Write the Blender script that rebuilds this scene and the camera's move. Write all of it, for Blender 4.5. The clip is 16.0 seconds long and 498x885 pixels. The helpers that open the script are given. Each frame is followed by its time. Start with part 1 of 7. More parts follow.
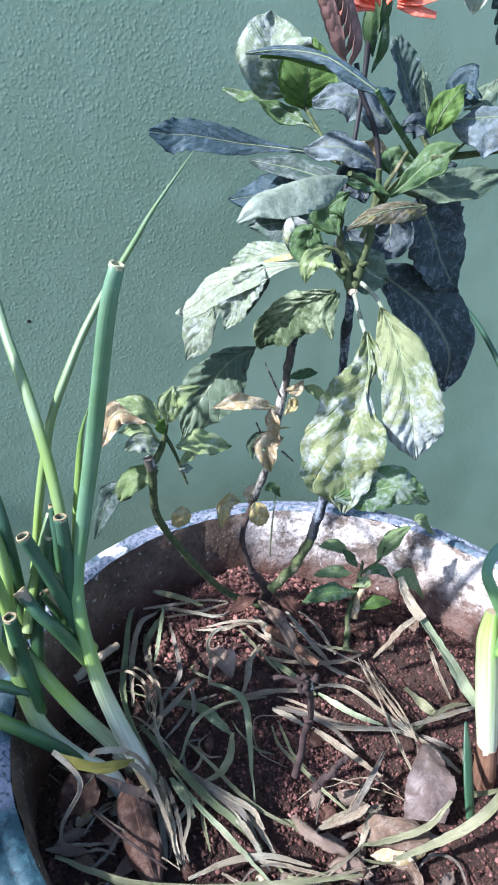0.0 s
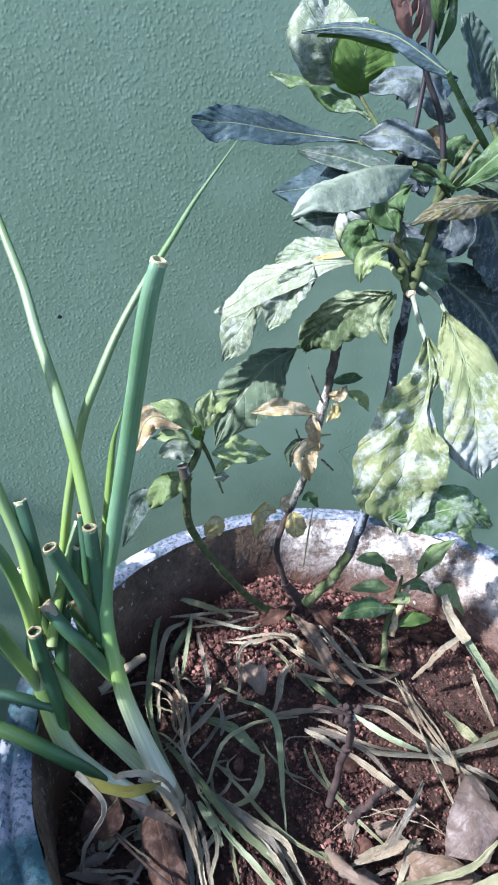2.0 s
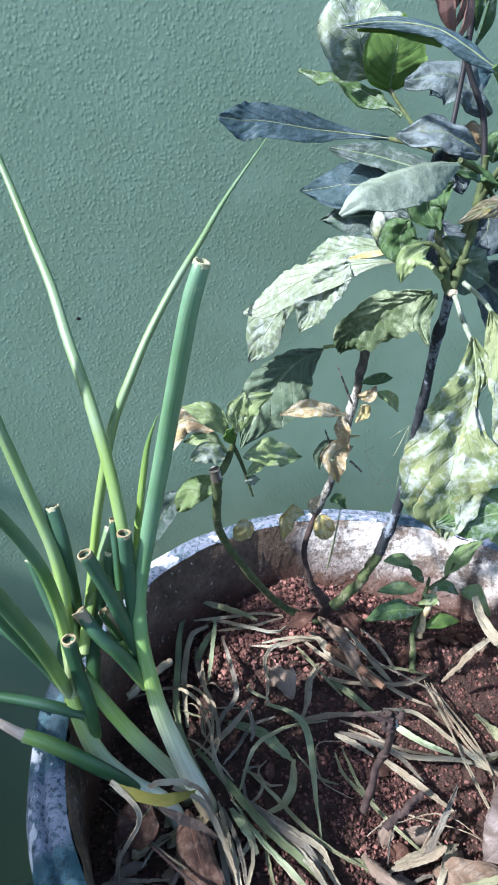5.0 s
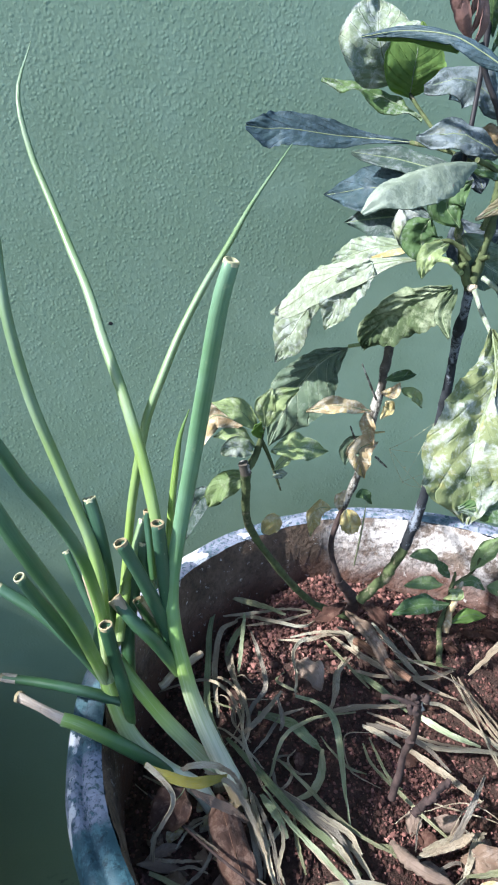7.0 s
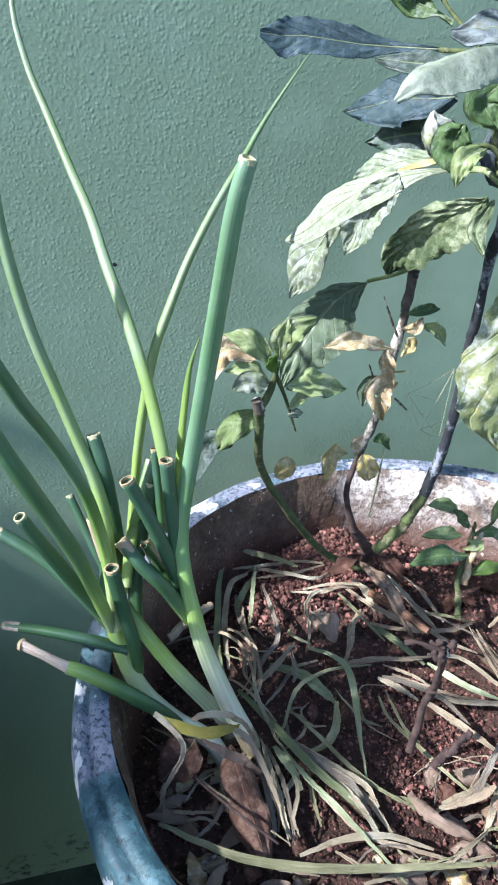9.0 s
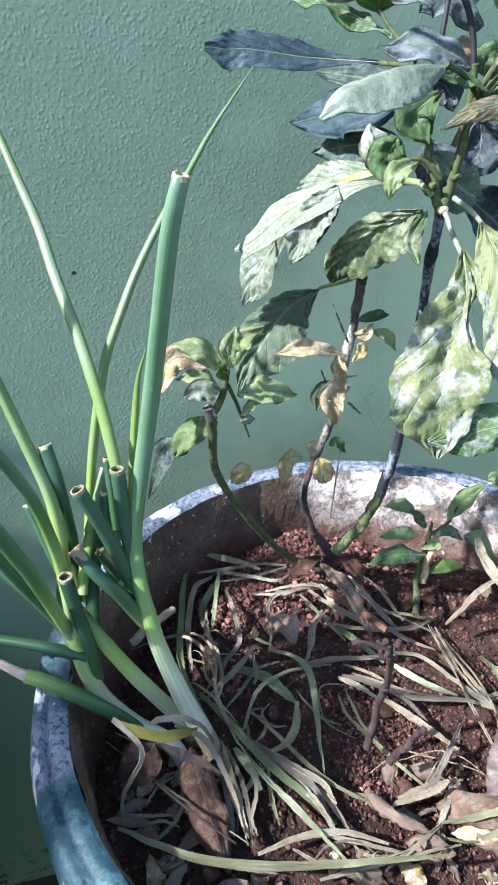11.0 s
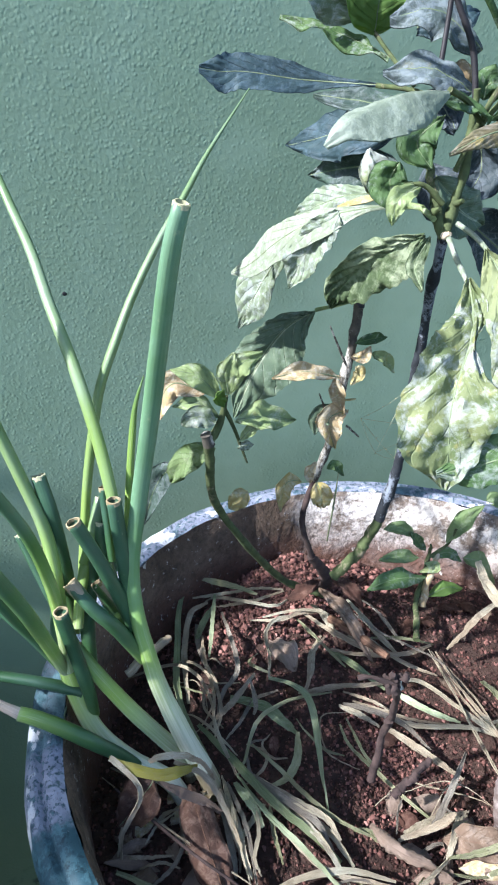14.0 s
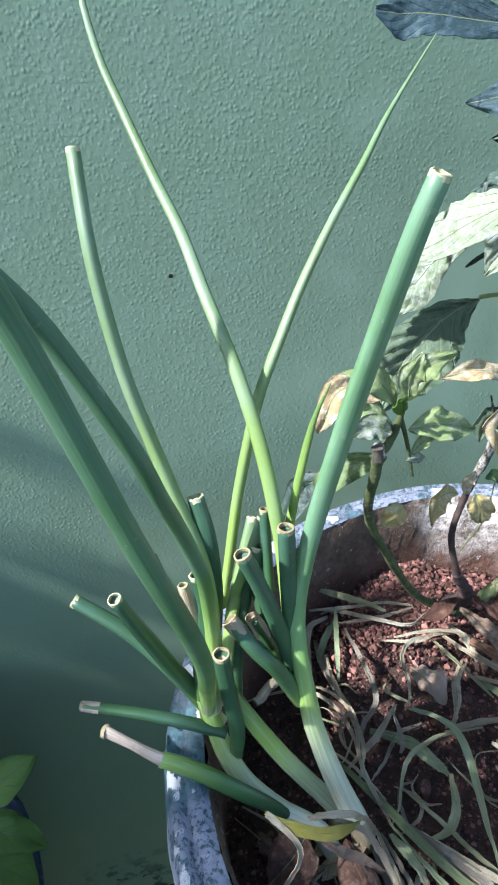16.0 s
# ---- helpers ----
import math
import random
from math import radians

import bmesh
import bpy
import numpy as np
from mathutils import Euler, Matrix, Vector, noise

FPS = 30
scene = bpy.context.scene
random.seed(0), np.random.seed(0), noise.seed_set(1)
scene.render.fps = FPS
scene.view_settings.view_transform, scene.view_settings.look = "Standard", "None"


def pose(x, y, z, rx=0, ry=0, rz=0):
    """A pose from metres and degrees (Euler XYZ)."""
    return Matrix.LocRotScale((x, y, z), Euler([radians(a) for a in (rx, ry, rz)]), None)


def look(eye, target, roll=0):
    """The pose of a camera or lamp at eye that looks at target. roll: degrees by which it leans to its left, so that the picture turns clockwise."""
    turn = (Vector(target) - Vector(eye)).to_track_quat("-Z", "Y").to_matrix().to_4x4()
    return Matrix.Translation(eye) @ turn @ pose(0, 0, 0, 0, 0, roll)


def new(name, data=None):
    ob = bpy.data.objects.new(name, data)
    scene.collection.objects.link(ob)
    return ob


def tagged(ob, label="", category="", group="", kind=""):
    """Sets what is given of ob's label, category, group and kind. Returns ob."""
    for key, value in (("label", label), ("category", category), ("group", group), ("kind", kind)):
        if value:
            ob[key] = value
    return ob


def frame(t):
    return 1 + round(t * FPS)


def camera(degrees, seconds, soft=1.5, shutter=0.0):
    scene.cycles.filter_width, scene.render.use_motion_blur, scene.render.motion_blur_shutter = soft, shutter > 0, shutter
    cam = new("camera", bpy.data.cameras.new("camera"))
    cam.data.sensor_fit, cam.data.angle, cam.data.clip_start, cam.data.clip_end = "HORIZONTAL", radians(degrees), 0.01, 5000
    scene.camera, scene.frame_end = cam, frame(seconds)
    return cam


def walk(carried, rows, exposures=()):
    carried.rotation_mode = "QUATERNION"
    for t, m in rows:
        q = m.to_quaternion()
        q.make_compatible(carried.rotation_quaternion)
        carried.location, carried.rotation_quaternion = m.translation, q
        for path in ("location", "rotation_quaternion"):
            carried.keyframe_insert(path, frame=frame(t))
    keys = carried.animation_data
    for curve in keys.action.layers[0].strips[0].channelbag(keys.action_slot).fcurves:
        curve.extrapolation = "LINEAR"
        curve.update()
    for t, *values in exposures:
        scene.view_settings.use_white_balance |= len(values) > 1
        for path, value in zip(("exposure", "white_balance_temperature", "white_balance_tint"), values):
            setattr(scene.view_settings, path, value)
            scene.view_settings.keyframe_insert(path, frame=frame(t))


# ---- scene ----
cam = camera(40.5, 16.0, 2.0)
PATH = [
    (0, (-0.1599, -0.3002, 0.9910), (-0.0242, 0.1160, 0.7495), 2.56),
    (0.5, (-0.1515, -0.3036, 1.0013), (-0.0050, 0.1140, 0.7686), 2.34),
    (1, (-0.1501, -0.2947, 0.9952), (-0.0174, 0.1216, 0.7521), 2.48),
    (1.5, (-0.1551, -0.2806, 0.9861), (-0.0328, 0.1345, 0.7355), 2.38),
    (2, (-0.1625, -0.2721, 0.9848), (-0.0435, 0.1472, 0.7398), 2.82),
    (2.5, (-0.1672, -0.2687, 0.9912), (-0.0478, 0.1547, 0.7535), 3.33),
    (3, (-0.1695, -0.2655, 0.9938), (-0.0516, 0.1558, 0.7517), 3.28),
    (3.5, (-0.1742, -0.2624, 0.9860), (-0.0657, 0.1594, 0.7404), 2.52),
    (4, (-0.1718, -0.2625, 0.9833), (-0.0593, 0.1586, 0.7384), 2.32),
    (4.2, (-0.1722, -0.2566, 0.9811), (-0.0573, 0.1630, 0.7346), 2.33),
    (6.3, (-0.1888, -0.2894, 0.9917), (-0.0688, 0.1320, 0.7509), 1.96),
    (6.5, (-0.1850, -0.2937, 0.9923), (-0.0677, 0.1330, 0.7596), 1.27),
    (7, (-0.1838, -0.2779, 0.9830), (-0.0840, 0.1490, 0.7425), 0.56),
    (7.5, (-0.2036, -0.2608, 0.9727), (-0.1254, 0.1655, 0.7233), 0.84),
    (8, (-0.2042, -0.2491, 0.9531), (-0.1242, 0.1700, 0.6923), 0.7),
    (8.5, (-0.1923, -0.2549, 0.9458), (-0.1073, 0.1585, 0.6778), 0.11),
    (9, (-0.1860, -0.2652, 0.9541), (-0.0919, 0.1514, 0.6941), 0.4),
    (9.5, (-0.1835, -0.2564, 0.9471), (-0.0862, 0.1555, 0.6809), 0.5),
    (10, (-0.1790, -0.2695, 0.9602), (-0.0748, 0.1455, 0.7015), 0.49),
    (10.2, (-0.1769, -0.2766, 0.9637), (-0.0705, 0.1395, 0.7077), 0.36),
    (12.3, (-0.1666, -0.2633, 0.9537), (-0.0589, 0.1458, 0.6873), 0.4),
    (12.5, (-0.1718, -0.2629, 0.9621), (-0.0662, 0.1509, 0.7021), 0.61),
    (13, (-0.1616, -0.2614, 0.9685), (-0.0511, 0.1536, 0.7124), 0.06),
    (13.5, (-0.1645, -0.2563, 0.9629), (-0.0544, 0.1563, 0.7029), 0.21),
    (14, (-0.1739, -0.2597, 0.9637), (-0.0559, 0.1557, 0.7117), 0.4),
    (14.5, (-0.2005, -0.2450, 0.9717), (-0.0977, 0.1785, 0.7266), 0.42),
    (15, (-0.2164, -0.2288, 0.9832), (-0.1058, 0.1933, 0.7391), 0.71),
    (15.5, (-0.2111, -0.1952, 0.9740), (-0.1185, 0.2329, 0.7329), -2.54),
    (16, (-0.2289, -0.1874, 0.9531), (-0.1359, 0.2241, 0.6848), -0.68),
]
walk(cam, [(t, look(eye, target, roll)) for t, eye, target, roll in PATH],
     ((0.0, 1.50, 5600, 16), (2.5, 1.49, 5680, 13), (4.0, 1.48, 5650, 11), (7.5, 1.55, 5960, 11), (9.0, 1.60, 5900, 14), (13.0, 1.55, 5820, 13), (16.0, 1.60, 5880, 10)))

# ---- world, sun, exposure ----
SUN_EL, SUN_AZ = radians(40.0), radians(187.5)   # the sun stands to the left, a little on the camera's side of the wall
to_sun = Vector((math.cos(SUN_EL) * math.cos(SUN_AZ), math.cos(SUN_EL) * math.sin(SUN_AZ), math.sin(SUN_EL)))
world = bpy.data.worlds.new("world")
scene.world = world
world.use_nodes = True
sky = world.node_tree.nodes.new("ShaderNodeTexSky")
sky.sky_type = 'NISHITA'
sky.sun_disc = False
sky.sun_elevation, sky.sun_rotation = SUN_EL, radians(90.0) - SUN_AZ
world.node_tree.links.new(sky.outputs[0], world.node_tree.nodes["Background"].inputs[0])
world.node_tree.nodes["Background"].inputs[1].default_value = 0.118
sun = new("sun", bpy.data.lights.new("sun", 'SUN'))
sun.data.energy, sun.data.angle, sun.data.color = 4.6, radians(1.6), (1.0, 0.95, 0.88)
sun.matrix_world = look(tuple(to_sun * 5), (0, 0, 0))


# ---- materials ----
class Mat:
    """A small builder of node materials."""

    def __init__(self, name):
        self.m = bpy.data.materials.new(name)
        self.m.use_nodes = True
        self.n, self.l = self.m.node_tree.nodes, self.m.node_tree.links
        self.b = self.n["Principled BSDF"]
        self.out = self.n["Material Output"]
        tc = self.n.new("ShaderNodeTexCoord")
        self.obj, self.uv = tc.outputs["Object"], tc.outputs["UV"]

    def put(self, sock, v):
        if isinstance(v, (int, float)):
            sock.default_value = v
        elif isinstance(v, (tuple, list)):
            sock.default_value = (*v, 1.0) if len(v) == 3 and sock.type == 'RGBA' else v
        else:
            self.l.new(v, sock)

    def set(self, **k):
        for a, v in k.items():
            self.put(self.b.inputs[a.replace("_", " ")], v)
        return self

    def noise(self, scale, detail=3.0, rough=0.55, vec=None, stretch=None, dist=0.0):
        vec = vec or self.obj
        if stretch:
            mp = self.n.new("ShaderNodeMapping")
            mp.inputs["Scale"].default_value = stretch
            self.l.new(vec, mp.inputs[0])
            vec = mp.outputs[0]
        t = self.n.new("ShaderNodeTexNoise")
        self.l.new(vec, t.inputs["Vector"])
        t.inputs["Scale"].default_value, t.inputs["Detail"].default_value = scale, detail
        t.inputs["Roughness"].default_value, t.inputs["Distortion"].default_value = rough, dist
        return t.outputs["Fac"]

    def voronoi(self, scale, feature='F1'):
        t = self.n.new("ShaderNodeTexVoronoi")
        t.feature = feature
        self.l.new(self.obj, t.inputs["Vector"])
        t.inputs["Scale"].default_value = scale
        return t.outputs["Distance"]

    def ramp(self, fac, *stops):
        r = self.n.new("ShaderNodeValToRGB")
        els = r.color_ramp.elements
        while len(els) < len(stops):
            els.new(0.5)
        for e, (p, c) in zip(els, stops):
            e.position = p
            e.color = (c, c, c, 1) if isinstance(c, (int, float)) else (*c, 1)
        self.put(r.inputs[0], fac)
        return r.outputs[0]

    def mix(self, fac, a, b, mode='MIX'):
        x = self.n.new("ShaderNodeMix")
        x.data_type, x.blend_type = 'RGBA', mode
        self.put(x.inputs[0], fac), self.put(x.inputs[6], a), self.put(x.inputs[7], b)
        return x.outputs[2]

    def math(self, op, a, b=0.0, c=0.0):
        x = self.n.new("ShaderNodeMath")
        x.operation = op
        self.put(x.inputs[0], a), self.put(x.inputs[1], b), self.put(x.inputs[2], c)
        return x.outputs[0]

    def xyz(self, vec):
        s = self.n.new("ShaderNodeSeparateXYZ")
        self.l.new(vec, s.inputs[0])
        return s.outputs

    def bump(self, height, dist, strength=1.0):
        x = self.n.new("ShaderNodeBump")
        x.inputs["Strength"].default_value, x.inputs["Distance"].default_value = strength, dist
        self.put(x.inputs["Height"], height)
        if self.b.inputs["Normal"].links:
            self.l.new(self.b.inputs["Normal"].links[0].from_socket, x.inputs["Normal"])
        self.l.new(x.outputs[0], self.b.inputs["Normal"])
        return self

    def translucent(self, colour, share):
        t = self.n.new("ShaderNodeBsdfTranslucent")
        self.put(t.inputs["Color"], colour)
        x = self.n.new("ShaderNodeMixShader")
        x.inputs[0].default_value = share
        self.l.new(self.b.outputs[0], x.inputs[1])
        self.l.new(t.outputs[0], x.inputs[2])
        self.l.new(x.outputs[0], self.out.inputs[0])
        return self

    def island(self):
        return self.n.new("ShaderNodeNewGeometry").outputs["Random Per Island"]

    def random(self):
        return self.n.new("ShaderNodeObjectInfo").outputs["Random"]


def wall_mat():
    k = Mat("painted_stucco")
    big, mid = k.noise(3.0, 4), k.noise(22.0, 4)
    c = k.ramp(big, (0.3, (0.172, 0.250, 0.170)), (0.7, (0.202, 0.290, 0.203)))
    c = k.mix(k.ramp(mid, (0.45, 0.0), (0.8, 0.35)), c, (0.235, 0.335, 0.265))
    c = k.mix(k.ramp(k.noise(9.0, 6, 0.7), (0.62, 0.0), (0.75, 0.4)), c, (0.15, 0.23, 0.165))
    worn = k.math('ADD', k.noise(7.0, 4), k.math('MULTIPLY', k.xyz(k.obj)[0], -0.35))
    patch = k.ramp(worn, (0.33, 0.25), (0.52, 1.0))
    # Paler on the smoother right: bounced light is put into the paint colour.
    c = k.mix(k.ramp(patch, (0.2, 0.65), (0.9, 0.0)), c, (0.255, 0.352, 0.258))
    damp = k.math('ADD', k.xyz(k.obj)[2], k.math('MULTIPLY', k.noise(6.0, 5, 0.7), 0.25))
    # Olive tint towards the foot puts the warm tone of its shade into the paint.
    c = k.mix(k.ramp(damp, (0.15, 0.6), (0.60, 0.0)), c, (0.190, 0.245, 0.120))
    c = k.mix(k.math('MULTIPLY', k.ramp(damp, (-0.02, 1.0), (0.06, 0.0)), k.ramp(k.noise(40.0, 5, 0.7), (0.5, 0.0), (0.6, 1.0))), c, (0.016, 0.022, 0.016))
    c = k.mix(k.ramp(k.noise(130.0, 5, 0.7), (0.70, 0.0), (0.74, 0.7)), c, (0.08, 0.11, 0.075))
    k.set(Base_Color=c, Roughness=k.ramp(mid, (0.3, 0.42), (0.7, 0.58)), Specular_IOR_Level=0.4)
    dots = k.math('MULTIPLY', k.ramp(k.voronoi(290.0), (0.05, 1.0), (0.55, 0.0)), k.ramp(k.noise(160.0, 4, 0.65), (0.36, 0.05), (0.62, 1.0)))
    stip = k.math('ADD', dots, k.math('MULTIPLY', k.noise(260.0, 2.0, 0.5), 0.9))
    k.bump(k.noise(10.0, 2), 0.0012, 0.12)
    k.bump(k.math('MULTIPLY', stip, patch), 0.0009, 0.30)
    k.bump(k.noise(420.0, 2), 0.0002, 0.15)
    return k.m


def leaf_mat(name, top, deep, dust=0.0, dust_colour=(0.62, 0.66, 0.68), vein=(0.25, 0.38, 0.12), rough=0.62, share=0.25, glow=None, veins=0.35, spots=0.0, sheen=0.28, fine=120.0, grow=0.0):
    k = Mat(name)
    x, s, _ = k.xyz(k.uv)
    off = k.math('ABSOLUTE', k.math('SUBTRACT', x, 0.5))
    rib = k.ramp(off, (0.010, 1.0), (0.035, 0.0))
    wav = k.math('SINE', k.math('ADD', k.math('ADD', k.math('MULTIPLY', s, 46.0), k.math('MULTIPLY', off, -30.0)), k.math('MULTIPLY', k.noise(70.0, 2), 1.2)))
    side = k.math('MULTIPLY', k.ramp(wav, (0.90, 0.0), (1.0, 0.7)), k.ramp(k.noise(120.0, 3), (0.35, 0.0), (0.6, 1.0)))
    n = k.noise(55.0, 4)
    c = k.ramp(n, (0.3, deep), (0.7, top))
    c = k.mix(k.math('MULTIPLY', k.math('MAXIMUM', rib, k.math('MULTIPLY', side, 0.6)), veins), c, vein)
    if spots:
        c = k.mix(k.math('MULTIPLY', k.ramp(k.noise(95.0, 5, 0.65), (0.58, 0.0), (0.66, 1.0)), spots), c, (0.45, 0.36, 0.10))
    if dust:
        powder = k.math('ADD', k.math('MULTIPLY', k.noise(fine, 6, 0.75, dist=0.6), 0.8), k.math('MULTIPLY', k.noise(420.0, 3), 0.2))
        powder = k.math('ADD', powder, k.math('MULTIPLY', k.math('SUBTRACT', s, 0.55), grow))
        d = k.ramp(powder, (0.60 - 0.22 * dust, 0.0), (0.68 - 0.16 * dust, min(1.0, 0.45 + 0.5 * dust)))
        c = k.mix(d, c, dust_colour)
    c = k.mix(k.ramp(k.noise(260.0, 4, 0.7), (0.60, 0.0), (0.70, 0.4)), c, k.mix(0.5, c, (0.03, 0.03, 0.02)))
    k.set(Base_Color=c, Roughness=rough, Specular_IOR_Level=sheen)
    k.bump(k.math('ADD', k.math('MULTIPLY', side, -0.7 * veins), k.math('MULTIPLY', n, 0.6)), 0.0025, 0.8)
    k.bump(k.noise(140.0, 4, 0.6), 0.0014, 0.8)
    k.bump(k.noise(500.0, 2), 0.0002, 0.5)
    k.translucent(glow or c, share)
    return k.m


def onion_mat(name="onion_leaf", lift=1.0, warm=1.0):
    k = Mat(name)
    x, s, _ = k.xyz(k.uv)
    r = k.random()
    g = lambda a, b, c: (a * lift * warm, b * lift, c * lift)
    c = k.ramp(s, (-0.14, (0.36, 0.29, 0.20)), (-0.05, (0.64, 0.64, 0.50)), (0.02, (0.66, 0.68, 0.55)), (0.10, (0.56, 0.61, 0.42)), (0.19, (0.27, 0.41, 0.09)), (0.32, g(0.075, 0.150, 0.036)), (0.52, g(0.040, 0.096, 0.044)), (1.0, g(0.046, 0.098, 0.060)))
    green = k.ramp(s, (0.16, 0.0), (0.34, 1.0))
    c = k.mix(k.math('MULTIPLY', k.ramp(r, (0.0, 0.0), (1.0, 0.30)), green), c, k.mix(0.5, c, g(0.13, 0.19, 0.05)))
    st = k.noise(9.0, 3, 0.6, vec=k.uv, stretch=(3.4, 0.4, 1.0))
    c = k.mix(k.math('MULTIPLY', k.ramp(st, (0.42, 0.0), (0.72, 0.55)), green), c, g(0.10, 0.165, 0.085))
    c = k.mix(k.math('MULTIPLY', k.ramp(k.noise(22.0, 4), (0.42, 0.0), (0.68, 0.6)), green), c, g(0.10, 0.165, 0.125))
    streak = k.noise(8.0, 4, 0.65, vec=k.uv, stretch=(2.6, 0.7, 1.0))
    young = k.ramp(s, (-0.05, 0.75), (0.14, 0.85), (0.27, 0.0))
    c = k.mix(k.math('MULTIPLY', k.ramp(streak, (0.48, 0.0), (0.68, 0.65)), young), c, (0.15, 0.27, 0.07))
    c = k.mix(k.math('MULTIPLY', k.ramp(streak, (0.32, 0.7), (0.48, 0.0)), young), c, (0.70, 0.73, 0.62))
    c = k.mix(k.ramp(k.noise(150.0, 4, 0.7), (0.66, 0.0), (0.72, 0.5)), c, (0.30, 0.36, 0.22))
    k.set(Base_Color=c, Roughness=k.ramp(k.noise(60.0), (0.3, 0.30), (0.7, 0.48)), Specular_IOR_Level=0.5)
    k.bump(st, 0.0003, 0.5)
    k.translucent(k.mix(0.5, c, (0.28, 0.42, 0.06)), 0.15)
    return k.m


def dry_mat(name, a, b, d, share=0.15, rough=0.7):
    k = Mat(name)
    st = k.noise(8.0, 4, 0.65, vec=k.uv, stretch=(3.2, 0.16, 1.0))
    c = k.ramp(k.noise(34.0, 4), (0.32, tuple(v * 0.7 for v in a)), (0.5, a), (0.68, tuple(min(v * 1.15, 0.75) for v in b)))
    c = k.mix(k.ramp(st, (0.4, 0.0), (0.7, 0.8)), c, d)
    c = k.mix(k.ramp(k.random(), (0.0, 0.0), (1.0, 0.45)), c, tuple(v * 0.45 for v in a))
    c = k.mix(k.ramp(k.noise(120.0, 5, 0.7), (0.56, 0.0), (0.70, 0.6)), c, tuple(v * 0.6 for v in d))
    k.set(Base_Color=c, Roughness=rough, Specular_IOR_Level=0.3)
    k.bump(st, 0.0012, 0.9)
    k.bump(k.noise(180.0, 3), 0.0004, 0.6)
    k.translucent(c, share)
    return k.m


def plain_mat(name, a, b, scale=60.0, rough=0.75, bump=0.0008, metal=0.0):
    k = Mat(name)
    n = k.noise(scale, 5, 0.62)
    k.set(Base_Color=k.ramp(n, (0.3, a), (0.7, b)), Roughness=rough, Metallic=metal, Specular_IOR_Level=0.3)
    k.bump(n, bump, 0.8)
    return k.m


def fleck_mat(name, dark, pale, level):
    k = Mat(name)
    n = k.noise(75.0, 6, 0.75, stretch=(1.0, 1.0, 0.6))
    c = k.ramp(k.noise(160.0, 3), (0.3, tuple(v * 0.6 for v in dark)), (0.7, tuple(v * 1.4 for v in dark)))
    c = k.mix(k.ramp(n, (level, 0.0), (level + 0.07, 0.9)), c, pale)
    k.set(Base_Color=c, Roughness=0.85, Specular_IOR_Level=0.3)
    k.bump(n, 0.0012, 0.9)
    k.bump(k.noise(300.0, 4), 0.0006, 0.9)
    return k.m


def soil_mat():
    k = Mat("red_soil")
    n = k.noise(70.0, 6, 0.7)
    c = k.ramp(n, (0.3, (0.030, 0.021, 0.018)), (0.55, (0.072, 0.044, 0.036)), (0.8, (0.135, 0.082, 0.068)))
    c = k.mix(k.ramp(k.noise(9.0, 3), (0.4, 0.0), (0.7, 0.6)), c, (0.060, 0.036, 0.030))
    k.set(Base_Color=c, Roughness=0.95, Specular_IOR_Level=0.15)
    k.bump(k.noise(130.0, 6, 0.75), 0.006, 1.0)
    return k.m


def crumb_mat(lift=1.0):
    k = Mat("soil_crumbs")
    r = k.island()
    c = k.ramp(r, (0.0, (0.018, 0.012, 0.010)), (0.5, (0.046, 0.025, 0.021)), (0.85, (0.085, 0.044, 0.037)), (1.0, (0.125, 0.072, 0.062)))
    c = k.mix(1.0, c, (lift, lift * 0.92, lift * 0.92), 'MULTIPLY')
    k.set(Base_Color=c, Roughness=0.95, Specular_IOR_Level=0.15)
    k.bump(k.noise(500.0, 3), 0.0008, 0.8)
    return k.m


def rim_mat():
    k = Mat("worn_blue_paint")
    blue = k.ramp(k.noise(25.0, 4), (0.3, (0.014, 0.042, 0.060)), (0.7, (0.036, 0.092, 0.118)))
    blue = k.mix(k.ramp(k.noise(85.0, 6, 0.78), (0.48, 0.0), (0.58, 0.8)), blue, (0.070, 0.150, 0.180))
    blue = k.mix(k.ramp(k.noise(160.0, 5, 0.75), (0.54, 0.0), (0.62, 0.8)), blue, (0.008, 0.024, 0.036))
    blue = k.mix(k.ramp(k.noise(34.0, 5, 0.7), (0.56, 0.0), (0.68, 0.55)), blue, (0.105, 0.150, 0.125))
    along = k.math('ADD', k.xyz(k.obj)[1], k.math('MULTIPLY', k.noise(40.0, 5, 0.65), 0.03))
    # Worn stretches; the low one between puts the onions' shade into the blue.
    wear_shade = k.ramp(k.math('ADD', along, 0.485), (0.455, 0.0), (0.462, 1.0), (0.502, 1.0), (0.509, 0.12), (0.556, 0.12), (0.580, 1.0))
    streak = k.ramp(k.noise(26.0, 5, 0.65), (0.40, 0.25), (0.46, 1.0))
    worn = k.math('MULTIPLY', k.math('MULTIPLY', wear_shade, streak), k.ramp(k.noise(300.0, 4, 0.6), (0.38, 0.1), (0.50, 1.0)))
    c = k.mix(worn, blue, k.ramp(k.noise(120.0, 4), (0.3, (0.14, 0.16, 0.22)), (0.7, (0.27, 0.29, 0.37))))
    chips = k.math('ADD', k.noise(38.0, 2, 0.5), k.math('MULTIPLY', k.noise(190.0, 5, 0.7), 0.22))
    c = k.mix(k.ramp(chips, (0.705, 0.0), (0.725, 0.9)), c, (0.60, 0.61, 0.65))
    c = k.mix(k.ramp(k.noise(75.0, 6, 0.75), (0.62, 0.0), (0.68, 0.5)), c, (0.06, 0.06, 0.065))
    k.set(Base_Color=c, Roughness=0.6, Specular_IOR_Level=0.35)
    k.bump(k.math('MULTIPLY', worn, -1.0), 0.0008, 0.8)
    k.bump(k.noise(240.0, 4), 0.0006, 0.8)
    return k.m


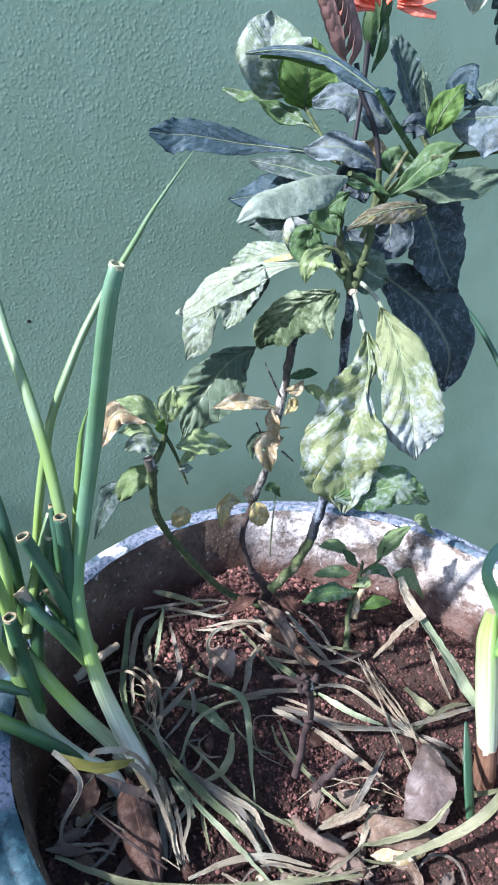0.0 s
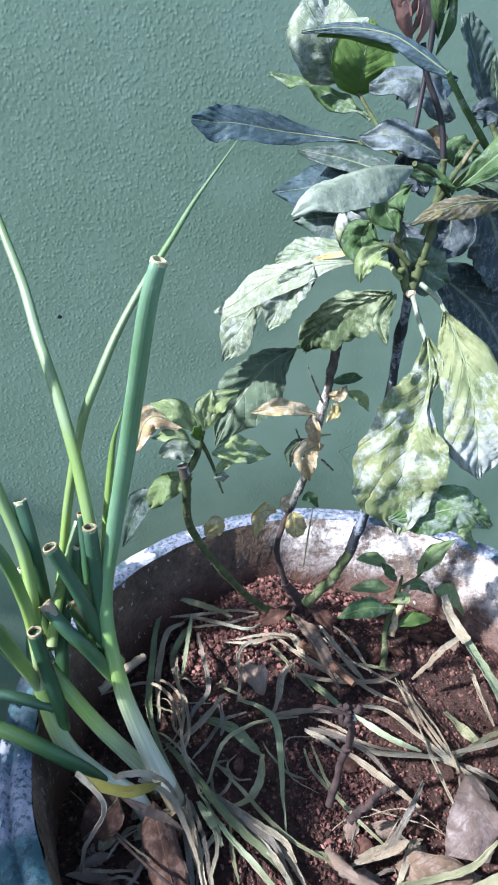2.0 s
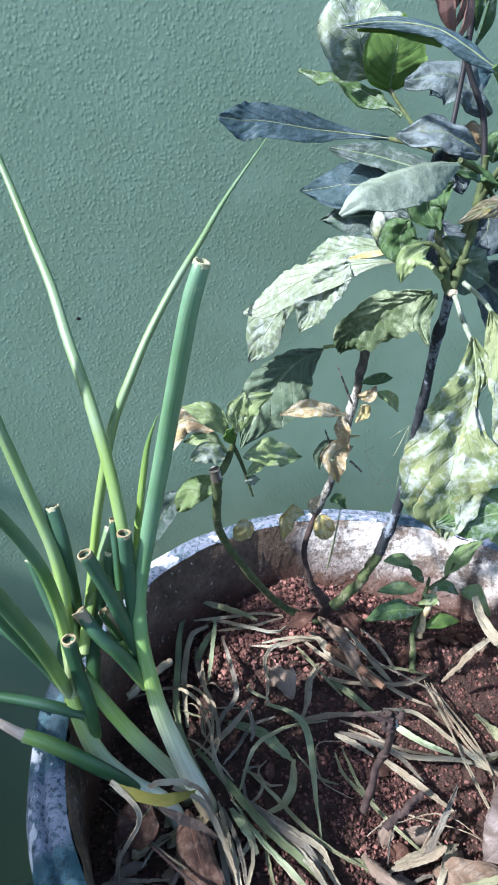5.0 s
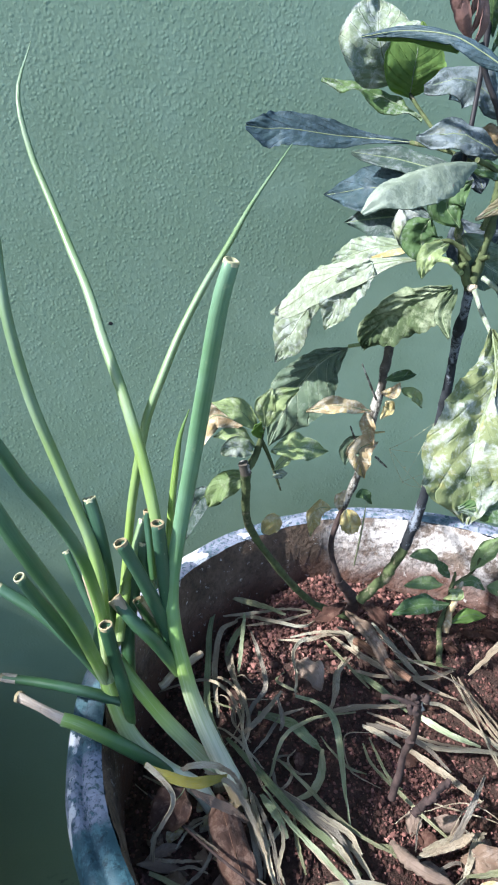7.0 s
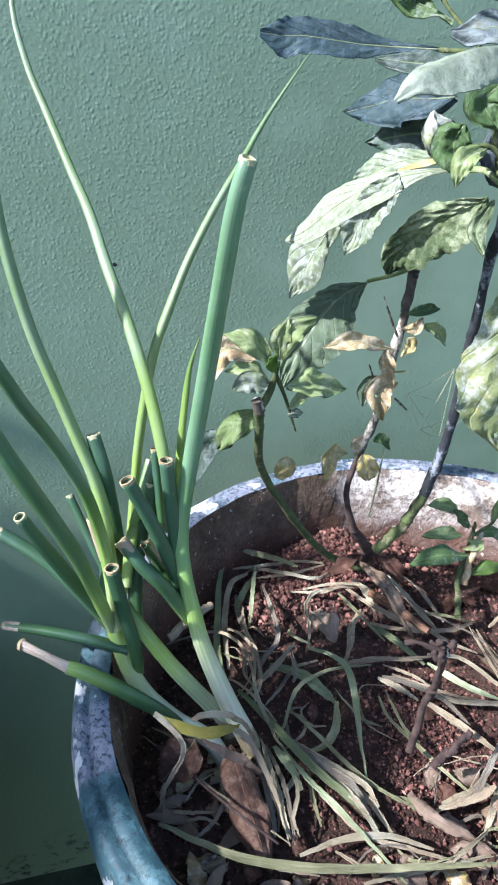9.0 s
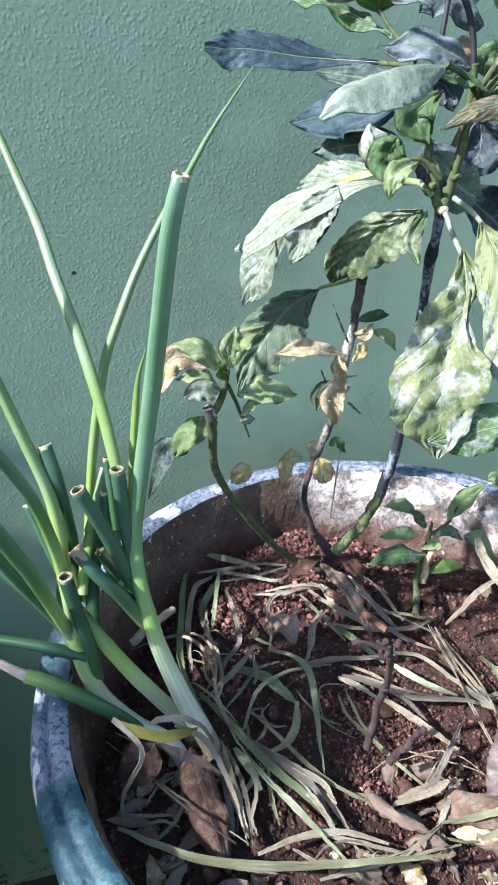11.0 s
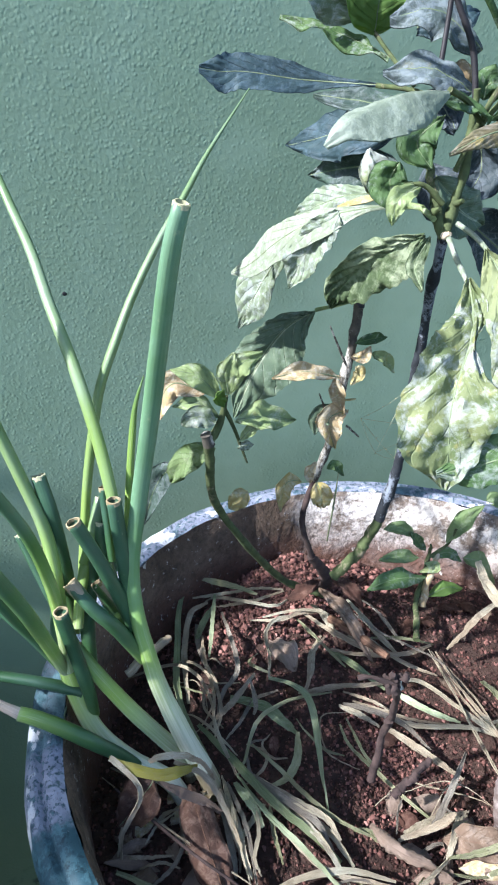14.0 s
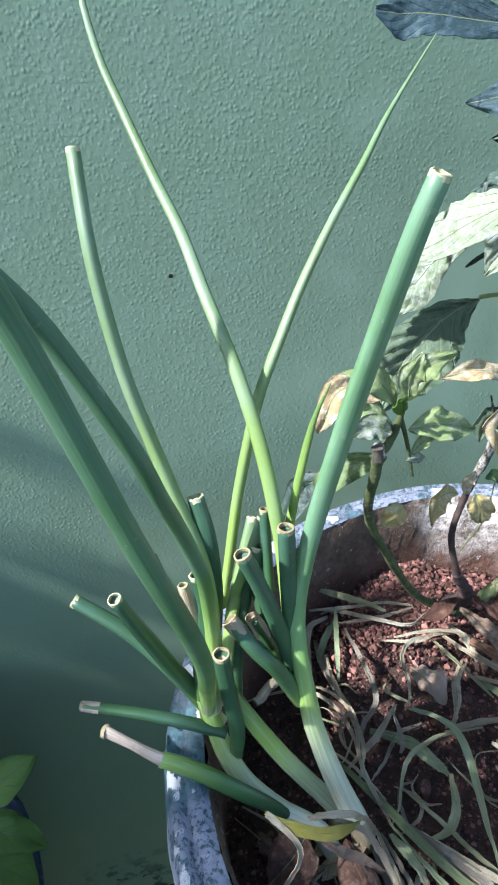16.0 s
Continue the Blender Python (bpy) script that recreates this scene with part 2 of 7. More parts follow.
def pot_inner_mat():
    k = Mat("bare_cement")
    n = k.noise(45.0, 6, 0.7)
    c = k.ramp(n, (0.3, (0.050, 0.036, 0.026)), (0.7, (0.19, 0.135, 0.098)))
    # Pale lime grows towards +x, with the sunlit side put into its colour.
    lime_lit = k.math('ADD', k.noise(11.0, 5, 0.65), k.math('MULTIPLY', k.xyz(k.obj)[0], 3.6))
    c = k.mix(k.math('MULTIPLY', k.ramp(lime_lit, (0.48, 0.0), (0.66, 1.0)), k.ramp(k.noise(38.0, 6, 0.75), (0.42, 0.12), (0.54, 1.0))), c, k.ramp(k.noise(70.0, 4), (0.3, (0.58, 0.54, 0.51)), (0.7, (0.80, 0.76, 0.72))))
    low = k.math('ADD', k.xyz(k.obj)[2], k.math('MULTIPLY', k.noise(20.0, 4), 0.03))
    c = k.mix(k.ramp(low, (0.572, 0.9), (0.600, 0.0)), c, (0.115, 0.056, 0.040))
    c = k.mix(k.ramp(k.noise(95.0, 5, 0.75), (0.64, 0.0), (0.68, 0.85)), c, (0.60, 0.58, 0.55))
    c = k.mix(k.ramp(k.noise(60.0, 6, 0.75, stretch=(1.0, 1.0, 0.4)), (0.60, 0.0), (0.70, 0.6)), c, (0.06, 0.045, 0.036))
    c = k.mix(k.ramp(k.noise(210.0, 4, 0.75), (0.50, 0.0), (0.64, 0.5)), c, (0.045, 0.035, 0.028))
    c = k.mix(k.ramp(k.noise(170.0, 4, 0.75), (0.64, 0.0), (0.68, 0.7)), c, (0.50, 0.47, 0.44))
    k.set(Base_Color=c, Roughness=0.9, Specular_IOR_Level=0.2)
    k.bump(n, 0.006, 1.0)
    k.bump(k.noise(170.0, 5, 0.7), 0.0022, 1.0)
    return k.m


def ground_mat():
    k = Mat("mossy_ground")
    n = k.noise(12.0, 6, 0.7)
    c = k.ramp(n, (0.3, (0.020, 0.032, 0.018)), (0.6, (0.042, 0.062, 0.036)), (0.8, (0.065, 0.080, 0.055)))
    k.set(Base_Color=c, Roughness=0.9, Specular_IOR_Level=0.2)
    k.bump(k.noise(60.0, 6, 0.7), 0.006, 1.0)
    return k.m


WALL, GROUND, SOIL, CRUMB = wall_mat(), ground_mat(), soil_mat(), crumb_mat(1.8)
CRUMB2 = crumb_mat(2.7)
RIM, CEMENT = rim_mat(), pot_inner_mat()
# Copies of one leaf: darker for the shaded clump, lighter for blades in sun.
ONION = onion_mat("onion_leaf", 0.76, 0.78)
MIDONION = onion_mat("mid_green_onion_leaf", 1.2, 0.92)
WAXYLIT = onion_mat("waxy_lit_onion_leaf", 1.95, 1.0)
PALEONION = onion_mat("pale_onion_leaf", 1.8, 1.22)
CUT = plain_mat("dried_onion_cut", (0.28, 0.28, 0.16), (0.46, 0.45, 0.30), 140.0, 0.8)
CUTBROWN = plain_mat("browned_onion_cut", (0.20, 0.15, 0.085), (0.38, 0.32, 0.20), 140.0, 0.9)
SHEATH = dry_mat("papery_sheath", (0.58, 0.49, 0.36), (0.72, 0.65, 0.52), (0.42, 0.31, 0.19), 0.25)
WITHER = dry_mat("withered_pink_tip", (0.52, 0.45, 0.39), (0.66, 0.59, 0.52), (0.34, 0.26, 0.21), 0.15)
PALEBLUE = dry_mat("bluish_white_leaf", (0.50, 0.56, 0.60), (0.66, 0.71, 0.74), (0.40, 0.48, 0.46), 0.4, 0.5)
PALEGREEN = dry_mat("pale_green_leaf", (0.34, 0.42, 0.22), (0.52, 0.58, 0.38), (0.62, 0.64, 0.50), 0.25, 0.5)
YELLOW = dry_mat("yellowing_onion", (0.42, 0.37, 0.05), (0.50, 0.46, 0.11), (0.46, 0.40, 0.20), 0.25, 0.5)
TAN = dry_mat("straw_tan", (0.46, 0.38, 0.27), (0.68, 0.60, 0.46), (0.24, 0.18, 0.125))
GREY = dry_mat("straw_grey", (0.27, 0.235, 0.19), (0.46, 0.42, 0.35), (0.14, 0.115, 0.09))
CREAM = dry_mat("straw_cream", (0.58, 0.51, 0.37), (0.72, 0.66, 0.53), (0.36, 0.29, 0.20), 0.25)
FADED = dry_mat("faded_green", (0.25, 0.27, 0.13), (0.42, 0.42, 0.25), (0.52, 0.48, 0.36), 0.2, 0.55)
GREENBLADE = dry_mat("wilting_green", (0.15, 0.20, 0.085), (0.27, 0.33, 0.16), (0.42, 0.43, 0.29), 0.2, 0.5)
DEAD = dry_mat("dead_brown_leaf", (0.13, 0.065, 0.04), (0.24, 0.125, 0.075), (0.33, 0.20, 0.13), 0.12)
PALEDEAD = dry_mat("dead_pale_leaf", (0.30, 0.22, 0.17), (0.42, 0.34, 0.28), (0.22, 0.16, 0.12), 0.12)
RUSTLEAF = leaf_mat("dead_leaf_rust", (0.098, 0.055, 0.040), (0.048, 0.028, 0.022), 0.5, (0.165, 0.112, 0.090), share=0.08, vein=(0.15, 0.07, 0.04), veins=0.1, rough=0.8, sheen=0.15, spots=0.0)
L_DEAD = leaf_mat("dead_leaf_brown", (0.085, 0.043, 0.032), (0.030, 0.017, 0.014), 0.5, (0.14, 0.085, 0.066), share=0.05, vein=(0.07, 0.035, 0.025), veins=0.08, rough=0.9, sheen=0.1)
L_TAN = leaf_mat("dead_leaf_tan", (0.19, 0.135, 0.098), (0.10, 0.068, 0.048), 0.50, (0.28, 0.22, 0.175), share=0.08, vein=(0.14, 0.08, 0.05), rough=0.85, sheen=0.1)
GREYLEAF = leaf_mat("dead_leaf_grey", (0.155, 0.115, 0.098), (0.085, 0.062, 0.054), 0.5, (0.23, 0.19, 0.18), share=0.15, vein=(0.16, 0.11, 0.08), veins=0.2, rough=0.5, sheen=0.4)
BARK = fleck_mat("grey_brown_bark", (0.066, 0.058, 0.048), (0.42, 0.40, 0.36), 0.50)
GREENBARK = fleck_mat("green_bark", (0.058, 0.076, 0.030), (0.20, 0.175, 0.115), 0.56)
TWIGBARK = plain_mat("dark_twig_bark", (0.022, 0.015, 0.014), (0.066, 0.044, 0.040), 150.0, 0.9, 0.0012)
MILDEWBARK = fleck_mat("mildewed_dark_bark", (0.024, 0.028, 0.034), (0.22, 0.25, 0.30), 0.55)
DARKBARK = plain_mat("dark_stem", (0.008, 0.008, 0.010), (0.026, 0.024, 0.028), 90.0, 0.6, 0.0006)
SCAR = plain_mat("cut_wood", (0.36, 0.28, 0.18), (0.58, 0.50, 0.38), 160.0, 0.8)
L_LILAC = leaf_mat("leaf_lilac_bloom", (0.075, 0.10, 0.095), (0.045, 0.065, 0.065), 0.75, (0.150, 0.185, 0.205), share=0.1, veins=0.12, spots=0.12)
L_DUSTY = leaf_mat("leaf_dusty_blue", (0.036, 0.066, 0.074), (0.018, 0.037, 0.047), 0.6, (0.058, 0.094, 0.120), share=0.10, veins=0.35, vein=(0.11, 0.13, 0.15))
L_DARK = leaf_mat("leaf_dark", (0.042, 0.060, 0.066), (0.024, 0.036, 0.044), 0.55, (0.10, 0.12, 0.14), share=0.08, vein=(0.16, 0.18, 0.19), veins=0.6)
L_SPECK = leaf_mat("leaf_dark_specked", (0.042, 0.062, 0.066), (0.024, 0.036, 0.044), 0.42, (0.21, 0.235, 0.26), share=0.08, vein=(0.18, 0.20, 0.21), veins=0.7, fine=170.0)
L_MOTTLE = leaf_mat("leaf_mottled_white", (0.23, 0.26, 0.13), (0.14, 0.175, 0.08), 0.66, (0.38, 0.41, 0.40), share=0.2, vein=(0.3, 0.36, 0.2), veins=0.3, fine=75.0, grow=0.42)
L_MILDEW = leaf_mat("leaf_green_mildewed", (0.11, 0.18, 0.065), (0.05, 0.10, 0.035), 0.48, (0.30, 0.34, 0.32), share=0.2, veins=0.25, fine=100.0)
L_PALE = leaf_mat("leaf_powdery_pale", (0.16, 0.21, 0.11), (0.09, 0.13, 0.065), 0.80, (0.29, 0.32, 0.285), share=0.2, vein=(0.33, 0.36, 0.2), veins=0.25)
L_CHALK = leaf_mat("leaf_chalky_white", (0.19, 0.23, 0.17), (0.12, 0.155, 0.12), 0.62, (0.26, 0.305, 0.25), share=0.12, veins=0.0, grow=0.22)
L_FROST = leaf_mat("leaf_frosted_pale", (0.25, 0.30, 0.20), (0.13, 0.18, 0.11), 0.62, (0.40, 0.44, 0.42), share=0.2, vein=(0.46, 0.48, 0.40), veins=0.7, fine=140.0)
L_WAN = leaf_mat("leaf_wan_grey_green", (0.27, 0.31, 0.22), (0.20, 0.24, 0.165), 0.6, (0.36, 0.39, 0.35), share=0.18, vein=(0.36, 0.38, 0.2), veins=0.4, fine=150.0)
L_TWIST = leaf_mat("leaf_twisted_mildewed", (0.21, 0.235, 0.105), (0.085, 0.125, 0.050), 0.54, (0.42, 0.45, 0.45), share=0.2, vein=(0.3, 0.36, 0.2), veins=0.3, spots=0.25, fine=52.0)
L_PATCH = leaf_mat("leaf_green_pale_patches", (0.095, 0.135, 0.062), (0.050, 0.076, 0.036), 0.46, (0.32, 0.37, 0.24), share=0.2, veins=0.3, fine=36.0)
L_GREEN = leaf_mat("leaf_green", (0.085, 0.15, 0.055), (0.042, 0.085, 0.033), 0.36, (0.24, 0.29, 0.25), share=0.22, veins=0.22)
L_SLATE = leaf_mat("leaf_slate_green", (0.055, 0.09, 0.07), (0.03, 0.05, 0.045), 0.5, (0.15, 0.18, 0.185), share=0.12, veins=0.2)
L_RUST = leaf_mat("leaf_rusty", (0.16, 0.15, 0.075), (0.09, 0.075, 0.045), 0.5, (0.24, 0.22, 0.18), share=0.15, spots=0.5, veins=0.15)
L_BRIGHT = leaf_mat("leaf_bright_green", (0.15, 0.25, 0.065), (0.10, 0.18, 0.045), 0.0, share=0.45, glow=(0.20, 0.33, 0.05), vein=(0.06, 0.13, 0.03), veins=0.7)
L_YOUNG = leaf_mat("leaf_young_pale_green", (0.30, 0.37, 0.17), (0.20, 0.27, 0.11), 0.4, (0.42, 0.46, 0.36), share=0.3, spots=0.3)
L_YELLOW = leaf_mat("leaf_yellowing", (0.46, 0.39, 0.17), (0.34, 0.27, 0.11), 0.55, (0.52, 0.49, 0.36), share=0.25, spots=0.5)
L_DRY = leaf_mat("leaf_dry_tan", (0.44, 0.35, 0.20), (0.26, 0.18, 0.10), 0.6, (0.58, 0.54, 0.43), share=0.2, spots=0.8)
L_DEEP = leaf_mat("leaf_deep_green", (0.19, 0.26, 0.11), (0.12, 0.185, 0.075), 0.35, (0.30, 0.35, 0.23), share=0.25)
L_UNDER = leaf_mat("leaf_grey_underside", (0.15, 0.205, 0.13), (0.085, 0.13, 0.085), 0.35, (0.21, 0.26, 0.21), share=0.25, vein=(0.36, 0.41, 0.30), veins=1.0)
PETAL = leaf_mat("petal_orange", (0.90, 0.33, 0.23), (0.86, 0.26, 0.17), 0.0, share=0.4, vein=(0.85, 0.35, 0.22), veins=0.4, sheen=0.15)
BRACT = leaf_mat("bract_brown", (0.22, 0.125, 0.105), (0.12, 0.068, 0.062), 0.25, (0.32, 0.22, 0.20), share=0.1, vein=(0.06, 0.03, 0.03), veins=0.0)

POT2 = fleck_mat("weathered_blue_pot", (0.022, 0.034, 0.060), (0.17, 0.18, 0.25), 0.55)


# ---- mesh helpers ----
def part(name, bm, material, parent, label=""):
    """One mesh object under a thing, or a thing of its own where parent is None."""
    for e in bm.edges:
        if e.calc_face_angle(0.0) > 0.95:
            e.smooth = False
    me = bpy.data.meshes.new(name)
    bm.to_mesh(me)
    bm.free()
    me.materials.append(material)
    for p in me.polygons:
        p.use_smooth = True
    ob = new(name, me)
    if parent is not None:
        ob.parent = parent
    return tagged(ob, label)


def empty(name, at, label, category, group=""):
    ob = new(name)
    ob.empty_display_size = 0.02
    return tagged(ob, label, category, group)


def spline(pts, n):
    """n points along a smooth curve through the control points."""
    p = [Vector(q) for q in pts]
    p = [p[0] * 2 - p[1]] + p + [p[-1] * 2 - p[-2]]
    seg = len(p) - 3
    out = []
    for i in range(n):
        t = i / (n - 1) * seg
        k = min(int(t), seg - 1)
        f = t - k
        a, b, c, d = p[k:k + 4]
        out.append(0.5 * (2 * b + (c - a) * f + (2 * a - 5 * b + 4 * c - d) * f * f + (3 * b - a - 3 * c + d) * f ** 3))
    return out


def frames(path, start):
    """A side and a normal at each point of a path, carried along without twist."""
    out = []
    nrm = Vector(start)
    for i, q in enumerate(path):
        t = (path[min(i + 1, len(path) - 1)] - path[max(i - 1, 0)]).normalized()
        nrm = (nrm - t * nrm.dot(t))
        if nrm.length < 1e-5:
            nrm = t.orthogonal()
        nrm.normalize()
        out.append((t, t.cross(nrm), nrm.copy()))
    return out


def lerp_list(vals, f):
    x = f * (len(vals) - 1)
    k = min(int(x), len(vals) - 2)
    return vals[k] + (vals[k + 1] - vals[k]) * (x - k)


def tube_mesh(pts, radii, n=24, seg=12, s0=0.0, s1=1.0, cut=False, closed=True, flat=1.0, lumps=0.0, seed=1, keel=0.0, face=(0.2, -1, 0.1)):
    """A tapered round stem; cut: its end is open and hollow."""
    rnd = random.Random(seed)
    path = spline(pts, n)
    fr = frames(path, face)
    bm = bmesh.new()
    uvl = bm.loops.layers.uv.new("uv")
    rings, info = [], {}

    def ring(c, side, nrm, r, s):
        vs = []
        for j in range(seg):
            a = 2 * math.pi * j / seg
            rr = r * (1 + lumps * rnd.uniform(-1, 1) + keel * math.cos(3 * a + seed + 2.0 * s))
            v = bm.verts.new(c + side * (math.cos(a) * rr) + nrm * (math.sin(a) * rr * flat))
            info[v] = (j / seg, s)
            vs.append(v)
        rings.append(vs)

    for i, q in enumerate(path):
        f = i / (n - 1)
        t, side, nrm = fr[i]
        ring(q, side, nrm, max(lerp_list(radii, f), 0.0002), s0 + (s1 - s0) * f)
    if cut:
        t, side, nrm = fr[-1]
        r = radii[-1]
        ring(path[-1] + t * 0.0004, side, nrm, r * 0.88, s1)
        ring(path[-1] - t * r * 0.45, side, nrm, r * 0.80, s1)
        ring(path[-1] - t * r * 0.60, side, nrm, r * 0.40, s1)
    for a, b in zip(rings, rings[1:]):
        for j in range(seg):
            f = bm.faces.new((a[j], a[(j + 1) % seg], b[(j + 1) % seg], b[j]))
            for lp, (u, s) in zip(f.loops, ((j / seg, info[a[j]][1]), ((j + 1) / seg, info[a[j]][1]), ((j + 1) / seg, info[b[j]][1]), (j / seg, info[b[j]][1]))):
                lp[uvl].uv = (u, s)
    if cut:
        bm.faces.new(rings[-1])
    if closed:
        bm.faces.new(rings[-1])
        bm.faces.new(rings[0][::-1])
    bmesh.ops.recalc_face_normals(bm, faces=bm.faces)
    return bm, path, fr


def stem(name, parent, pts, radii, material, label="", n=24, seg=10, lumps=0.09, seed=1):
    rnd = random.Random(seed * 31 + 7)
    if radii[0] > 0.0022 and n >= 20:
        # uneven growth with swollen nodes
        n = 44
        radii = [lerp_list(radii, i / 21) * (1.0 + rnd.uniform(-0.08, 0.08) + (0.20 if i % 5 == 3 else 0.0)) for i in range(22)]
        fine = spline(pts, 12)
        pts = [q + Vector((rnd.uniform(-1, 1), rnd.uniform(-1, 1), 0)) * 0.0007 if 0 < i < 11 else q for i, q in enumerate(fine)]
    bm, _, _ = tube_mesh(pts, radii, n, seg, lumps=lumps, seed=seed)
    return part(name, bm, material, parent, label)


def ring_mesh(c, t, side, nrm, r, thick, seg=14, rough=0.12, seed=0):
    """The dried lip of a cut hollow stem."""
    rnd = random.Random(seed)
    bm = bmesh.new()
    rows = []
    for j in range(seg):
        a = 2 * math.pi * j / seg
        d = side * math.cos(a) + nrm * math.sin(a)
        lift = rnd.uniform(-rough, rough) * r
        rows.append([bm.verts.new(c + d * (r + x) + t * (z + lift)) for x, z in ((-thick, -0.0008), (thick * 0.35, -0.0012), (thick * 0.35, 0.0009), (-thick, 0.0011))])
    for j in range(seg):
        a, b = rows[j], rows[(j + 1) % seg]
        for i in range(4):
            bm.faces.new((a[i], a[(i + 1) % 4], b[(i + 1) % 4], b[i]))
    bmesh.ops.recalc_face_normals(bm, faces=bm.faces)
    return bm


def blade(parent, pts, radii, s0, s1, cut=False, flat=1.0, material=None, name="leaf_blade", label="", n=30, lip=True, seed=1, lipmat=None, face=(0.2, -1, 0.1)):
    """A hollow onion leaf, whole or cut off."""
    radii = [r * 0.65 for r in radii]
    bm, path, fr = tube_mesh(pts, radii, n, 16, s0, s1, cut, not cut, flat, 0.012, seed, 0.06 * flat, face)
    ob = part(name, bm, material or ONION, parent, label)
    if cut and lip:
        t, side, nrm = fr[-1]
        part("cut_end", ring_mesh(path[-1], t, side, nrm, radii[-1] * 0.95, radii[-1] * 0.14, rough=0.08, seed=seed), lipmat or CUT, ob, "dried pale cut end")
    return ob


def width_at(s, kind):
    if kind == "lance":
        return max(0.0, math.sin(math.pi * s)) ** 1.15
    if kind == "round":
        return max(0.0, math.sin(math.pi * s ** 0.95)) ** 0.60
    if kind == "strap":
        return min(1.0, (s / 0.28) ** 0.8) * max(0.0, 1 - max(0.0, (s - 0.72) / 0.28) ** 2.0) ** 0.7
    if kind == "club":
        return (s / 0.72) ** 0.9 if s < 0.72 else math.sqrt(max(0.0, 1 - ((s - 0.72) / 0.28) ** 2.4))
    if kind == "drop":
        return max(0.0, math.sin(math.pi * s ** 1.35)) ** 0.85
    return max(0.0, math.sin(math.pi * s ** 0.92)) ** 0.92


def leaf(parent, base, mid, tip, width, face, material, fold=0.25, wave=0.10, bend=0.0, twist=0.0, kind="ovate", label="", seed=0, name="leaf", rib=True, nl=40, nw=16, waves=2.3, crinkle=0.12, quilt=0.03, curl=0.5, ribmat=None):
    """A leaf with thickness, wavy edges and a midrib. face: where its upper side looks; fold: how far the halves rise from the midrib."""
    rnd = random.Random(seed)
    ph, ph2 = rnd.uniform(0, 6.28), rnd.uniform(0, 6.28)
    b, m, t = Vector(base), Vector(mid), Vector(tip)
    path = spline([b, m, t], nl + 1)
    fr = frames(path, face)
    bm = bmesh.new()
    uvl = bm.loops.layers.uv.new("uv")
    th = 0.00055
    top, bot, crest = [], [], []
    for i, q in enumerate(path):
        s = i / nl
        tg, side, nrm = fr[i]
        side = -side
        if twist:
            rot = Matrix.Rotation(twist * (s - 0.5), 3, tg)
            side, nrm = rot @ side, rot @ nrm
        w = width * 0.5 * width_at(min(max(s, 0.004), 0.996), kind) + 0.0003
        ra, rb = [], []
        for j in range(nw + 1):
            u = 2 * j / nw - 1
            au = abs(u)
            edge = 1 + au * (0.02 * math.sin(s * waves * 5 + ph2 + u) + 0.06 * noise.noise(Vector((s * 4 + seed, u * 2, 5.0))) + 0.045 * noise.noise(Vector((s * 15 + seed, u * 2, 8.0))))
            z = fold * au * w + bend * u * w + (0.04 + 1.3 * wave) * w * math.sin(s * waves * 6.28 + ph + (2.0 if u > 0 else 0.0) + 2 * noise.noise(Vector((s * 3, u, seed * 0.9)))) * au ** 2
            z += crinkle * width * (noise.noise(Vector((s * 3.5 + seed, u * 1.6, seed * 1.7))) + 0.5 * noise.noise(Vector((s * 8 + seed, u * 3.6, seed * 0.7))) + 0.16 * noise.noise(Vector((s * 18 + seed, u * 8.0, seed * 0.3))))
            z -= curl * width * max(0.0, au - 0.55) ** 2 * 2.0 * (0.5 + noise.noise(Vector((s * 4, u, seed * 2.9))))
            z += quilt * width * abs(math.sin(math.pi * (7.32 * s - 2.39 * au - 0.15))) * math.sqrt(max(0.0, 4 * au * (1 - au)))
            c = q + side * (u * w * edge * math.cos(fold * 0.6)) + nrm * z
            ra.append(bm.verts.new(c + nrm * th * 0.5))
            rb.append(bm.verts.new(c - nrm * th * 0.5))
        top.append(ra), bot.append(rb)
        crest.append(ra[nw // 2].co.copy())

    def quad(vs, uvs):
        f = bm.faces.new(vs)
        for lp, uv in zip(f.loops, uvs):
            lp[uvl].uv = uv

    for i in range(nl):
        for j in range(nw):
            uv = ((j / nw, i / nl), ((j + 1) / nw, i / nl), ((j + 1) / nw, (i + 1) / nl), (j / nw, (i + 1) / nl))
            quad((top[i][j], top[i][j + 1], top[i + 1][j + 1], top[i + 1][j]), uv)
            quad((bot[i][j + 1], bot[i][j], bot[i + 1][j], bot[i + 1][j + 1]), (uv[1], uv[0], uv[3], uv[2]))
        for j in (0, nw):
            quad((top[i][j], top[i + 1][j], bot[i + 1][j], bot[i][j]) if j else (top[i + 1][j], top[i][j], bot[i][j], bot[i + 1][j]), ((j / nw, i / nl),) * 4)
    for i in (0, nl):
        for j in range(nw):
            quad((top[i][j], top[i][j + 1], bot[i][j + 1], bot[i][j]), ((j / nw, i / nl),) * 4)
    ob = part(name, bm, material, parent, label)
    if rib:
        r0 = max(0.0004, width * 0.012)
        rm, _, _ = tube_mesh(crest[::3], [r0, r0 * 0.7, r0 * 0.25], 14, 6)
        part("midrib", rm, ribmat or RIBMAT, ob)
    return ob


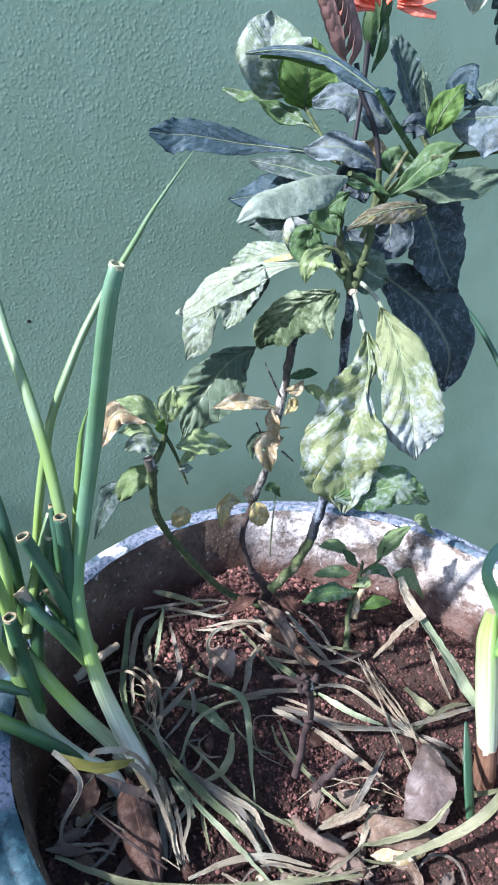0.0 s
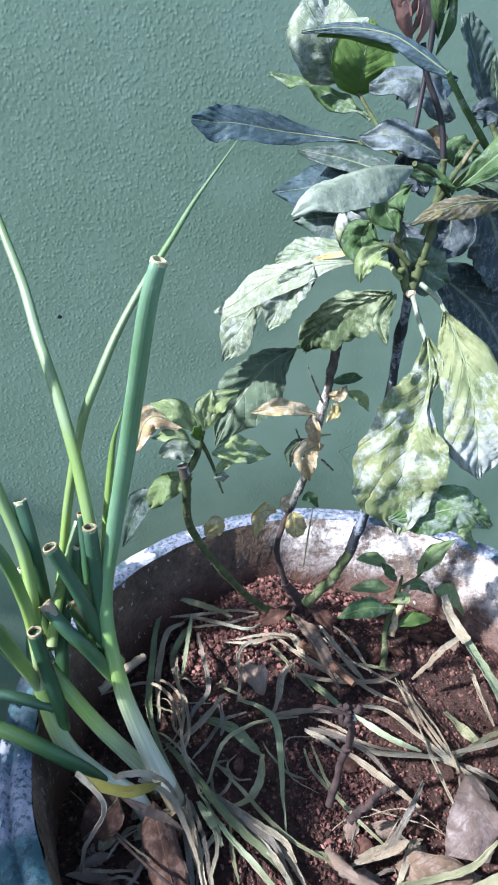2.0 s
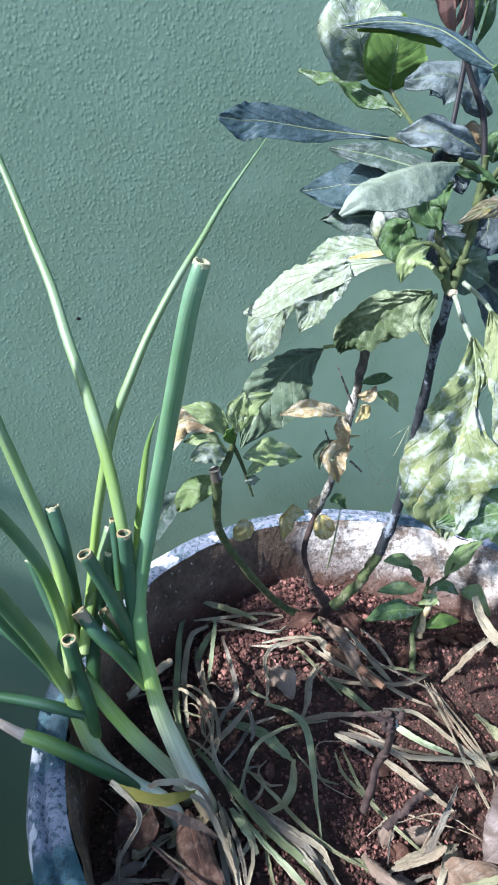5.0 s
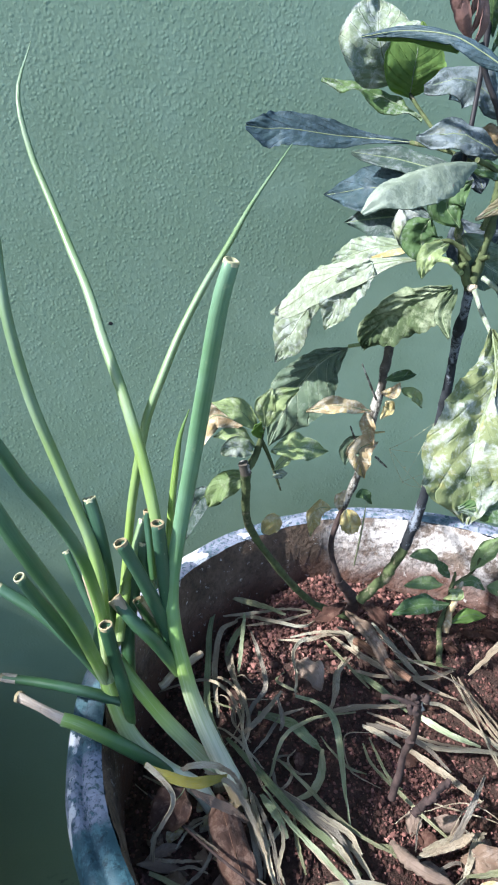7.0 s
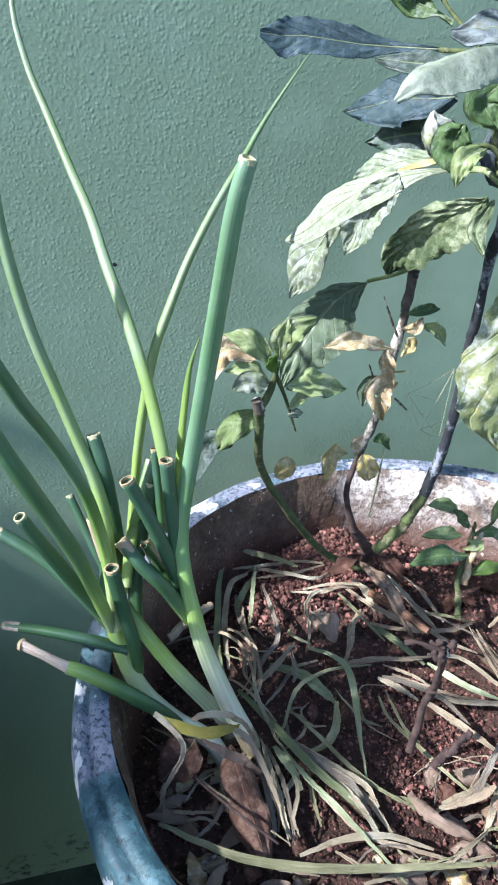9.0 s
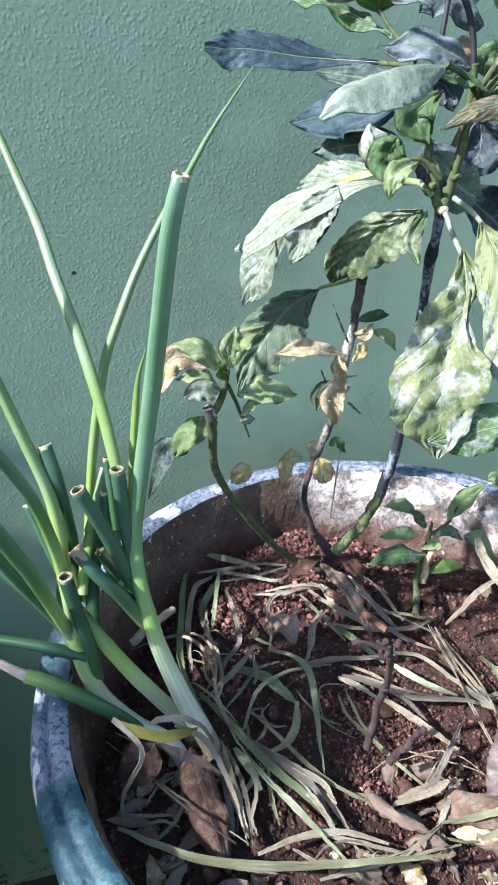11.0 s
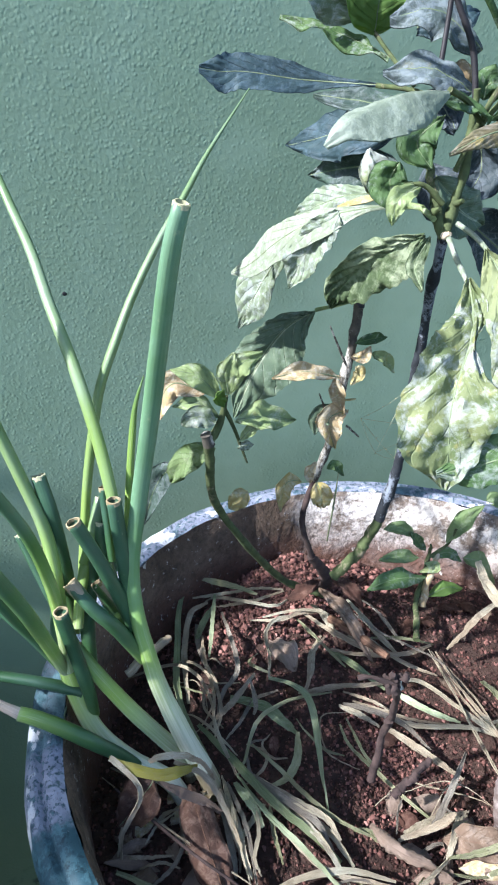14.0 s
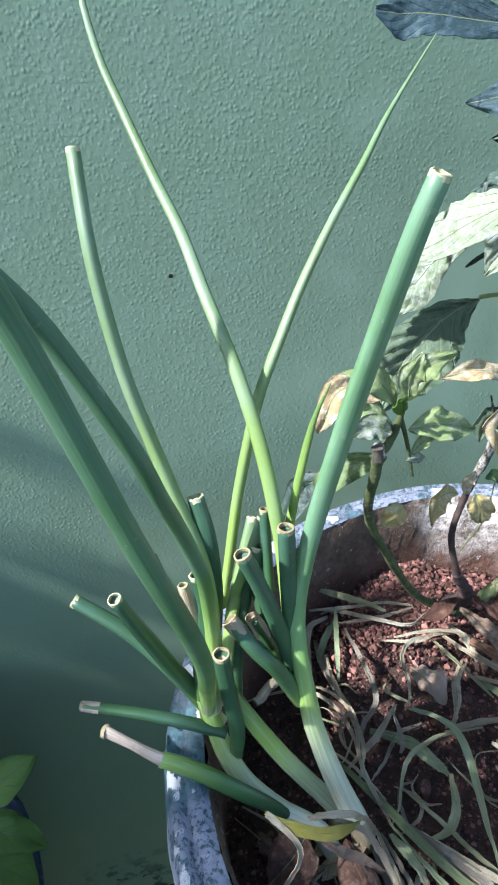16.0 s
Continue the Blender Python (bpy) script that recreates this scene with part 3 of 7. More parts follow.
def shaped_leaf(parent, spine, right, left, face, material, fold=0.2, ripple=0.1, crinkle=0.09, quilt=0.04, seed=0, rib=True, label="", turned=None, name="leaf", nl=72, nw=18):
    """A leaf along a bent midrib, with a half-width in millimetres on either side at each of its points; turned: where its upper side looks at the tip."""
    path = spline(spine, nl + 1)
    wr = [v.x * 0.001 for v in spline([(w, 0, 0) for w in right], nl + 1)]
    wl = [v.x * 0.001 for v in spline([(w, 0, 0) for w in left], nl + 1)]
    wide = max(max(wr), max(wl))
    f0, f1 = Vector(face).normalized(), Vector(turned or face).normalized()
    bm = bmesh.new()
    uvl = bm.loops.layers.uv.new("uv")
    top, bot, crest = [], [], []
    for i, q in enumerate(path):
        s = i / nl
        t = (path[min(i + 1, nl)] - path[max(i - 1, 0)]).normalized()
        nrm = f0.lerp(f1, s)
        nrm = (nrm - t * nrm.dot(t)).normalized()
        side = t.cross(nrm)
        ra, rb = [], []
        for j in range(nw + 1):
            u = 2 * j / nw - 1
            au = abs(u)
            w = max(0.0003, wr[i] if u > 0 else wl[i])
            edge = 1 + au * (0.07 * noise.noise(Vector((s * 6 + seed, u, 5.0))) + 0.07 * noise.noise(Vector((s * 19 + seed, u, 8.0))) + 0.035 * noise.noise(Vector((s * 45 + seed, u, 3.0))) + 0.045 * abs(math.sin(s * 34 + seed + 2.0 * noise.noise(Vector((s * 5, u, seed))))))
            z = fold * au ** 1.4 * w
            z += ripple * w * au ** 2 * (math.sin(s * 13 + seed + (1.9 if u > 0 else 0.0)) + 1.3 * noise.noise(Vector((s * 9 + seed, u * 0.7, 2.0))))
            z += 0.8 * ripple * w * max(0.0, au - 0.62) * math.sin(s * 52 + seed + 3.0 * noise.noise(Vector((s * 7 + seed, u, 4.0))))
            z += crinkle * wide * (noise.noise(Vector((s * 4 + seed, u * 1.6, seed * 1.7))) + 0.6 * noise.noise(Vector((s * 9 + seed, u * 3.4, seed * 0.7))) + 0.25 * noise.noise(Vector((s * 21 + seed, u * 7.0, seed * 0.3))))
            z += quilt * wide * 1.6 * abs(math.sin(math.pi * (8.3 * s - 2.2 * au))) * math.sqrt(max(0.0, 4 * au * (1 - au)))
            c = q + side * (u * w * edge) + nrm * z
            ra.append(bm.verts.new(c + nrm * 0.00028))
            rb.append(bm.verts.new(c - nrm * 0.00028))
        top.append(ra), bot.append(rb)
        crest.append(ra[nw // 2].co.copy())

    def quad(vs, uvs):
        f = bm.faces.new(vs)
        for lp, uv in zip(f.loops, uvs):
            lp[uvl].uv = uv

    for i in range(nl):
        for j in range(nw):
            uv = ((j / nw, i / nl), ((j + 1) / nw, i / nl), ((j + 1) / nw, (i + 1) / nl), (j / nw, (i + 1) / nl))
            quad((top[i][j], top[i][j + 1], top[i + 1][j + 1], top[i + 1][j]), uv)
            quad((bot[i][j + 1], bot[i][j], bot[i + 1][j], bot[i + 1][j + 1]), (uv[1], uv[0], uv[3], uv[2]))
        for j in (0, nw):
            quad((top[i][j], top[i + 1][j], bot[i + 1][j], bot[i][j]), ((j / nw, i / nl),) * 4)
    for i in (0, nl):
        for j in range(nw):
            quad((top[i][j], top[i][j + 1], bot[i][j + 1], bot[i][j]), ((j / nw, i / nl),) * 4)
    bmesh.ops.recalc_face_normals(bm, faces=bm.faces)
    ob = part(name, bm, material, parent, label)
    if rib:
        r0 = max(0.0004, wide * 0.026)
        rm, _, _ = tube_mesh(crest[::3], [r0, r0 * 0.8, r0 * 0.3], 16, 6)
        part("midrib", rm, RIBMAT, ob)
    return ob


RIBMAT = plain_mat("midrib", (0.11, 0.15, 0.08), (0.20, 0.24, 0.14), 120.0, 0.6, 0.0003)


def ribbon(name, pts, width, material, label="", parent=None, face=(0, -0.4, 1), twist=0.0, fold=0.25, n=40, taper=(0.45, 0.95, 1.0, 0.8, 0.35), seed=0, crumple=0.08, kinks=0.0005):
    """A limp, flattened leaf, slightly keeled and crumpled."""
    rnd = random.Random(seed)
    path = spline(pts, n)
    for i, q in enumerate(path):
        if 0 < i < n - 1:
            path[i] = q + kinks * Vector((noise.noise(Vector((i * 0.5, seed * 3.3, 1))), noise.noise(Vector((i * 0.5, seed * 3.3, 9))), 0.6 * noise.noise(Vector((i * 0.5, seed * 3.3, 17)))))
    fr = frames(path, face)
    bm = bmesh.new()
    uvl = bm.loops.layers.uv.new("uv")
    th, rows = 0.00045, []
    ph = rnd.uniform(0, 6.28)
    for i, q in enumerate(path):
        s = i / (n - 1)
        tg, side, nrm = fr[i]
        rot = Matrix.Rotation(twist * (s - 0.3) + 0.3 * math.sin(s * 6 + ph) + 0.5 * noise.noise(Vector((s * 3, seed * 1.3, 2.0))), 3, tg)
        side, nrm = rot @ side, rot @ nrm
        w = width * 0.46 * lerp_list(taper, s) * (1 + 0.15 * noise.noise(Vector((s * 9, seed * 3.1, 0))))
        row_a, row_b = [], []
        for j in range(5):
            u = j / 2 - 1
            z = fold * w * abs(u) + 0.22 * w * (1 if j in (1, 3) else 0) * math.sin(s * 9 + seed) + crumple * width * noise.noise(Vector((s * 14, u * 1.3, seed * 2.3)))
            c = q + side * (u * w) + nrm * z
            row_a.append(bm.verts.new(c + nrm * th * 0.5))
            row_b.append(bm.verts.new(c - nrm * th * 0.5))
        rows.append(row_a + row_b[::-1])
    for i in range(n - 1):
        a, b = rows[i], rows[i + 1]
        for j in range(10):
            k = (j + 1) % 10
            f = bm.faces.new((a[j], a[k], b[k], b[j]))
            uu = [(j if j < 5 else 9 - j) / 4, (k if k < 5 else 9 - k) / 4]
            for lp, uv in zip(f.loops, ((uu[0], i / n * 6), (uu[1], i / n * 6), (uu[1], (i + 1) / n * 6), (uu[0], (i + 1) / n * 6))):
                lp[uvl].uv = uv
    bm.faces.new(rows[0][::-1]), bm.faces.new(rows[-1])
    bmesh.ops.recalc_face_normals(bm, faces=bm.faces)
    return part(name, bm, material, parent, label)


def lathe(prof, seg=160, rough=0.0, at=(0, 0), seed=0):
    bm = bmesh.new()
    rings = []
    for r, z in prof:
        row = []
        for j in range(seg):
            a = 2 * math.pi * j / seg
            d = rough * (noise.noise(Vector((math.cos(a) * 7 + seed, math.sin(a) * 7, z * 40))) + 0.6 * noise.noise(Vector((math.cos(a) * 24 + seed, math.sin(a) * 24, z * 120))))
            row.append(bm.verts.new((at[0] + (r + d) * math.cos(a), at[1] + (r + d) * math.sin(a), z + d * 0.6)))
        rings.append(row)
    for a, b in zip(rings, rings[1:]):
        for j in range(seg):
            bm.faces.new((a[j], a[(j + 1) % seg], b[(j + 1) % seg], b[j]))
    return bm


def slab(a, b):
    bm = bmesh.new()
    bmesh.ops.create_cube(bm, size=1)
    for v in bm.verts:
        v.co = [a[i] if v.co[i] < 0 else b[i] for i in range(3)]
    return bm


# ---- the setting ----
WALL_Y = 0.333
GROUND_Z = -0.16
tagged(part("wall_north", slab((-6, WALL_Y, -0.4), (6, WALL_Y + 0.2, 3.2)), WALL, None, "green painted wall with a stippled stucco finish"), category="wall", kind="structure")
tagged(part("ground", slab((-60, -60, -0.5), (60, 60, GROUND_Z)), GROUND, None, "dark damp mossy ground at the foot of the wall"), category="ground", kind="structure")
for ob in scene.objects:
    if ob.type == 'MESH':
        for p in ob.data.polygons:
            p.use_smooth = False

chip = bmesh.new()
bmesh.ops.create_icosphere(chip, subdivisions=2, radius=0.0023)
for v in chip.verts:
    v.co = Vector((v.co.x * 0.9, v.co.y * 0.10, v.co.z * 0.8)) * (1 + 0.3 * noise.noise(v.co * 400)) + Vector((-0.173, 0.333, 0.779))
part("paint_chip", chip, DARKBARK, bpy.data.objects["wall_north"], "small dark chip in the paint")

# ---- the planter ----
planter = empty("planter", (0, 0, 0), "large round cement planter with worn blue paint", "planter")
part("body", lathe([(0.001, GROUND_Z), (0.15, GROUND_Z), (0.158, GROUND_Z + 0.01), (0.20, 0.42), (0.206, 0.555), (0.2235, 0.566)], rough=0.002), RIM, planter)
part("rim", lathe([(0.2235, 0.566), (0.2300, 0.572), (0.2315, 0.590), (0.2312, 0.606), (0.2290, 0.6145), (0.2240, 0.6190), (0.2208, 0.6158), (0.2185, 0.6196), (0.2130, 0.6205), (0.2085, 0.6180)], 240, 0.0008, seed=2), RIM, planter, "rounded rim with chipped blue and white paint")
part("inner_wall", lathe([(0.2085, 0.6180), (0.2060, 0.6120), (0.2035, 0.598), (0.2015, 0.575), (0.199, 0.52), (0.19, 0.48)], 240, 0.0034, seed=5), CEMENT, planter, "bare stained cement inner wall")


def soil_z(x, y):
    z = 0.5555 + 0.03 * y + 0.3 * x * y - 0.011 * math.exp(-((x - 0.025) ** 2 + (y + 0.015) ** 2) / 0.006)
    z += 0.010 * math.exp(-((x + 0.02) ** 2 + (y - 0.14) ** 2) / 0.004)
    edge = max(0.0, min(1.0, (math.hypot(x, y) - 0.135) / 0.06)) * max(0.0, min(1.0, (y + 0.03) / 0.08))
    z -= edge * (0.004 + 0.024 * min(1.0, abs(x + 0.01) / 0.09))
    return z + 0.0045 * noise.noise(Vector((x * 28, y * 28, 3.0))) + 0.0025 * noise.noise(Vector((x * 90, y * 90, 7.0)))


def build_soil():
    bm = bmesh.new()
    rings, seg = [], 150
    for i in range(70):
        r = 0.204 * (i + 0.3) / 69.3
        rings.append([bm.verts.new((r * math.cos(2 * math.pi * j / seg), r * math.sin(2 * math.pi * j / seg), soil_z(r * math.cos(2 * math.pi * j / seg), r * math.sin(2 * math.pi * j / seg)) + 0.0022 * noise.noise(Vector((r * 300, j * 0.9, 1.0))))) for j in range(seg)])
    for a, b in zip(rings, rings[1:]):
        for j in range(seg):
            bm.faces.new((a[j], b[j], b[(j + 1) % seg], a[(j + 1) % seg]))
    bm.faces.new(rings[0])
    return part("soil", bm, SOIL, None, "dark reddish brown garden soil filling the planter")


tagged(build_soil(), category="soil", kind="stuff")
ICO_V = []
_ico = bmesh.new()
bmesh.ops.create_icosphere(_ico, subdivisions=1, radius=1.0)
ICO_V = np.array([v.co[:] for v in _ico.verts])
_ico.verts.index_update()
ICO_F = np.array([[v.index for v in f.verts] for f in _ico.faces])
_ico.free()


def crumbs(name, count, label, material, sizes, place, seed):
    """Many small lumps joined into one mesh."""
    rng = np.random.default_rng(seed)
    vs, fs = [], []
    made = 0
    while made < count:
        x, y, z = place(rng)
        r = sizes[0] + (sizes[1] - sizes[0]) * rng.random() ** 3.0
        lump = ICO_V * (1 + 0.45 * rng.uniform(-1, 1, (len(ICO_V), 1))) * rng.uniform(0.65, 1.25, 3) * r
        vs.append(lump + (x, y, z + r * 0.35))
        fs.append(ICO_F + made * len(ICO_V))
        made += 1
    me = bpy.data.meshes.new(name)
    me.from_pydata(np.concatenate(vs).tolist(), [], np.concatenate(fs).tolist())
    me.materials.append(material)
    return tagged(new(name, me), label, "soil", kind="stuff")


def anywhere(rng):
    r, a = 0.2 * math.sqrt(rng.random()), rng.random() * 6.2832
    x, y = r * math.cos(a), r * math.sin(a)
    return x, y, soil_z(x, y)


def at_back(rng):
    x, y = rng.normal(-0.025, 0.042), rng.normal(0.148, 0.024)
    k = math.hypot(x, y)
    if k > 0.196:
        x, y = x * 0.19 / k, y * 0.19 / k
    return x, y, soil_z(x, y) + abs(rng.normal(0, 0.0015))


crumbs("soil_crumbs", 26000, "small crumbs of red soil all over the bed", CRUMB, (0.0004, 0.0018), anywhere, 3)
crumbs("soil_crumbs", 8000, "heaped pinkish red soil crumbs by the stems", CRUMB2, (0.0004, 0.0027), at_back, 4)



def by_twig(rng):
    x, y = rng.normal(-0.005, 0.020), rng.normal(-0.015, 0.026)
    return x, y, soil_z(x, y) + abs(rng.normal(0, 0.001))


crumbs("soil_crumbs", 2600, "lumps of red soil heaped round the broken twig", CRUMB2, (0.0004, 0.0017), by_twig, 6)

# ---- spring onions, left clump ----
def sunk(pts):
    """The same path, carried down into the soil."""
    a, b = Vector(pts[0]), Vector(pts[1])
    low = a + (a - b).normalized() * 0.012
    return [(low.x, low.y, 0.540), tuple(low.lerp(a, 0.35) - Vector((0, 0, 0.004)))] + list(pts)


on1 = empty("spring_onion", (0, 0, 0), "tall spring onion with one thick trimmed leaf and white base", "spring onion", "spring onions in the planter")
MAIN = [(-0.127, -0.003, 0.573), (-0.139, 0.006, 0.604), (-0.151, 0.015, 0.646), (-0.157, 0.021, 0.685), (-0.158, 0.028, 0.711), (-0.155, 0.032, 0.734), (-0.149, 0.034, 0.765), (-0.141, 0.028, 0.814), (-0.137, 0.021, 0.845), (-0.131, 0.009, 0.892), (-0.126, 0.006, 0.912)]
blade(on1, sunk(MAIN[:4]), [0.0090, 0.0100, 0.0100, 0.0092, 0.0078, 0.0056], -0.16, 0.21, name="stalk", label="pale sheathed onion stalk", seed=2)
blade(on1, MAIN[2:], [0.0074, 0.0064, 0.0062, 0.0067, 0.0069, 0.0064, 0.0056], 0.14, 1.0, True, seed=3, material=WAXYLIT, label="thick hollow leaf with trimmed top")
blade(on1, [(-0.156, 0.024, 0.661), (-0.160, 0.028, 0.697), (-0.162, 0.031, 0.735), (-0.163, 0.033, 0.762)], [0.0070, 0.0066, 0.0062, 0.0060], 0.27, 0.8, True, seed=4, lipmat=CUTBROWN)
blade(on1, [(-0.157, 0.026, 0.665), (-0.165, 0.026, 0.700), (-0.176, 0.026, 0.735), (-0.184, 0.026, 0.757)], [0.0070, 0.0066, 0.0058, 0.0060], 0.27, 0.8, True, seed=5, lipmat=CUTBROWN)
blade(on1, [(-0.157, 0.022, 0.658), (-0.170, 0.016, 0.690), (-0.181, 0.018, 0.706), (-0.190, 0.026, 0.718)], [0.0066, 0.0062, 0.0058, 0.0056], 0.19, 0.7, True, seed=6, lipmat=CUTBROWN)
ON_D = [(-0.157, 0.022, 0.658), (-0.170, 0.016, 0.690), (-0.181, 0.018, 0.706), (-0.190, 0.026, 0.718)]
blade(on1, [tuple(Vector(ON_D[2]).lerp(Vector(ON_D[3]), f)) for f in (0.55, 0.8, 1.03)], [0.0059, 0.0060, 0.0062], 0.0, 0.2, True, seed=46, material=SHEATH, name="dead_tip", label="browned withered leaf tip", lipmat=CUTBROWN, n=12)
blade(on1, [(-0.151, 0.051, 0.638), (-0.166, 0.036, 0.678), (-0.178, 0.030, 0.710)], [0.0050, 0.0040, 0.0025], 0.2, 0.35, True, seed=7, lip=False)
blade(on1, [(-0.157, 0.058, 0.705), (-0.155, 0.058, 0.731), (-0.152, 0.056, 0.760), (-0.149, 0.053, 0.786), (-0.146, 0.050, 0.807), (-0.141, 0.047, 0.824)], [0.0034, 0.0034, 0.0028, 0.0004], 0.16, 0.28, seed=8, label="slender young yellow-green leaf")
blade(on1, [(-0.160, 0.034, 0.704), (-0.161, 0.045, 0.738), (-0.163, 0.050, 0.757), (-0.166, 0.060, 0.781), (-0.170, 0.072, 0.802), (-0.175, 0.088, 0.822), (-0.182, 0.109, 0.844), (-0.188, 0.134, 0.866), (-0.197, 0.162, 0.888), (-0.206, 0.186, 0.912), (-0.215, 0.205, 0.938), (-0.219, 0.222, 0.970), (-0.208, 0.242, 0.999)], [0.0048, 0.0050, 0.0052, 0.0052, 0.0050, 0.0046, 0.0040, 0.0034, 0.0026, 0.0003], 0.18, 0.7, seed=9, n=44, material=PALEONION, label="long arching leaf reaching the wall")
blade(on1, [(-0.167, 0.050, 0.702), (-0.168, 0.055, 0.715), (-0.170, 0.060, 0.727)], [0.0050, 0.0048, 0.0046], 0.5, 0.8, True, seed=10)
blade(on1, [(-0.159, 0.030, 0.660), (-0.167, 0.042, 0.688), (-0.171, 0.052, 0.716), (-0.170, 0.056, 0.733)], [0.0066, 0.0068, 0.0062, 0.0056], 0.26, 0.75, True, seed=51)
blade(on1, [(-0.187, 0.036, 0.637), (-0.185, 0.046, 0.673), (-0.178, 0.054, 0.704), (-0.173, 0.058, 0.725)], [0.0058, 0.0072, 0.0066, 0.0056], 0.30, 0.8, True, seed=52)
blade(on1, [(-0.183, 0.050, 0.711), (-0.174, 0.056, 0.730), (-0.167, 0.060, 0.747)], [0.0042, 0.0048, 0.0044], 0.30, 0.6, True, flat=0.4, seed=53, material=PALEONION, label="pale flattened cut leaf stub")
blade(on1, [(-0.162, 0.026, 0.665), (-0.169, 0.034, 0.684), (-0.173, 0.037, 0.693)], [0.0054, 0.0058, 0.0056], 0.18, 0.4, seed=54)
blade(on1, [(-0.172, 0.0365, 0.691), (-0.174, 0.038, 0.697), (-0.177, 0.040, 0.703)], [0.0057, 0.0060, 0.0054], 0.0, 0.3, True, seed=55, material=WITHER, name="dead_tip", lipmat=CUTBROWN, label="withered pinkish leaf tip", n=10)
blade(on1, [(-0.167, 0.044, 0.715), (-0.167, 0.052, 0.740), (-0.167, 0.055, 0.756)], [0.0040, 0.0040, 0.0038], 0.4, 0.7, True, seed=56, lipmat=CUTBROWN)
on2 = empty("spring_onion", (0, 0, 0), "spring onion with many trimmed and splayed leaves", "spring onion", "spring onions in the planter")
blade(on2, [(-0.138, -0.008, 0.542), (-0.150, -0.002, 0.574), (-0.170, 0.008, 0.587), (-0.187, 0.018, 0.604), (-0.196, 0.030, 0.620), (-0.203, 0.044, 0.645)], [0.0080, 0.0084, 0.0084, 0.0084, 0.0082, 0.0064], -0.02, 0.22, name="stalk", seed=11)
blade(on2, [(-0.197, 0.032, 0.655), (-0.198, 0.029, 0.700), (-0.198, 0.037, 0.727), (-0.201, 0.045, 0.748), (-0.208, 0.054, 0.771), (-0.216, 0.063, 0.798), (-0.223, 0.069, 0.824), (-0.228, 0.076, 0.852), (-0.231, 0.085, 0.878), (-0.232, 0.102, 0.909)], [0.0056, 0.0056, 0.0052, 0.0048, 0.0046, 0.0044], 0.10, 0.7, True, seed=12, n=36, material=PALEONION)
ON_I = [(-0.199, 0.032, 0.650), (-0.199, 0.024, 0.706), (-0.201, 0.016, 0.738), (-0.204, 0.006, 0.766), (-0.209, -0.003, 0.789), (-0.215, -0.017, 0.815), (-0.220, -0.032, 0.837), (-0.227, -0.041, 0.862), (-0.241, -0.046, 0.895), (-0.250, -0.054, 0.913), (-0.260, -0.064, 0.930)]
ON_J = [(-0.202, 0.034, 0.648), (-0.206, 0.001, 0.708), (-0.209, -0.022, 0.749), (-0.214, -0.040, 0.784), (-0.220, -0.051, 0.812), (-0.229, -0.056, 0.843), (-0.246, -0.062, 0.905), (-0.253, -0.068, 0.924), (-0.262, -0.074, 0.944)]
blade(on2, ON_I, [0.0056, 0.0050, 0.0046, 0.0042, 0.0040, 0.0030], 0.12, 0.8, seed=13, n=36, material=MIDONION)
blade(on2, ON_J, [0.0056, 0.0056, 0.0054, 0.0052, 0.0050, 0.0048, 0.0036], 0.12, 1.0, seed=14, n=36, material=MIDONION)
blade(on2, [(-0.194, 0.070, 0.643), (-0.193, 0.052, 0.704), (-0.195, 0.048, 0.746), (-0.199, 0.055, 0.769)], [0.0060, 0.0062, 0.0062, 0.0060], 0.16, 0.9, True, seed=15)
blade(on2, [(-0.195, 0.060, 0.639), (-0.209, 0.079, 0.675), (-0.220, 0.098, 0.702)], [0.0045, 0.0042, 0.0040], 0.5, 0.9, True, seed=16)
blade(on2, [(-0.198, 0.064, 0.645), (-0.203, 0.063, 0.679), (-0.207, 0.067, 0.705)], [0.0045, 0.0040, 0.0044], 0.15, 0.02, True, seed=17, material=SHEATH, label="whitened dry trimmed leaf stub")
blade(on2, [(-0.195, 0.046, 0.618), (-0.212, 0.052, 0.650), (-0.236, 0.067, 0.676), (-0.263, 0.083, 0.692)], [0.0072, 0.0070, 0.0064, 0.0058], 0.13, 0.95, True, seed=18)
blade(on2, [(-0.197, 0.050, 0.625), (-0.214, 0.046, 0.662), (-0.229, 0.038, 0.705), (-0.240, 0.031, 0.739)], [0.0072, 0.0068, 0.0062, 0.0050], 0.15, 0.9, True, seed=19)
blade(on2, [(-0.189, 0.028, 0.612), (-0.190, 0.018, 0.648), (-0.194, 0.017, 0.682), (-0.197, 0.016, 0.709)], [0.0050, 0.0062, 0.0060, 0.0062], 0.24, 0.75, True, seed=20, lipmat=CUTBROWN)
blade(on2, [(-0.194, 0.032, 0.628), (-0.214, 0.038, 0.635), (-0.240, 0.048, 0.638), (-0.266, 0.057, 0.640)], [0.0056, 0.0054, 0.0050, 0.0044], 0.70, 0.40, True, seed=21, lipmat=CUTBROWN)
blade(on2, [(-0.166, 0.004, 0.584), (-0.176, 0.004, 0.599), (-0.188, 0.0045, 0.613), (-0.202, 0.0085, 0.6245), (-0.2137, 0.0135, 0.6305), (-0.2228, 0.0170, 0.6345), (-0.2295, 0.0190, 0.6370)], [0.0050, 0.0066, 0.0074, 0.0074, 0.0070, 0.0066], 0.46, 0.17, seed=22, flat=0.75, label="outer leaf lying over the rim")
blade(on2, [(-0.2283, 0.0184, 0.6366), (-0.2350, 0.0235, 0.6372), (-0.2440, 0.0310, 0.6378), (-0.2558, 0.0403, 0.6387)], [0.0065, 0.0056, 0.0048, 0.0058], 0.0, 0.3, True, flat=0.6, seed=23, material=WITHER, name="dead_tip", lipmat=CUTBROWN, label="withered papery leaf tip")
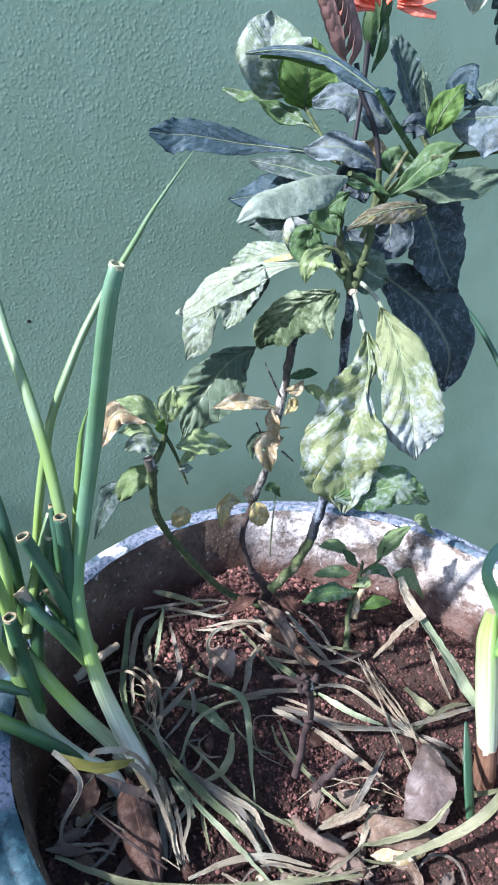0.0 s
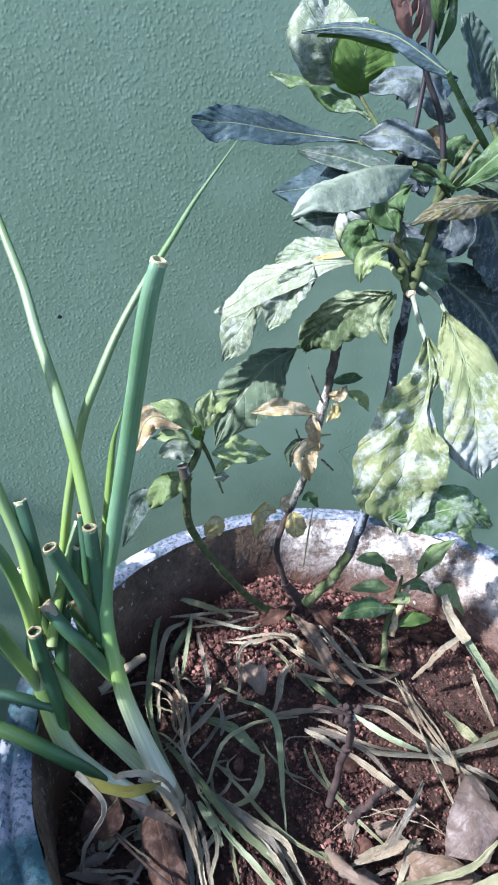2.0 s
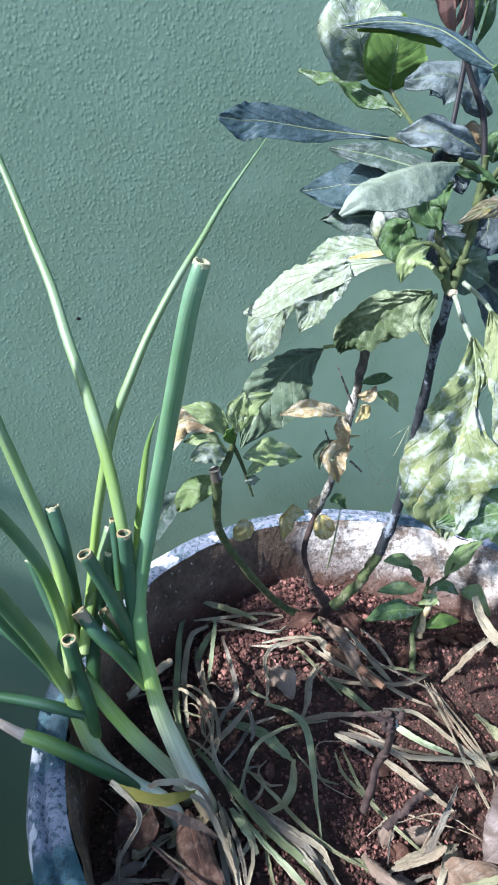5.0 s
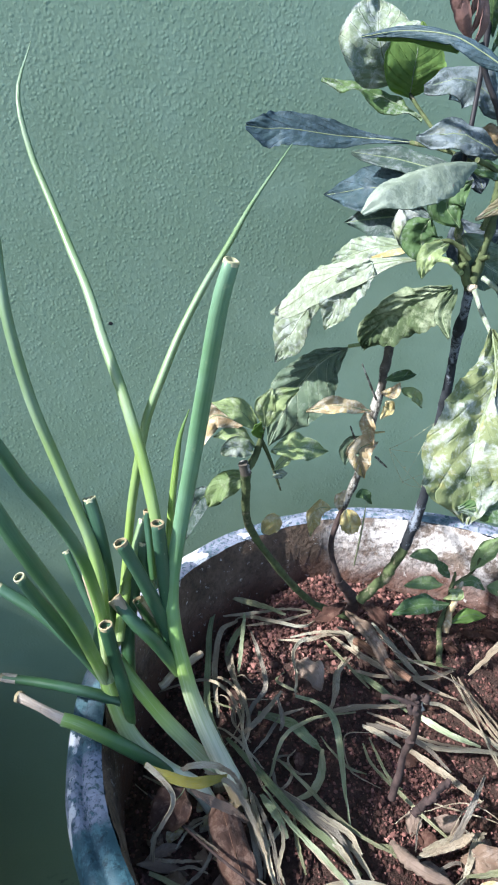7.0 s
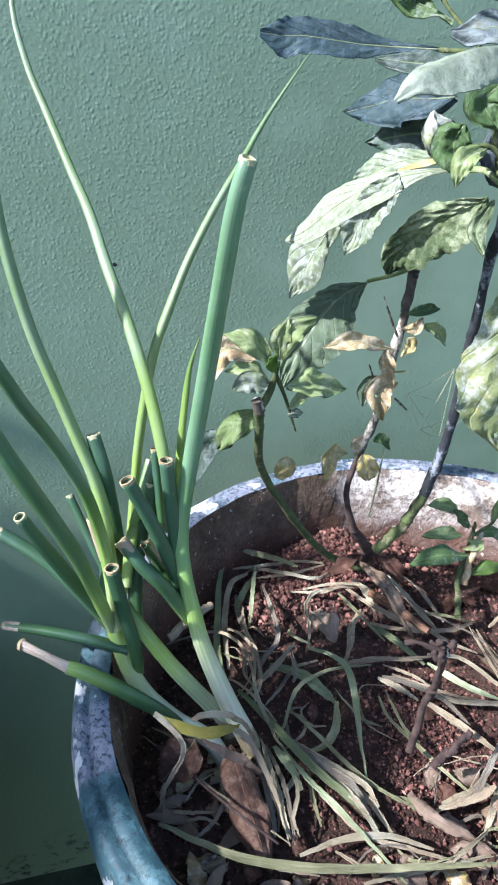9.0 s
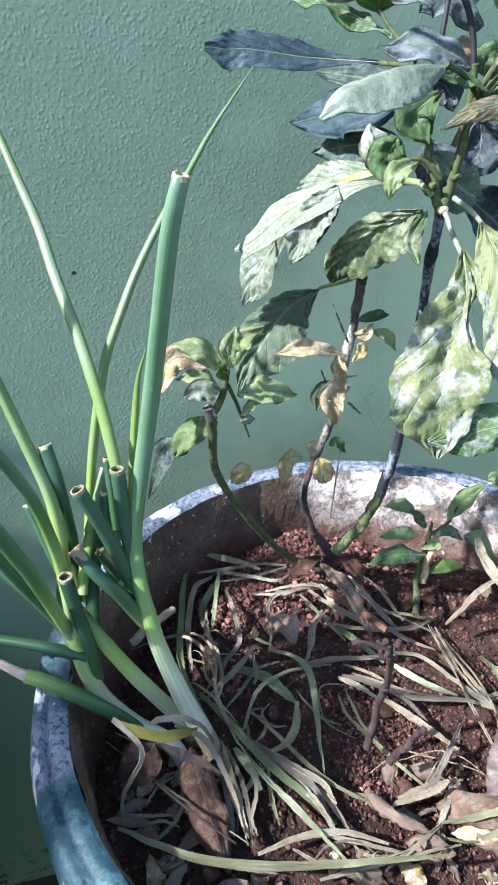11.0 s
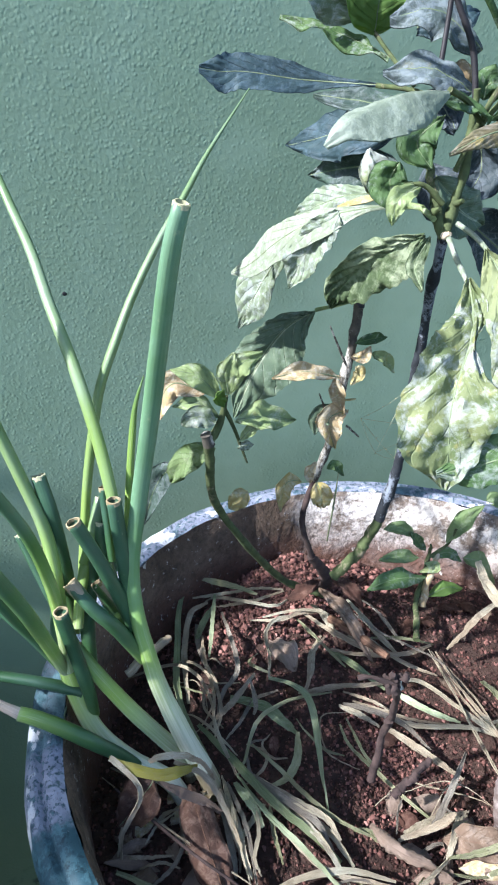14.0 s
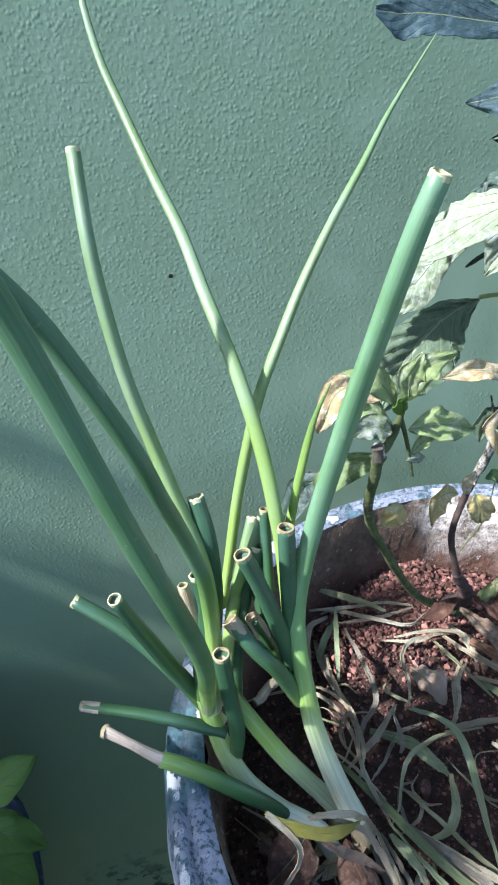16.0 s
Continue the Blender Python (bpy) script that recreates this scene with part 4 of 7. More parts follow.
blade(on2, [(-0.258, 0.0543, 0.6394), (-0.2622, 0.0557, 0.6398), (-0.267, 0.0573, 0.6401)], [0.0048, 0.0047, 0.0043], 0.0, 0.06, True, seed=58, material=WITHER, name="dead_tip", lipmat=CUTBROWN, label="bleached pale leaf tip", n=8)
blade(on2, [(-0.191, 0.037, 0.676), (-0.186, 0.048, 0.695), (-0.178, 0.060, 0.716), (-0.169, 0.072, 0.738)], [0.0048, 0.0050, 0.0050, 0.0048], 0.15, 0.5, True, seed=46, material=PALEONION, label="pale cut leaf stub")
blade(on2, [(-0.202, 0.040, 0.626), (-0.203, 0.046, 0.665), (-0.198, 0.050, 0.702), (-0.202, 0.052, 0.725)], [0.0056, 0.0066, 0.0060, 0.0050], 0.22, 0.8, True, seed=57)
on3 = empty("spring_onion", (0, 0, 0), "spring onion with a thin whip-like leaf", "spring onion", "spring onions in the planter")
blade(on3, sunk([(-0.140, 0.011, 0.577), (-0.166, 0.016, 0.620), (-0.184, 0.021, 0.654), (-0.193, 0.026, 0.673)]), [0.0072, 0.0078, 0.0078, 0.0072, 0.0064, 0.0052], -0.05, 0.30, name="stalk", seed=24)
blade(on3, [(-0.186, 0.072, 0.681), (-0.181, 0.075, 0.711), (-0.175, 0.080, 0.745), (-0.168, 0.084, 0.776), (-0.161, 0.087, 0.802), (-0.150, 0.093, 0.825), (-0.138, 0.101, 0.847), (-0.121, 0.113, 0.871), (-0.102, 0.126, 0.894), (-0.085, 0.140, 0.914), (-0.056, 0.160, 0.944)], [0.0040, 0.0042, 0.0044, 0.0042, 0.0038, 0.0032, 0.0024, 0.0005], 0.20, 0.6, seed=25, n=40, material=PALEONION, label="thin pointed leaf leaning to the shrub")
tagged(ribbon("onion_sheath", [(-0.183, -0.010, 0.620), (-0.173, -0.018, 0.618), (-0.157, -0.022, 0.611), (-0.145, -0.022, 0.610), (-0.135, -0.018, 0.605)], 0.0072, YELLOW, "yellow withered onion sheath curled at the bulb base", seed=3, taper=(0.3, 0.9, 1.0, 0.9, 0.4), face=(0, -0.9, 0.6), kinks=0.0), category="dead leaf")
tagged(ribbon("onion_sheath", [(-0.162, -0.016, 0.616), (-0.155, -0.020, 0.624), (-0.143, -0.022, 0.623), (-0.132, -0.020, 0.609), (-0.125, -0.018, 0.588)], 0.0050, SHEATH, "papery white onion sheath round the bulb base", seed=5, taper=(0.5, 1.0, 0.8, 0.4), face=(0, -0.8, 0.7)), category="dead leaf")
tagged(ribbon("onion_sheath", [(-0.183, -0.012, 0.622), (-0.172, -0.022, 0.615), (-0.169, -0.026, 0.604), (-0.175, -0.030, 0.593), (-0.182, -0.034, 0.583), (-0.184, -0.040, 0.571)], 0.0038, SHEATH, "papery strip of onion skin curling to the soil", seed=8, twist=1.2, taper=(0.9, 0.8, 0.8, 0.4), face=(0, -0.8, 0.7)), category="dead leaf")

tagged(ribbon("onion_sheath", [(-0.148, -0.017, 0.612), (-0.134, -0.021, 0.602), (-0.126, -0.026, 0.588), (-0.121, -0.036, 0.578), (-0.117, -0.052, 0.570)], 0.0046, SHEATH, "papery white onion skin draped from the bulb to the soil", seed=11, twist=0.8, taper=(0.5, 0.9, 0.8, 0.5), face=(0.2, -0.8, 0.6)), category="dead leaf")
tagged(ribbon("onion_sheath", [(-0.158, -0.021, 0.604), (-0.145, -0.024, 0.592), (-0.134, -0.026, 0.583), (-0.124, -0.030, 0.574)], 0.0060, PALEDEAD, "brown withered onion skin wrapped round the bulb", seed=13, twist=0.4, taper=(0.4, 1.0, 1.0, 0.6), face=(0, -0.9, 0.5)), category="dead leaf")

# ---- spring onion, right ----
on4 = empty("spring_onion", (0, 0, 0), "stout spring onion with a bright white stalk and cut leaves", "spring onion", "spring onions in the planter")
RO = [(0.103, -0.063, 0.553), (0.102, -0.063, 0.568), (0.099, -0.061, 0.594), (0.094, -0.057, 0.625), (0.090, -0.052, 0.658), (0.087, -0.048, 0.684), (0.087, -0.045, 0.703)]
blade(on4, RO, [0.0112, 0.0108, 0.0104, 0.0114, 0.0118, 0.0108, 0.0060], 0.03, 0.20, name="stalk", label="thick white onion stalk", seed=31)
blade(on4, RO[:3], [0.0124, 0.0122, 0.0108], 0, 0.05, name="bulb_skin", material=DEAD, label="brown dry bulb skin", seed=32)
blade(on4, [(0.090, -0.051, 0.676), (0.092, -0.050, 0.700), (0.083, -0.047, 0.719), (0.078, -0.042, 0.732), (0.084, -0.036, 0.739), (0.099, -0.028, 0.741), (0.119, -0.018, 0.742), (0.157, -0.006, 0.742)], [0.0060, 0.0066, 0.0062, 0.0060, 0.0058, 0.0056, 0.0050], 0.25, 0.85, seed=33, flat=0.38, material=WAXYLIT)
blade(on4, [(0.097, -0.056, 0.618), (0.102, -0.054, 0.646), (0.109, -0.050, 0.663), (0.120, -0.044, 0.676), (0.139, -0.034, 0.690)], [0.0070, 0.0092, 0.0088, 0.0076, 0.0060], 0.06, 0.30, seed=36)
blade(on4, [(0.101, -0.056, 0.604), (0.106, -0.056, 0.634), (0.111, -0.055, 0.649), (0.121, -0.052, 0.659), (0.143, -0.044, 0.668)], [0.0064, 0.0080, 0.0076, 0.0070, 0.0056], 0.02, 0.24, seed=37)
blade(on4, [(0.090, -0.056, 0.676), (0.091, -0.055, 0.698), (0.096, -0.052, 0.712)], [0.0068, 0.0070, 0.0050], 0.30, 0.7, flat=0.4, seed=34, material=WAXYLIT)
blade(on4, [(0.090, -0.059, 0.680), (0.093, -0.060, 0.700), (0.099, -0.058, 0.710)], [0.0070, 0.0072, 0.0064], 0.25, 0.6, True, seed=35, material=WAXYLIT)
blade(on4, [(0.095, -0.043, 0.684), (0.103, -0.039, 0.706), (0.107, -0.036, 0.714)], [0.0052, 0.0056, 0.0052], 0.18, 0.4, True, seed=41, material=PALEONION)
tagged(ribbon("onion_sheath", [(0.104, -0.070, 0.598), (0.111, -0.072, 0.590), (0.112, -0.073, 0.578), (0.108, -0.074, 0.566)], 0.0050, SHEATH, "papery white strip peeling off the bulb", seed=15, twist=0.5, face=(0.1, -0.9, 0.3)), category="dead leaf")
RF = [Vector(q) + Vector((0.012, 0.0, 0.0)) for q in [(0.114, -0.033, 0.675), (0.111, -0.023, 0.735), (0.113, -0.013, 0.771), (0.119, -0.013, 0.795)]]
leaf(on4, RF[0], RF[1], RF[3], 0.022, (-0.8, -0.5, 0.35), PALEBLUE, 0.2, 0.1, seed=38, kind="strap", name="leaf_blade", rib=False, label="bluish white broad flattened leaf")
blade(on4, [(0.148, -0.003, 0.722), (0.232, 0.120, 0.708), (0.233, 0.160, 0.751), (0.221, 0.200, 0.792), (0.197, 0.220, 0.820), (0.171, 0.230, 0.840)], [0.0044, 0.0043, 0.0040, 0.0036, 0.0030, 0.0006], 0.45, 0.9, seed=39, label="long leaf passing behind the shrub")

# ---- the flowering shrub ----
shrub = empty("flowering_shrub", (0, 0, 0), "sickly flowering shrub with dusty mildewed leaves and orange flowers", "shrub")
ST3 = [(-0.007, 0.094, 0.623), (0.009, 0.090, 0.646), (0.020, 0.085, 0.678), (0.021, 0.070, 0.739), (0.012, 0.050, 0.830), (-0.001, 0.022, 0.889)]
stem("stem", shrub, ST3[:3], [0.0040, 0.0038, 0.0036], GREENBARK, "green-barked leaning main stem", seed=1)
stem("stem", shrub, ST3[2:], [0.0040, 0.0030, 0.0027, 0.0026], MILDEWBARK, "dark main stem flecked with mildew", seed=9)
stem("stem", shrub, [(-0.002, 0.020, 0.888), (0.009, 0.030, 0.913), (0.013, 0.035, 0.932), (0.013, 0.035, 0.949)], [0.0026, 0.0021, 0.0018, 0.0015], GREENBARK, seed=2)
stem("stem", shrub, [(-0.001, 0.022, 0.889), (-0.005, 0.030, 0.908), (-0.006, 0.035, 0.921), (-0.006, 0.035, 0.935)], [0.0025, 0.0020, 0.0017, 0.0014], GREENBARK, seed=3)
stem("stem", shrub, [(-0.020, 0.108, 0.634), (-0.028, 0.111, 0.668), (-0.016, 0.120, 0.698)], [0.0022, 0.0021, 0.0022], TWIGBARK, "dark withered lower stem", seed=14)
stem("stem", shrub, [(-0.017, 0.119, 0.695), (-0.006, 0.118, 0.738), (-0.000, 0.116, 0.786), (0.004, 0.116, 0.827)], [0.0027, 0.0030, 0.0031, 0.0030], BARK, "grey bare stem, cut off at the top", seed=4)
stem("stem", shrub, [(-0.001, 0.120, 0.580), (-0.036, 0.124, 0.600), (-0.075, 0.100, 0.666), (-0.096, 0.090, 0.708), (-0.102, 0.080, 0.741), (-0.104, 0.072, 0.766)], [0.0032, 0.0027, 0.0025, 0.0026, 0.0027, 0.0030], GREENBARK, "bent low side stem", seed=5)
stem("stem", shrub, [(-0.004, 0.134, 0.575), (-0.002, 0.119, 0.600), (-0.020, 0.108, 0.634)], [0.0060, 0.0046, 0.0030], TWIGBARK, "knotted stem base", lumps=0.15, seed=6)
stem("flower_stalk", shrub, [(0.017, 0.040, 0.940), (0.014, 0.045, 0.964), (0.005, 0.050, 0.984), (0.002, 0.052, 0.996)], [0.0014, 0.0015, 0.0014, 0.0013], DARKBARK, seed=7)
stem("flower_stalk", shrub, [(0.005, 0.060, 0.916), (0.020, 0.080, 0.978), (0.023, 0.085, 1.010), (0.022, 0.085, 1.040)], [0.0012, 0.0013, 0.0018, 0.0020], DARKBARK, seed=8)
CAM = (-0.25, -0.8, 0.45)
UP = (-0.15, -0.35, 0.9)
UPC = (-0.2, -0.65, 0.7)


def petiole(a, b, c, r=0.0013, material=GREENBARK):
    stem("petiole", shrub, [a, b, c], [r, r * 0.9, r * 0.8], material, n=12, seg=7)


# the large leaves
shaped_leaf(shrub, [(0.014, 0.140, 0.946), (-0.005, 0.160, 0.947), (-0.030, 0.168, 0.949), (-0.055, 0.173, 0.952), (-0.069, 0.175, 0.952), (-0.082, 0.175, 0.954)], (1.1, 3.4, 8.2, 10.3, 8.8, 1.8), (1.1, 3.7, 8.9, 9.9, 10.3, 2.9), (0.05, -0.85, 0.35), L_DUSTY, fold=0.10, ripple=0.14, seed=1)
shaped_leaf(shrub, [(-0.000, 0.020, 0.984), (-0.012, 0.028, 0.992), (-0.022, 0.038, 0.998), (-0.036, 0.055, 1.000), (-0.050, 0.070, 0.998)], (1.3, 3.4, 2.6, 2.4, 0.6), (1.6, 4.2, 3.4, 2.4, 0.6), (0.25, -0.9, 0.15), L_DUSTY, fold=-0.35, ripple=0.16, seed=3)
shaped_leaf(shrub, [(-0.014, 0.042, 0.992), (-0.023, 0.050, 0.996), (-0.032, 0.057, 0.998), (-0.043, 0.068, 0.997)], (0.5, 1.6, 1.9, 0.6), (1.1, 2.7, 2.2, 0.6), (0.1, -0.9, -0.2), L_BRIGHT, fold=0.2, ripple=0.1, seed=203, rib=False)
shaped_leaf(shrub, [(0.042, 0.050, 0.966), (0.034, 0.052, 0.982), (0.028, 0.055, 0.997), (0.025, 0.060, 1.008)], (0.9, 4.7, 8.6, 2.9), (0.9, 7.0, 8.0, 2.9), (0.15, -0.9, 0.25), L_SLATE, fold=0.55, ripple=0.12, quilt=0.08, seed=6)
shaped_leaf(shrub, [(0.051, 0.058, 0.965), (0.049, 0.060, 0.979), (0.047, 0.063, 0.989), (0.043, 0.066, 0.998)], (0.6, 3.0, 3.6, 1.2), (0.6, 7.9, 7.2, 2.4), (-0.1, -0.9, 0.3), L_UNDER, fold=0.2, ripple=0.1, seed=7)
shaped_leaf(shrub, [(-0.018, 0.006, 0.949), (-0.030, 0.002, 0.949), (-0.042, -0.003, 0.948), (-0.057, -0.008, 0.944), (-0.068, -0.010, 0.940), (-0.075, -0.010, 0.933)], (1.3, 3.6, 4.5, 6.4, 4.4, 0.7), (1.6, 8.7, 12.0, 10.3, 5.8, 1.2), (-0.45, -0.65, 0.65), L_CHALK, fold=-0.45, ripple=0.03, seed=21, rib=False, quilt=0.0, crinkle=0.05, label="large powdery white drooping leaf", turned=(-0.6, -0.55, 0.5))
shaped_leaf(shrub, [(0.021, -0.002, 0.937), (0.005, -0.006, 0.937), (-0.010, -0.008, 0.934), (-0.021, -0.006, 0.928)], (1.1, 3.7, 3.6, 0.5), (3.8, 6.3, 3.6, 0.5), (-0.1, -0.85, 0.5), L_RUST, fold=-0.2, ripple=0.1, seed=22, label="rusty half dried dusty leaf")
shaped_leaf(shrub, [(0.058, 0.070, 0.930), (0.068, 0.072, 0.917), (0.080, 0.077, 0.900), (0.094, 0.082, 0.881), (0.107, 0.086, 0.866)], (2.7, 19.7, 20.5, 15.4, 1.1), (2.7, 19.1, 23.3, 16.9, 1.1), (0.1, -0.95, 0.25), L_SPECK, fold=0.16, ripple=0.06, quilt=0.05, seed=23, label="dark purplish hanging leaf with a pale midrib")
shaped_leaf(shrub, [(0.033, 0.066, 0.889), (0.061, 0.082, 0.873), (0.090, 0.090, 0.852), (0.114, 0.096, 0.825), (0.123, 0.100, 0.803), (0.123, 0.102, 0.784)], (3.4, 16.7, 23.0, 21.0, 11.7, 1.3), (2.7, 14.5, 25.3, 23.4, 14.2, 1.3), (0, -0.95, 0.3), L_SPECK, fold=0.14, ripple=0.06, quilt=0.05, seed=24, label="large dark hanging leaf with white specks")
shaped_leaf(shrub, [(-0.002, -0.014, 0.892), (0.000, -0.022, 0.885), (0.001, -0.034, 0.874), (0.001, -0.045, 0.861), (0.002, -0.052, 0.848), (0.003, -0.054, 0.839), (0.005, -0.055, 0.829)], (0.8, 7.3, 11.5, 12.0, 13.3, 9.7, 0.3), (0.8, 5.4, 12.3, 13.8, 13.8, 11.3, 0.3), (-0.45, -0.8, 0.35), L_MOTTLE, fold=0.10, ripple=0.10, quilt=0.08, crinkle=0.12, seed=25, label="hanging leaf coated with white mildew", turned=(-0.35, -0.85, 0.35))
shaped_leaf(shrub, [(-0.008, -0.014, 0.880), (-0.011, -0.026, 0.869), (-0.017, -0.036, 0.859), (-0.025, -0.044, 0.847), (-0.030, -0.050, 0.835), (-0.030, -0.053, 0.821), (-0.031, -0.055, 0.805)], (0.8, 8.2, 14.5, 17.6, 20.8, 18.3, 1.6), (0.8, 5.5, 2.2, 13.8, 16.5, 11.3, 1.6), (-0.5, -0.8, 0.3), L_TWIST, fold=0.35, ripple=0.26, quilt=0.045, crinkle=0.16, seed=26, label="crumpled twisted mildewed leaf hanging over the rim", turned=(-0.35, -0.9, 0.25))
shaped_leaf(shrub, [(-0.036, -0.056, 0.813), (-0.023, -0.060, 0.816), (-0.010, -0.064, 0.821), (-0.000, -0.066, 0.817), (0.009, -0.066, 0.810)], (1.3, 8.0, 9.1, 5.9, 1.4), (1.3, 7.5, 10.1, 7.0, 1.6), (-0.2, -0.85, 0.5), L_MILDEW, fold=-0.25, ripple=0.25, quilt=0.06, crinkle=0.10, seed=27, label="green curled lower leaf")
shaped_leaf(shrub, [(-0.014, 0.062, 0.902), (-0.027, 0.075, 0.899), (-0.037, 0.090, 0.892), (-0.045, 0.100, 0.884)], (1.0, 5.2, 8.1, 2.8), (1.0, 4.6, 6.1, 2.8), (-0.3, -0.75, 0.4), L_FROST, fold=0.15, ripple=0.25, seed=131, label="greyish half dried leaf with a brown edge")
shaped_leaf(shrub, [(-0.037, 0.095, 0.881), (-0.044, 0.115, 0.865), (-0.049, 0.140, 0.842), (-0.055, 0.155, 0.819), (-0.061, 0.165, 0.798)], (4.9, 14.6, 18.0, 13.1, 0.4), (2.8, 5.8, 8.6, 12.3, 0.4), (-0.65, -0.55, 0.5), L_FROST, fold=0.06, ripple=0.06, seed=28, label="broad powdery white leaf with wavy edges", turned=(-0.6, -0.75, 0.2))
shaped_leaf(shrub, [(-0.038, 0.060, 0.894), (-0.044, 0.070, 0.881), (-0.049, 0.080, 0.865), (-0.053, 0.088, 0.849)], (3.2, 7.9, 8.8, 0.7), (5.7, 9.8, 8.8, 1.1), (-0.65, -0.75, 0.3), L_FROST, fold=0.3, ripple=0.22, crinkle=0.14, seed=128, rib=False)
shaped_leaf(shrub, [(-0.021, 0.100, 0.883), (-0.020, 0.112, 0.870), (-0.021, 0.132, 0.849), (-0.029, 0.145, 0.833)], (2.1, 3.7, 3.1, 0.8), (1.1, 2.9, 2.3, 0.8), (0.3, -0.9, -0.1), L_SLATE, fold=0.3, ripple=0.2, seed=129, rib=False)
shaped_leaf(shrub, [(-0.012, 0.045, 0.899), (-0.028, 0.052, 0.897), (-0.040, 0.064, 0.892), (-0.051, 0.080, 0.883), (-0.060, 0.098, 0.870), (-0.067, 0.115, 0.856), (-0.075, 0.130, 0.847)], (0.6, 1.6, 4.2, 7.3, 10.4, 8.0, 0.8), (0.6, 2.2, 8.3, 10.0, 9.7, 7.3, 1.1), (-0.75, -0.55, 0.45), L_WAN, fold=-0.12, ripple=0.05, quilt=0.01, crinkle=0.05, seed=130, label="smooth pale cream-green leaf with a hooked tip", turned=(-0.75, -0.55, 0.5))
shaped_leaf(shrub, [(-0.019, 0.050, 0.903), (-0.028, 0.056, 0.900), (-0.037, 0.064, 0.896)], (0.6, 1.9, 0.6), (0.9, 1.9, 0.6), (-0.2, -0.7, 0.7), L_YELLOW, fold=0.2, ripple=0.05, seed=132, rib=False)
shaped_leaf(shrub, [(-0.008, 0.026, 0.889), (-0.015, 0.034, 0.883), (-0.026, 0.048, 0.871), (-0.034, 0.060, 0.855), (-0.036, 0.066, 0.844)], (1.2, 6.2, 10.9, 8.7, 1.0), (1.8, 12.3, 14.7, 9.3, 1.0), (-0.25, -0.93, 0.1), L_PATCH, fold=0.35, ripple=0.22, crinkle=0.14, quilt=0.06, seed=30, label="green trough-shaped leaf with pale patches")
shaped_leaf(shrub, [(-0.008, 0.160, 0.807), (-0.026, 0.163, 0.797), (-0.040, 0.166, 0.779), (-0.052, 0.168, 0.757), (-0.063, 0.170, 0.727)], (0.9, 9.5, 17.5, 15.1, 0.9), (0.9, 18.1, 26.2, 20.4, 0.9), (-0.5, -0.85, -0.05), L_UNDER, fold=0.12, ripple=0.10, quilt=0.05, seed=31, label="dark leaf showing its veined underside")
petiole((-0.003, 0.014, 0.890), (-0.006, 0.000, 0.884), (-0.009, -0.015, 0.879), 0.0014, L_WAN)
petiole((-0.001, 0.012, 0.897), (0.001, 0.000, 0.894), (-0.001, -0.015, 0.891), 0.0013, L_WAN)
petiole((0.035, 0.030, 0.951), (0.013, 0.022, 0.970), (-0.001, 0.020, 0.985), 0.0017, L_GREEN)
petiole((0.042, 0.050, 0.966), (0.045, 0.045, 0.958), (0.036, 0.032, 0.951), 0.0016, GREENBARK)
petiole((0.014, 0.140, 0.946), (0.018, 0.100, 0.945), (0.014, 0.050, 0.941), 0.0014, GREENBARK)
petiole((-0.007, 0.160, 0.808), (0.001, 0.120, 0.827), (-0.001, 0.060, 0.863), 0.0014, L_YOUNG)
petiole((0.058, 0.070, 0.930), (0.035, 0.050, 0.936), (0.015, 0.035, 0.936), 0.0015, GREENBARK)
petiole((0.033, 0.066, 0.889), (0.019, 0.050, 0.900), (0.003, 0.030, 0.910), 0.0016, GREENBARK)
petiole((-0.012, 0.045, 0.899), (-0.008, 0.035, 0.900), (-0.007, 0.022, 0.897), 0.0017, L_YOUNG)
shaped_leaf(shrub, [(0.021, 0.078, 1.022), (0.005, 0.072, 1.026), (-0.006, 0.070, 1.027)], (1.0, 5.8, 3.2), (1.0, 5.2, 2.8), (-0.35, -0.75, 0.55), PETAL, fold=-0.1, ripple=0.08, crinkle=0.06, quilt=0.0, seed=700, rib=False, label="orange petal", name="petal", nl=16, nw=10)
shaped_leaf(shrub, [(0.021, 0.078, 1.023), (0.010, 0.072, 1.029), (0.004, 0.073, 1.035)], (1.0, 4.9, 2.7), (1.0, 5.2, 2.9), (-0.35, -0.75, 0.55), PETAL, fold=0.1, ripple=0.08, crinkle=0.06, quilt=0.0, seed=701, rib=False, label="orange petal", name="petal", nl=16, nw=10)
shaped_leaf(shrub, [(0.021, 0.078, 1.021), (0.007, 0.072, 1.021), (-0.002, 0.070, 1.018)], (1.0, 4.4, 2.4), (1.0, 2.9, 1.6), (-0.35, -0.75, 0.55), PETAL, fold=-0.1, ripple=0.08, crinkle=0.06, quilt=0.0, seed=702, rib=False, label="orange petal", name="petal", nl=16, nw=10)
shaped_leaf(shrub, [(0.024, 0.078, 1.023), (0.016, 0.072, 1.029), (0.012, 0.073, 1.034)], (1.0, 3.8, 2.1), (1.0, 4.1, 2.2), (-0.35, -0.75, 0.55), PETAL, fold=0.1, ripple=0.08, crinkle=0.06, quilt=0.0, seed=703, rib=False, label="orange petal", name="petal", nl=16, nw=10)
shaped_leaf(shrub, [(0.034, 0.078, 1.025), (0.041, 0.072, 1.027), (0.052, 0.070, 1.028)], (1.0, 4.2, 2.3), (1.0, 6.6, 3.6), (-0.35, -0.75, 0.55), PETAL, fold=-0.1, ripple=0.08, crinkle=0.06, quilt=0.0, seed=704, rib=False, label="orange petal", name="petal", nl=16, nw=10)
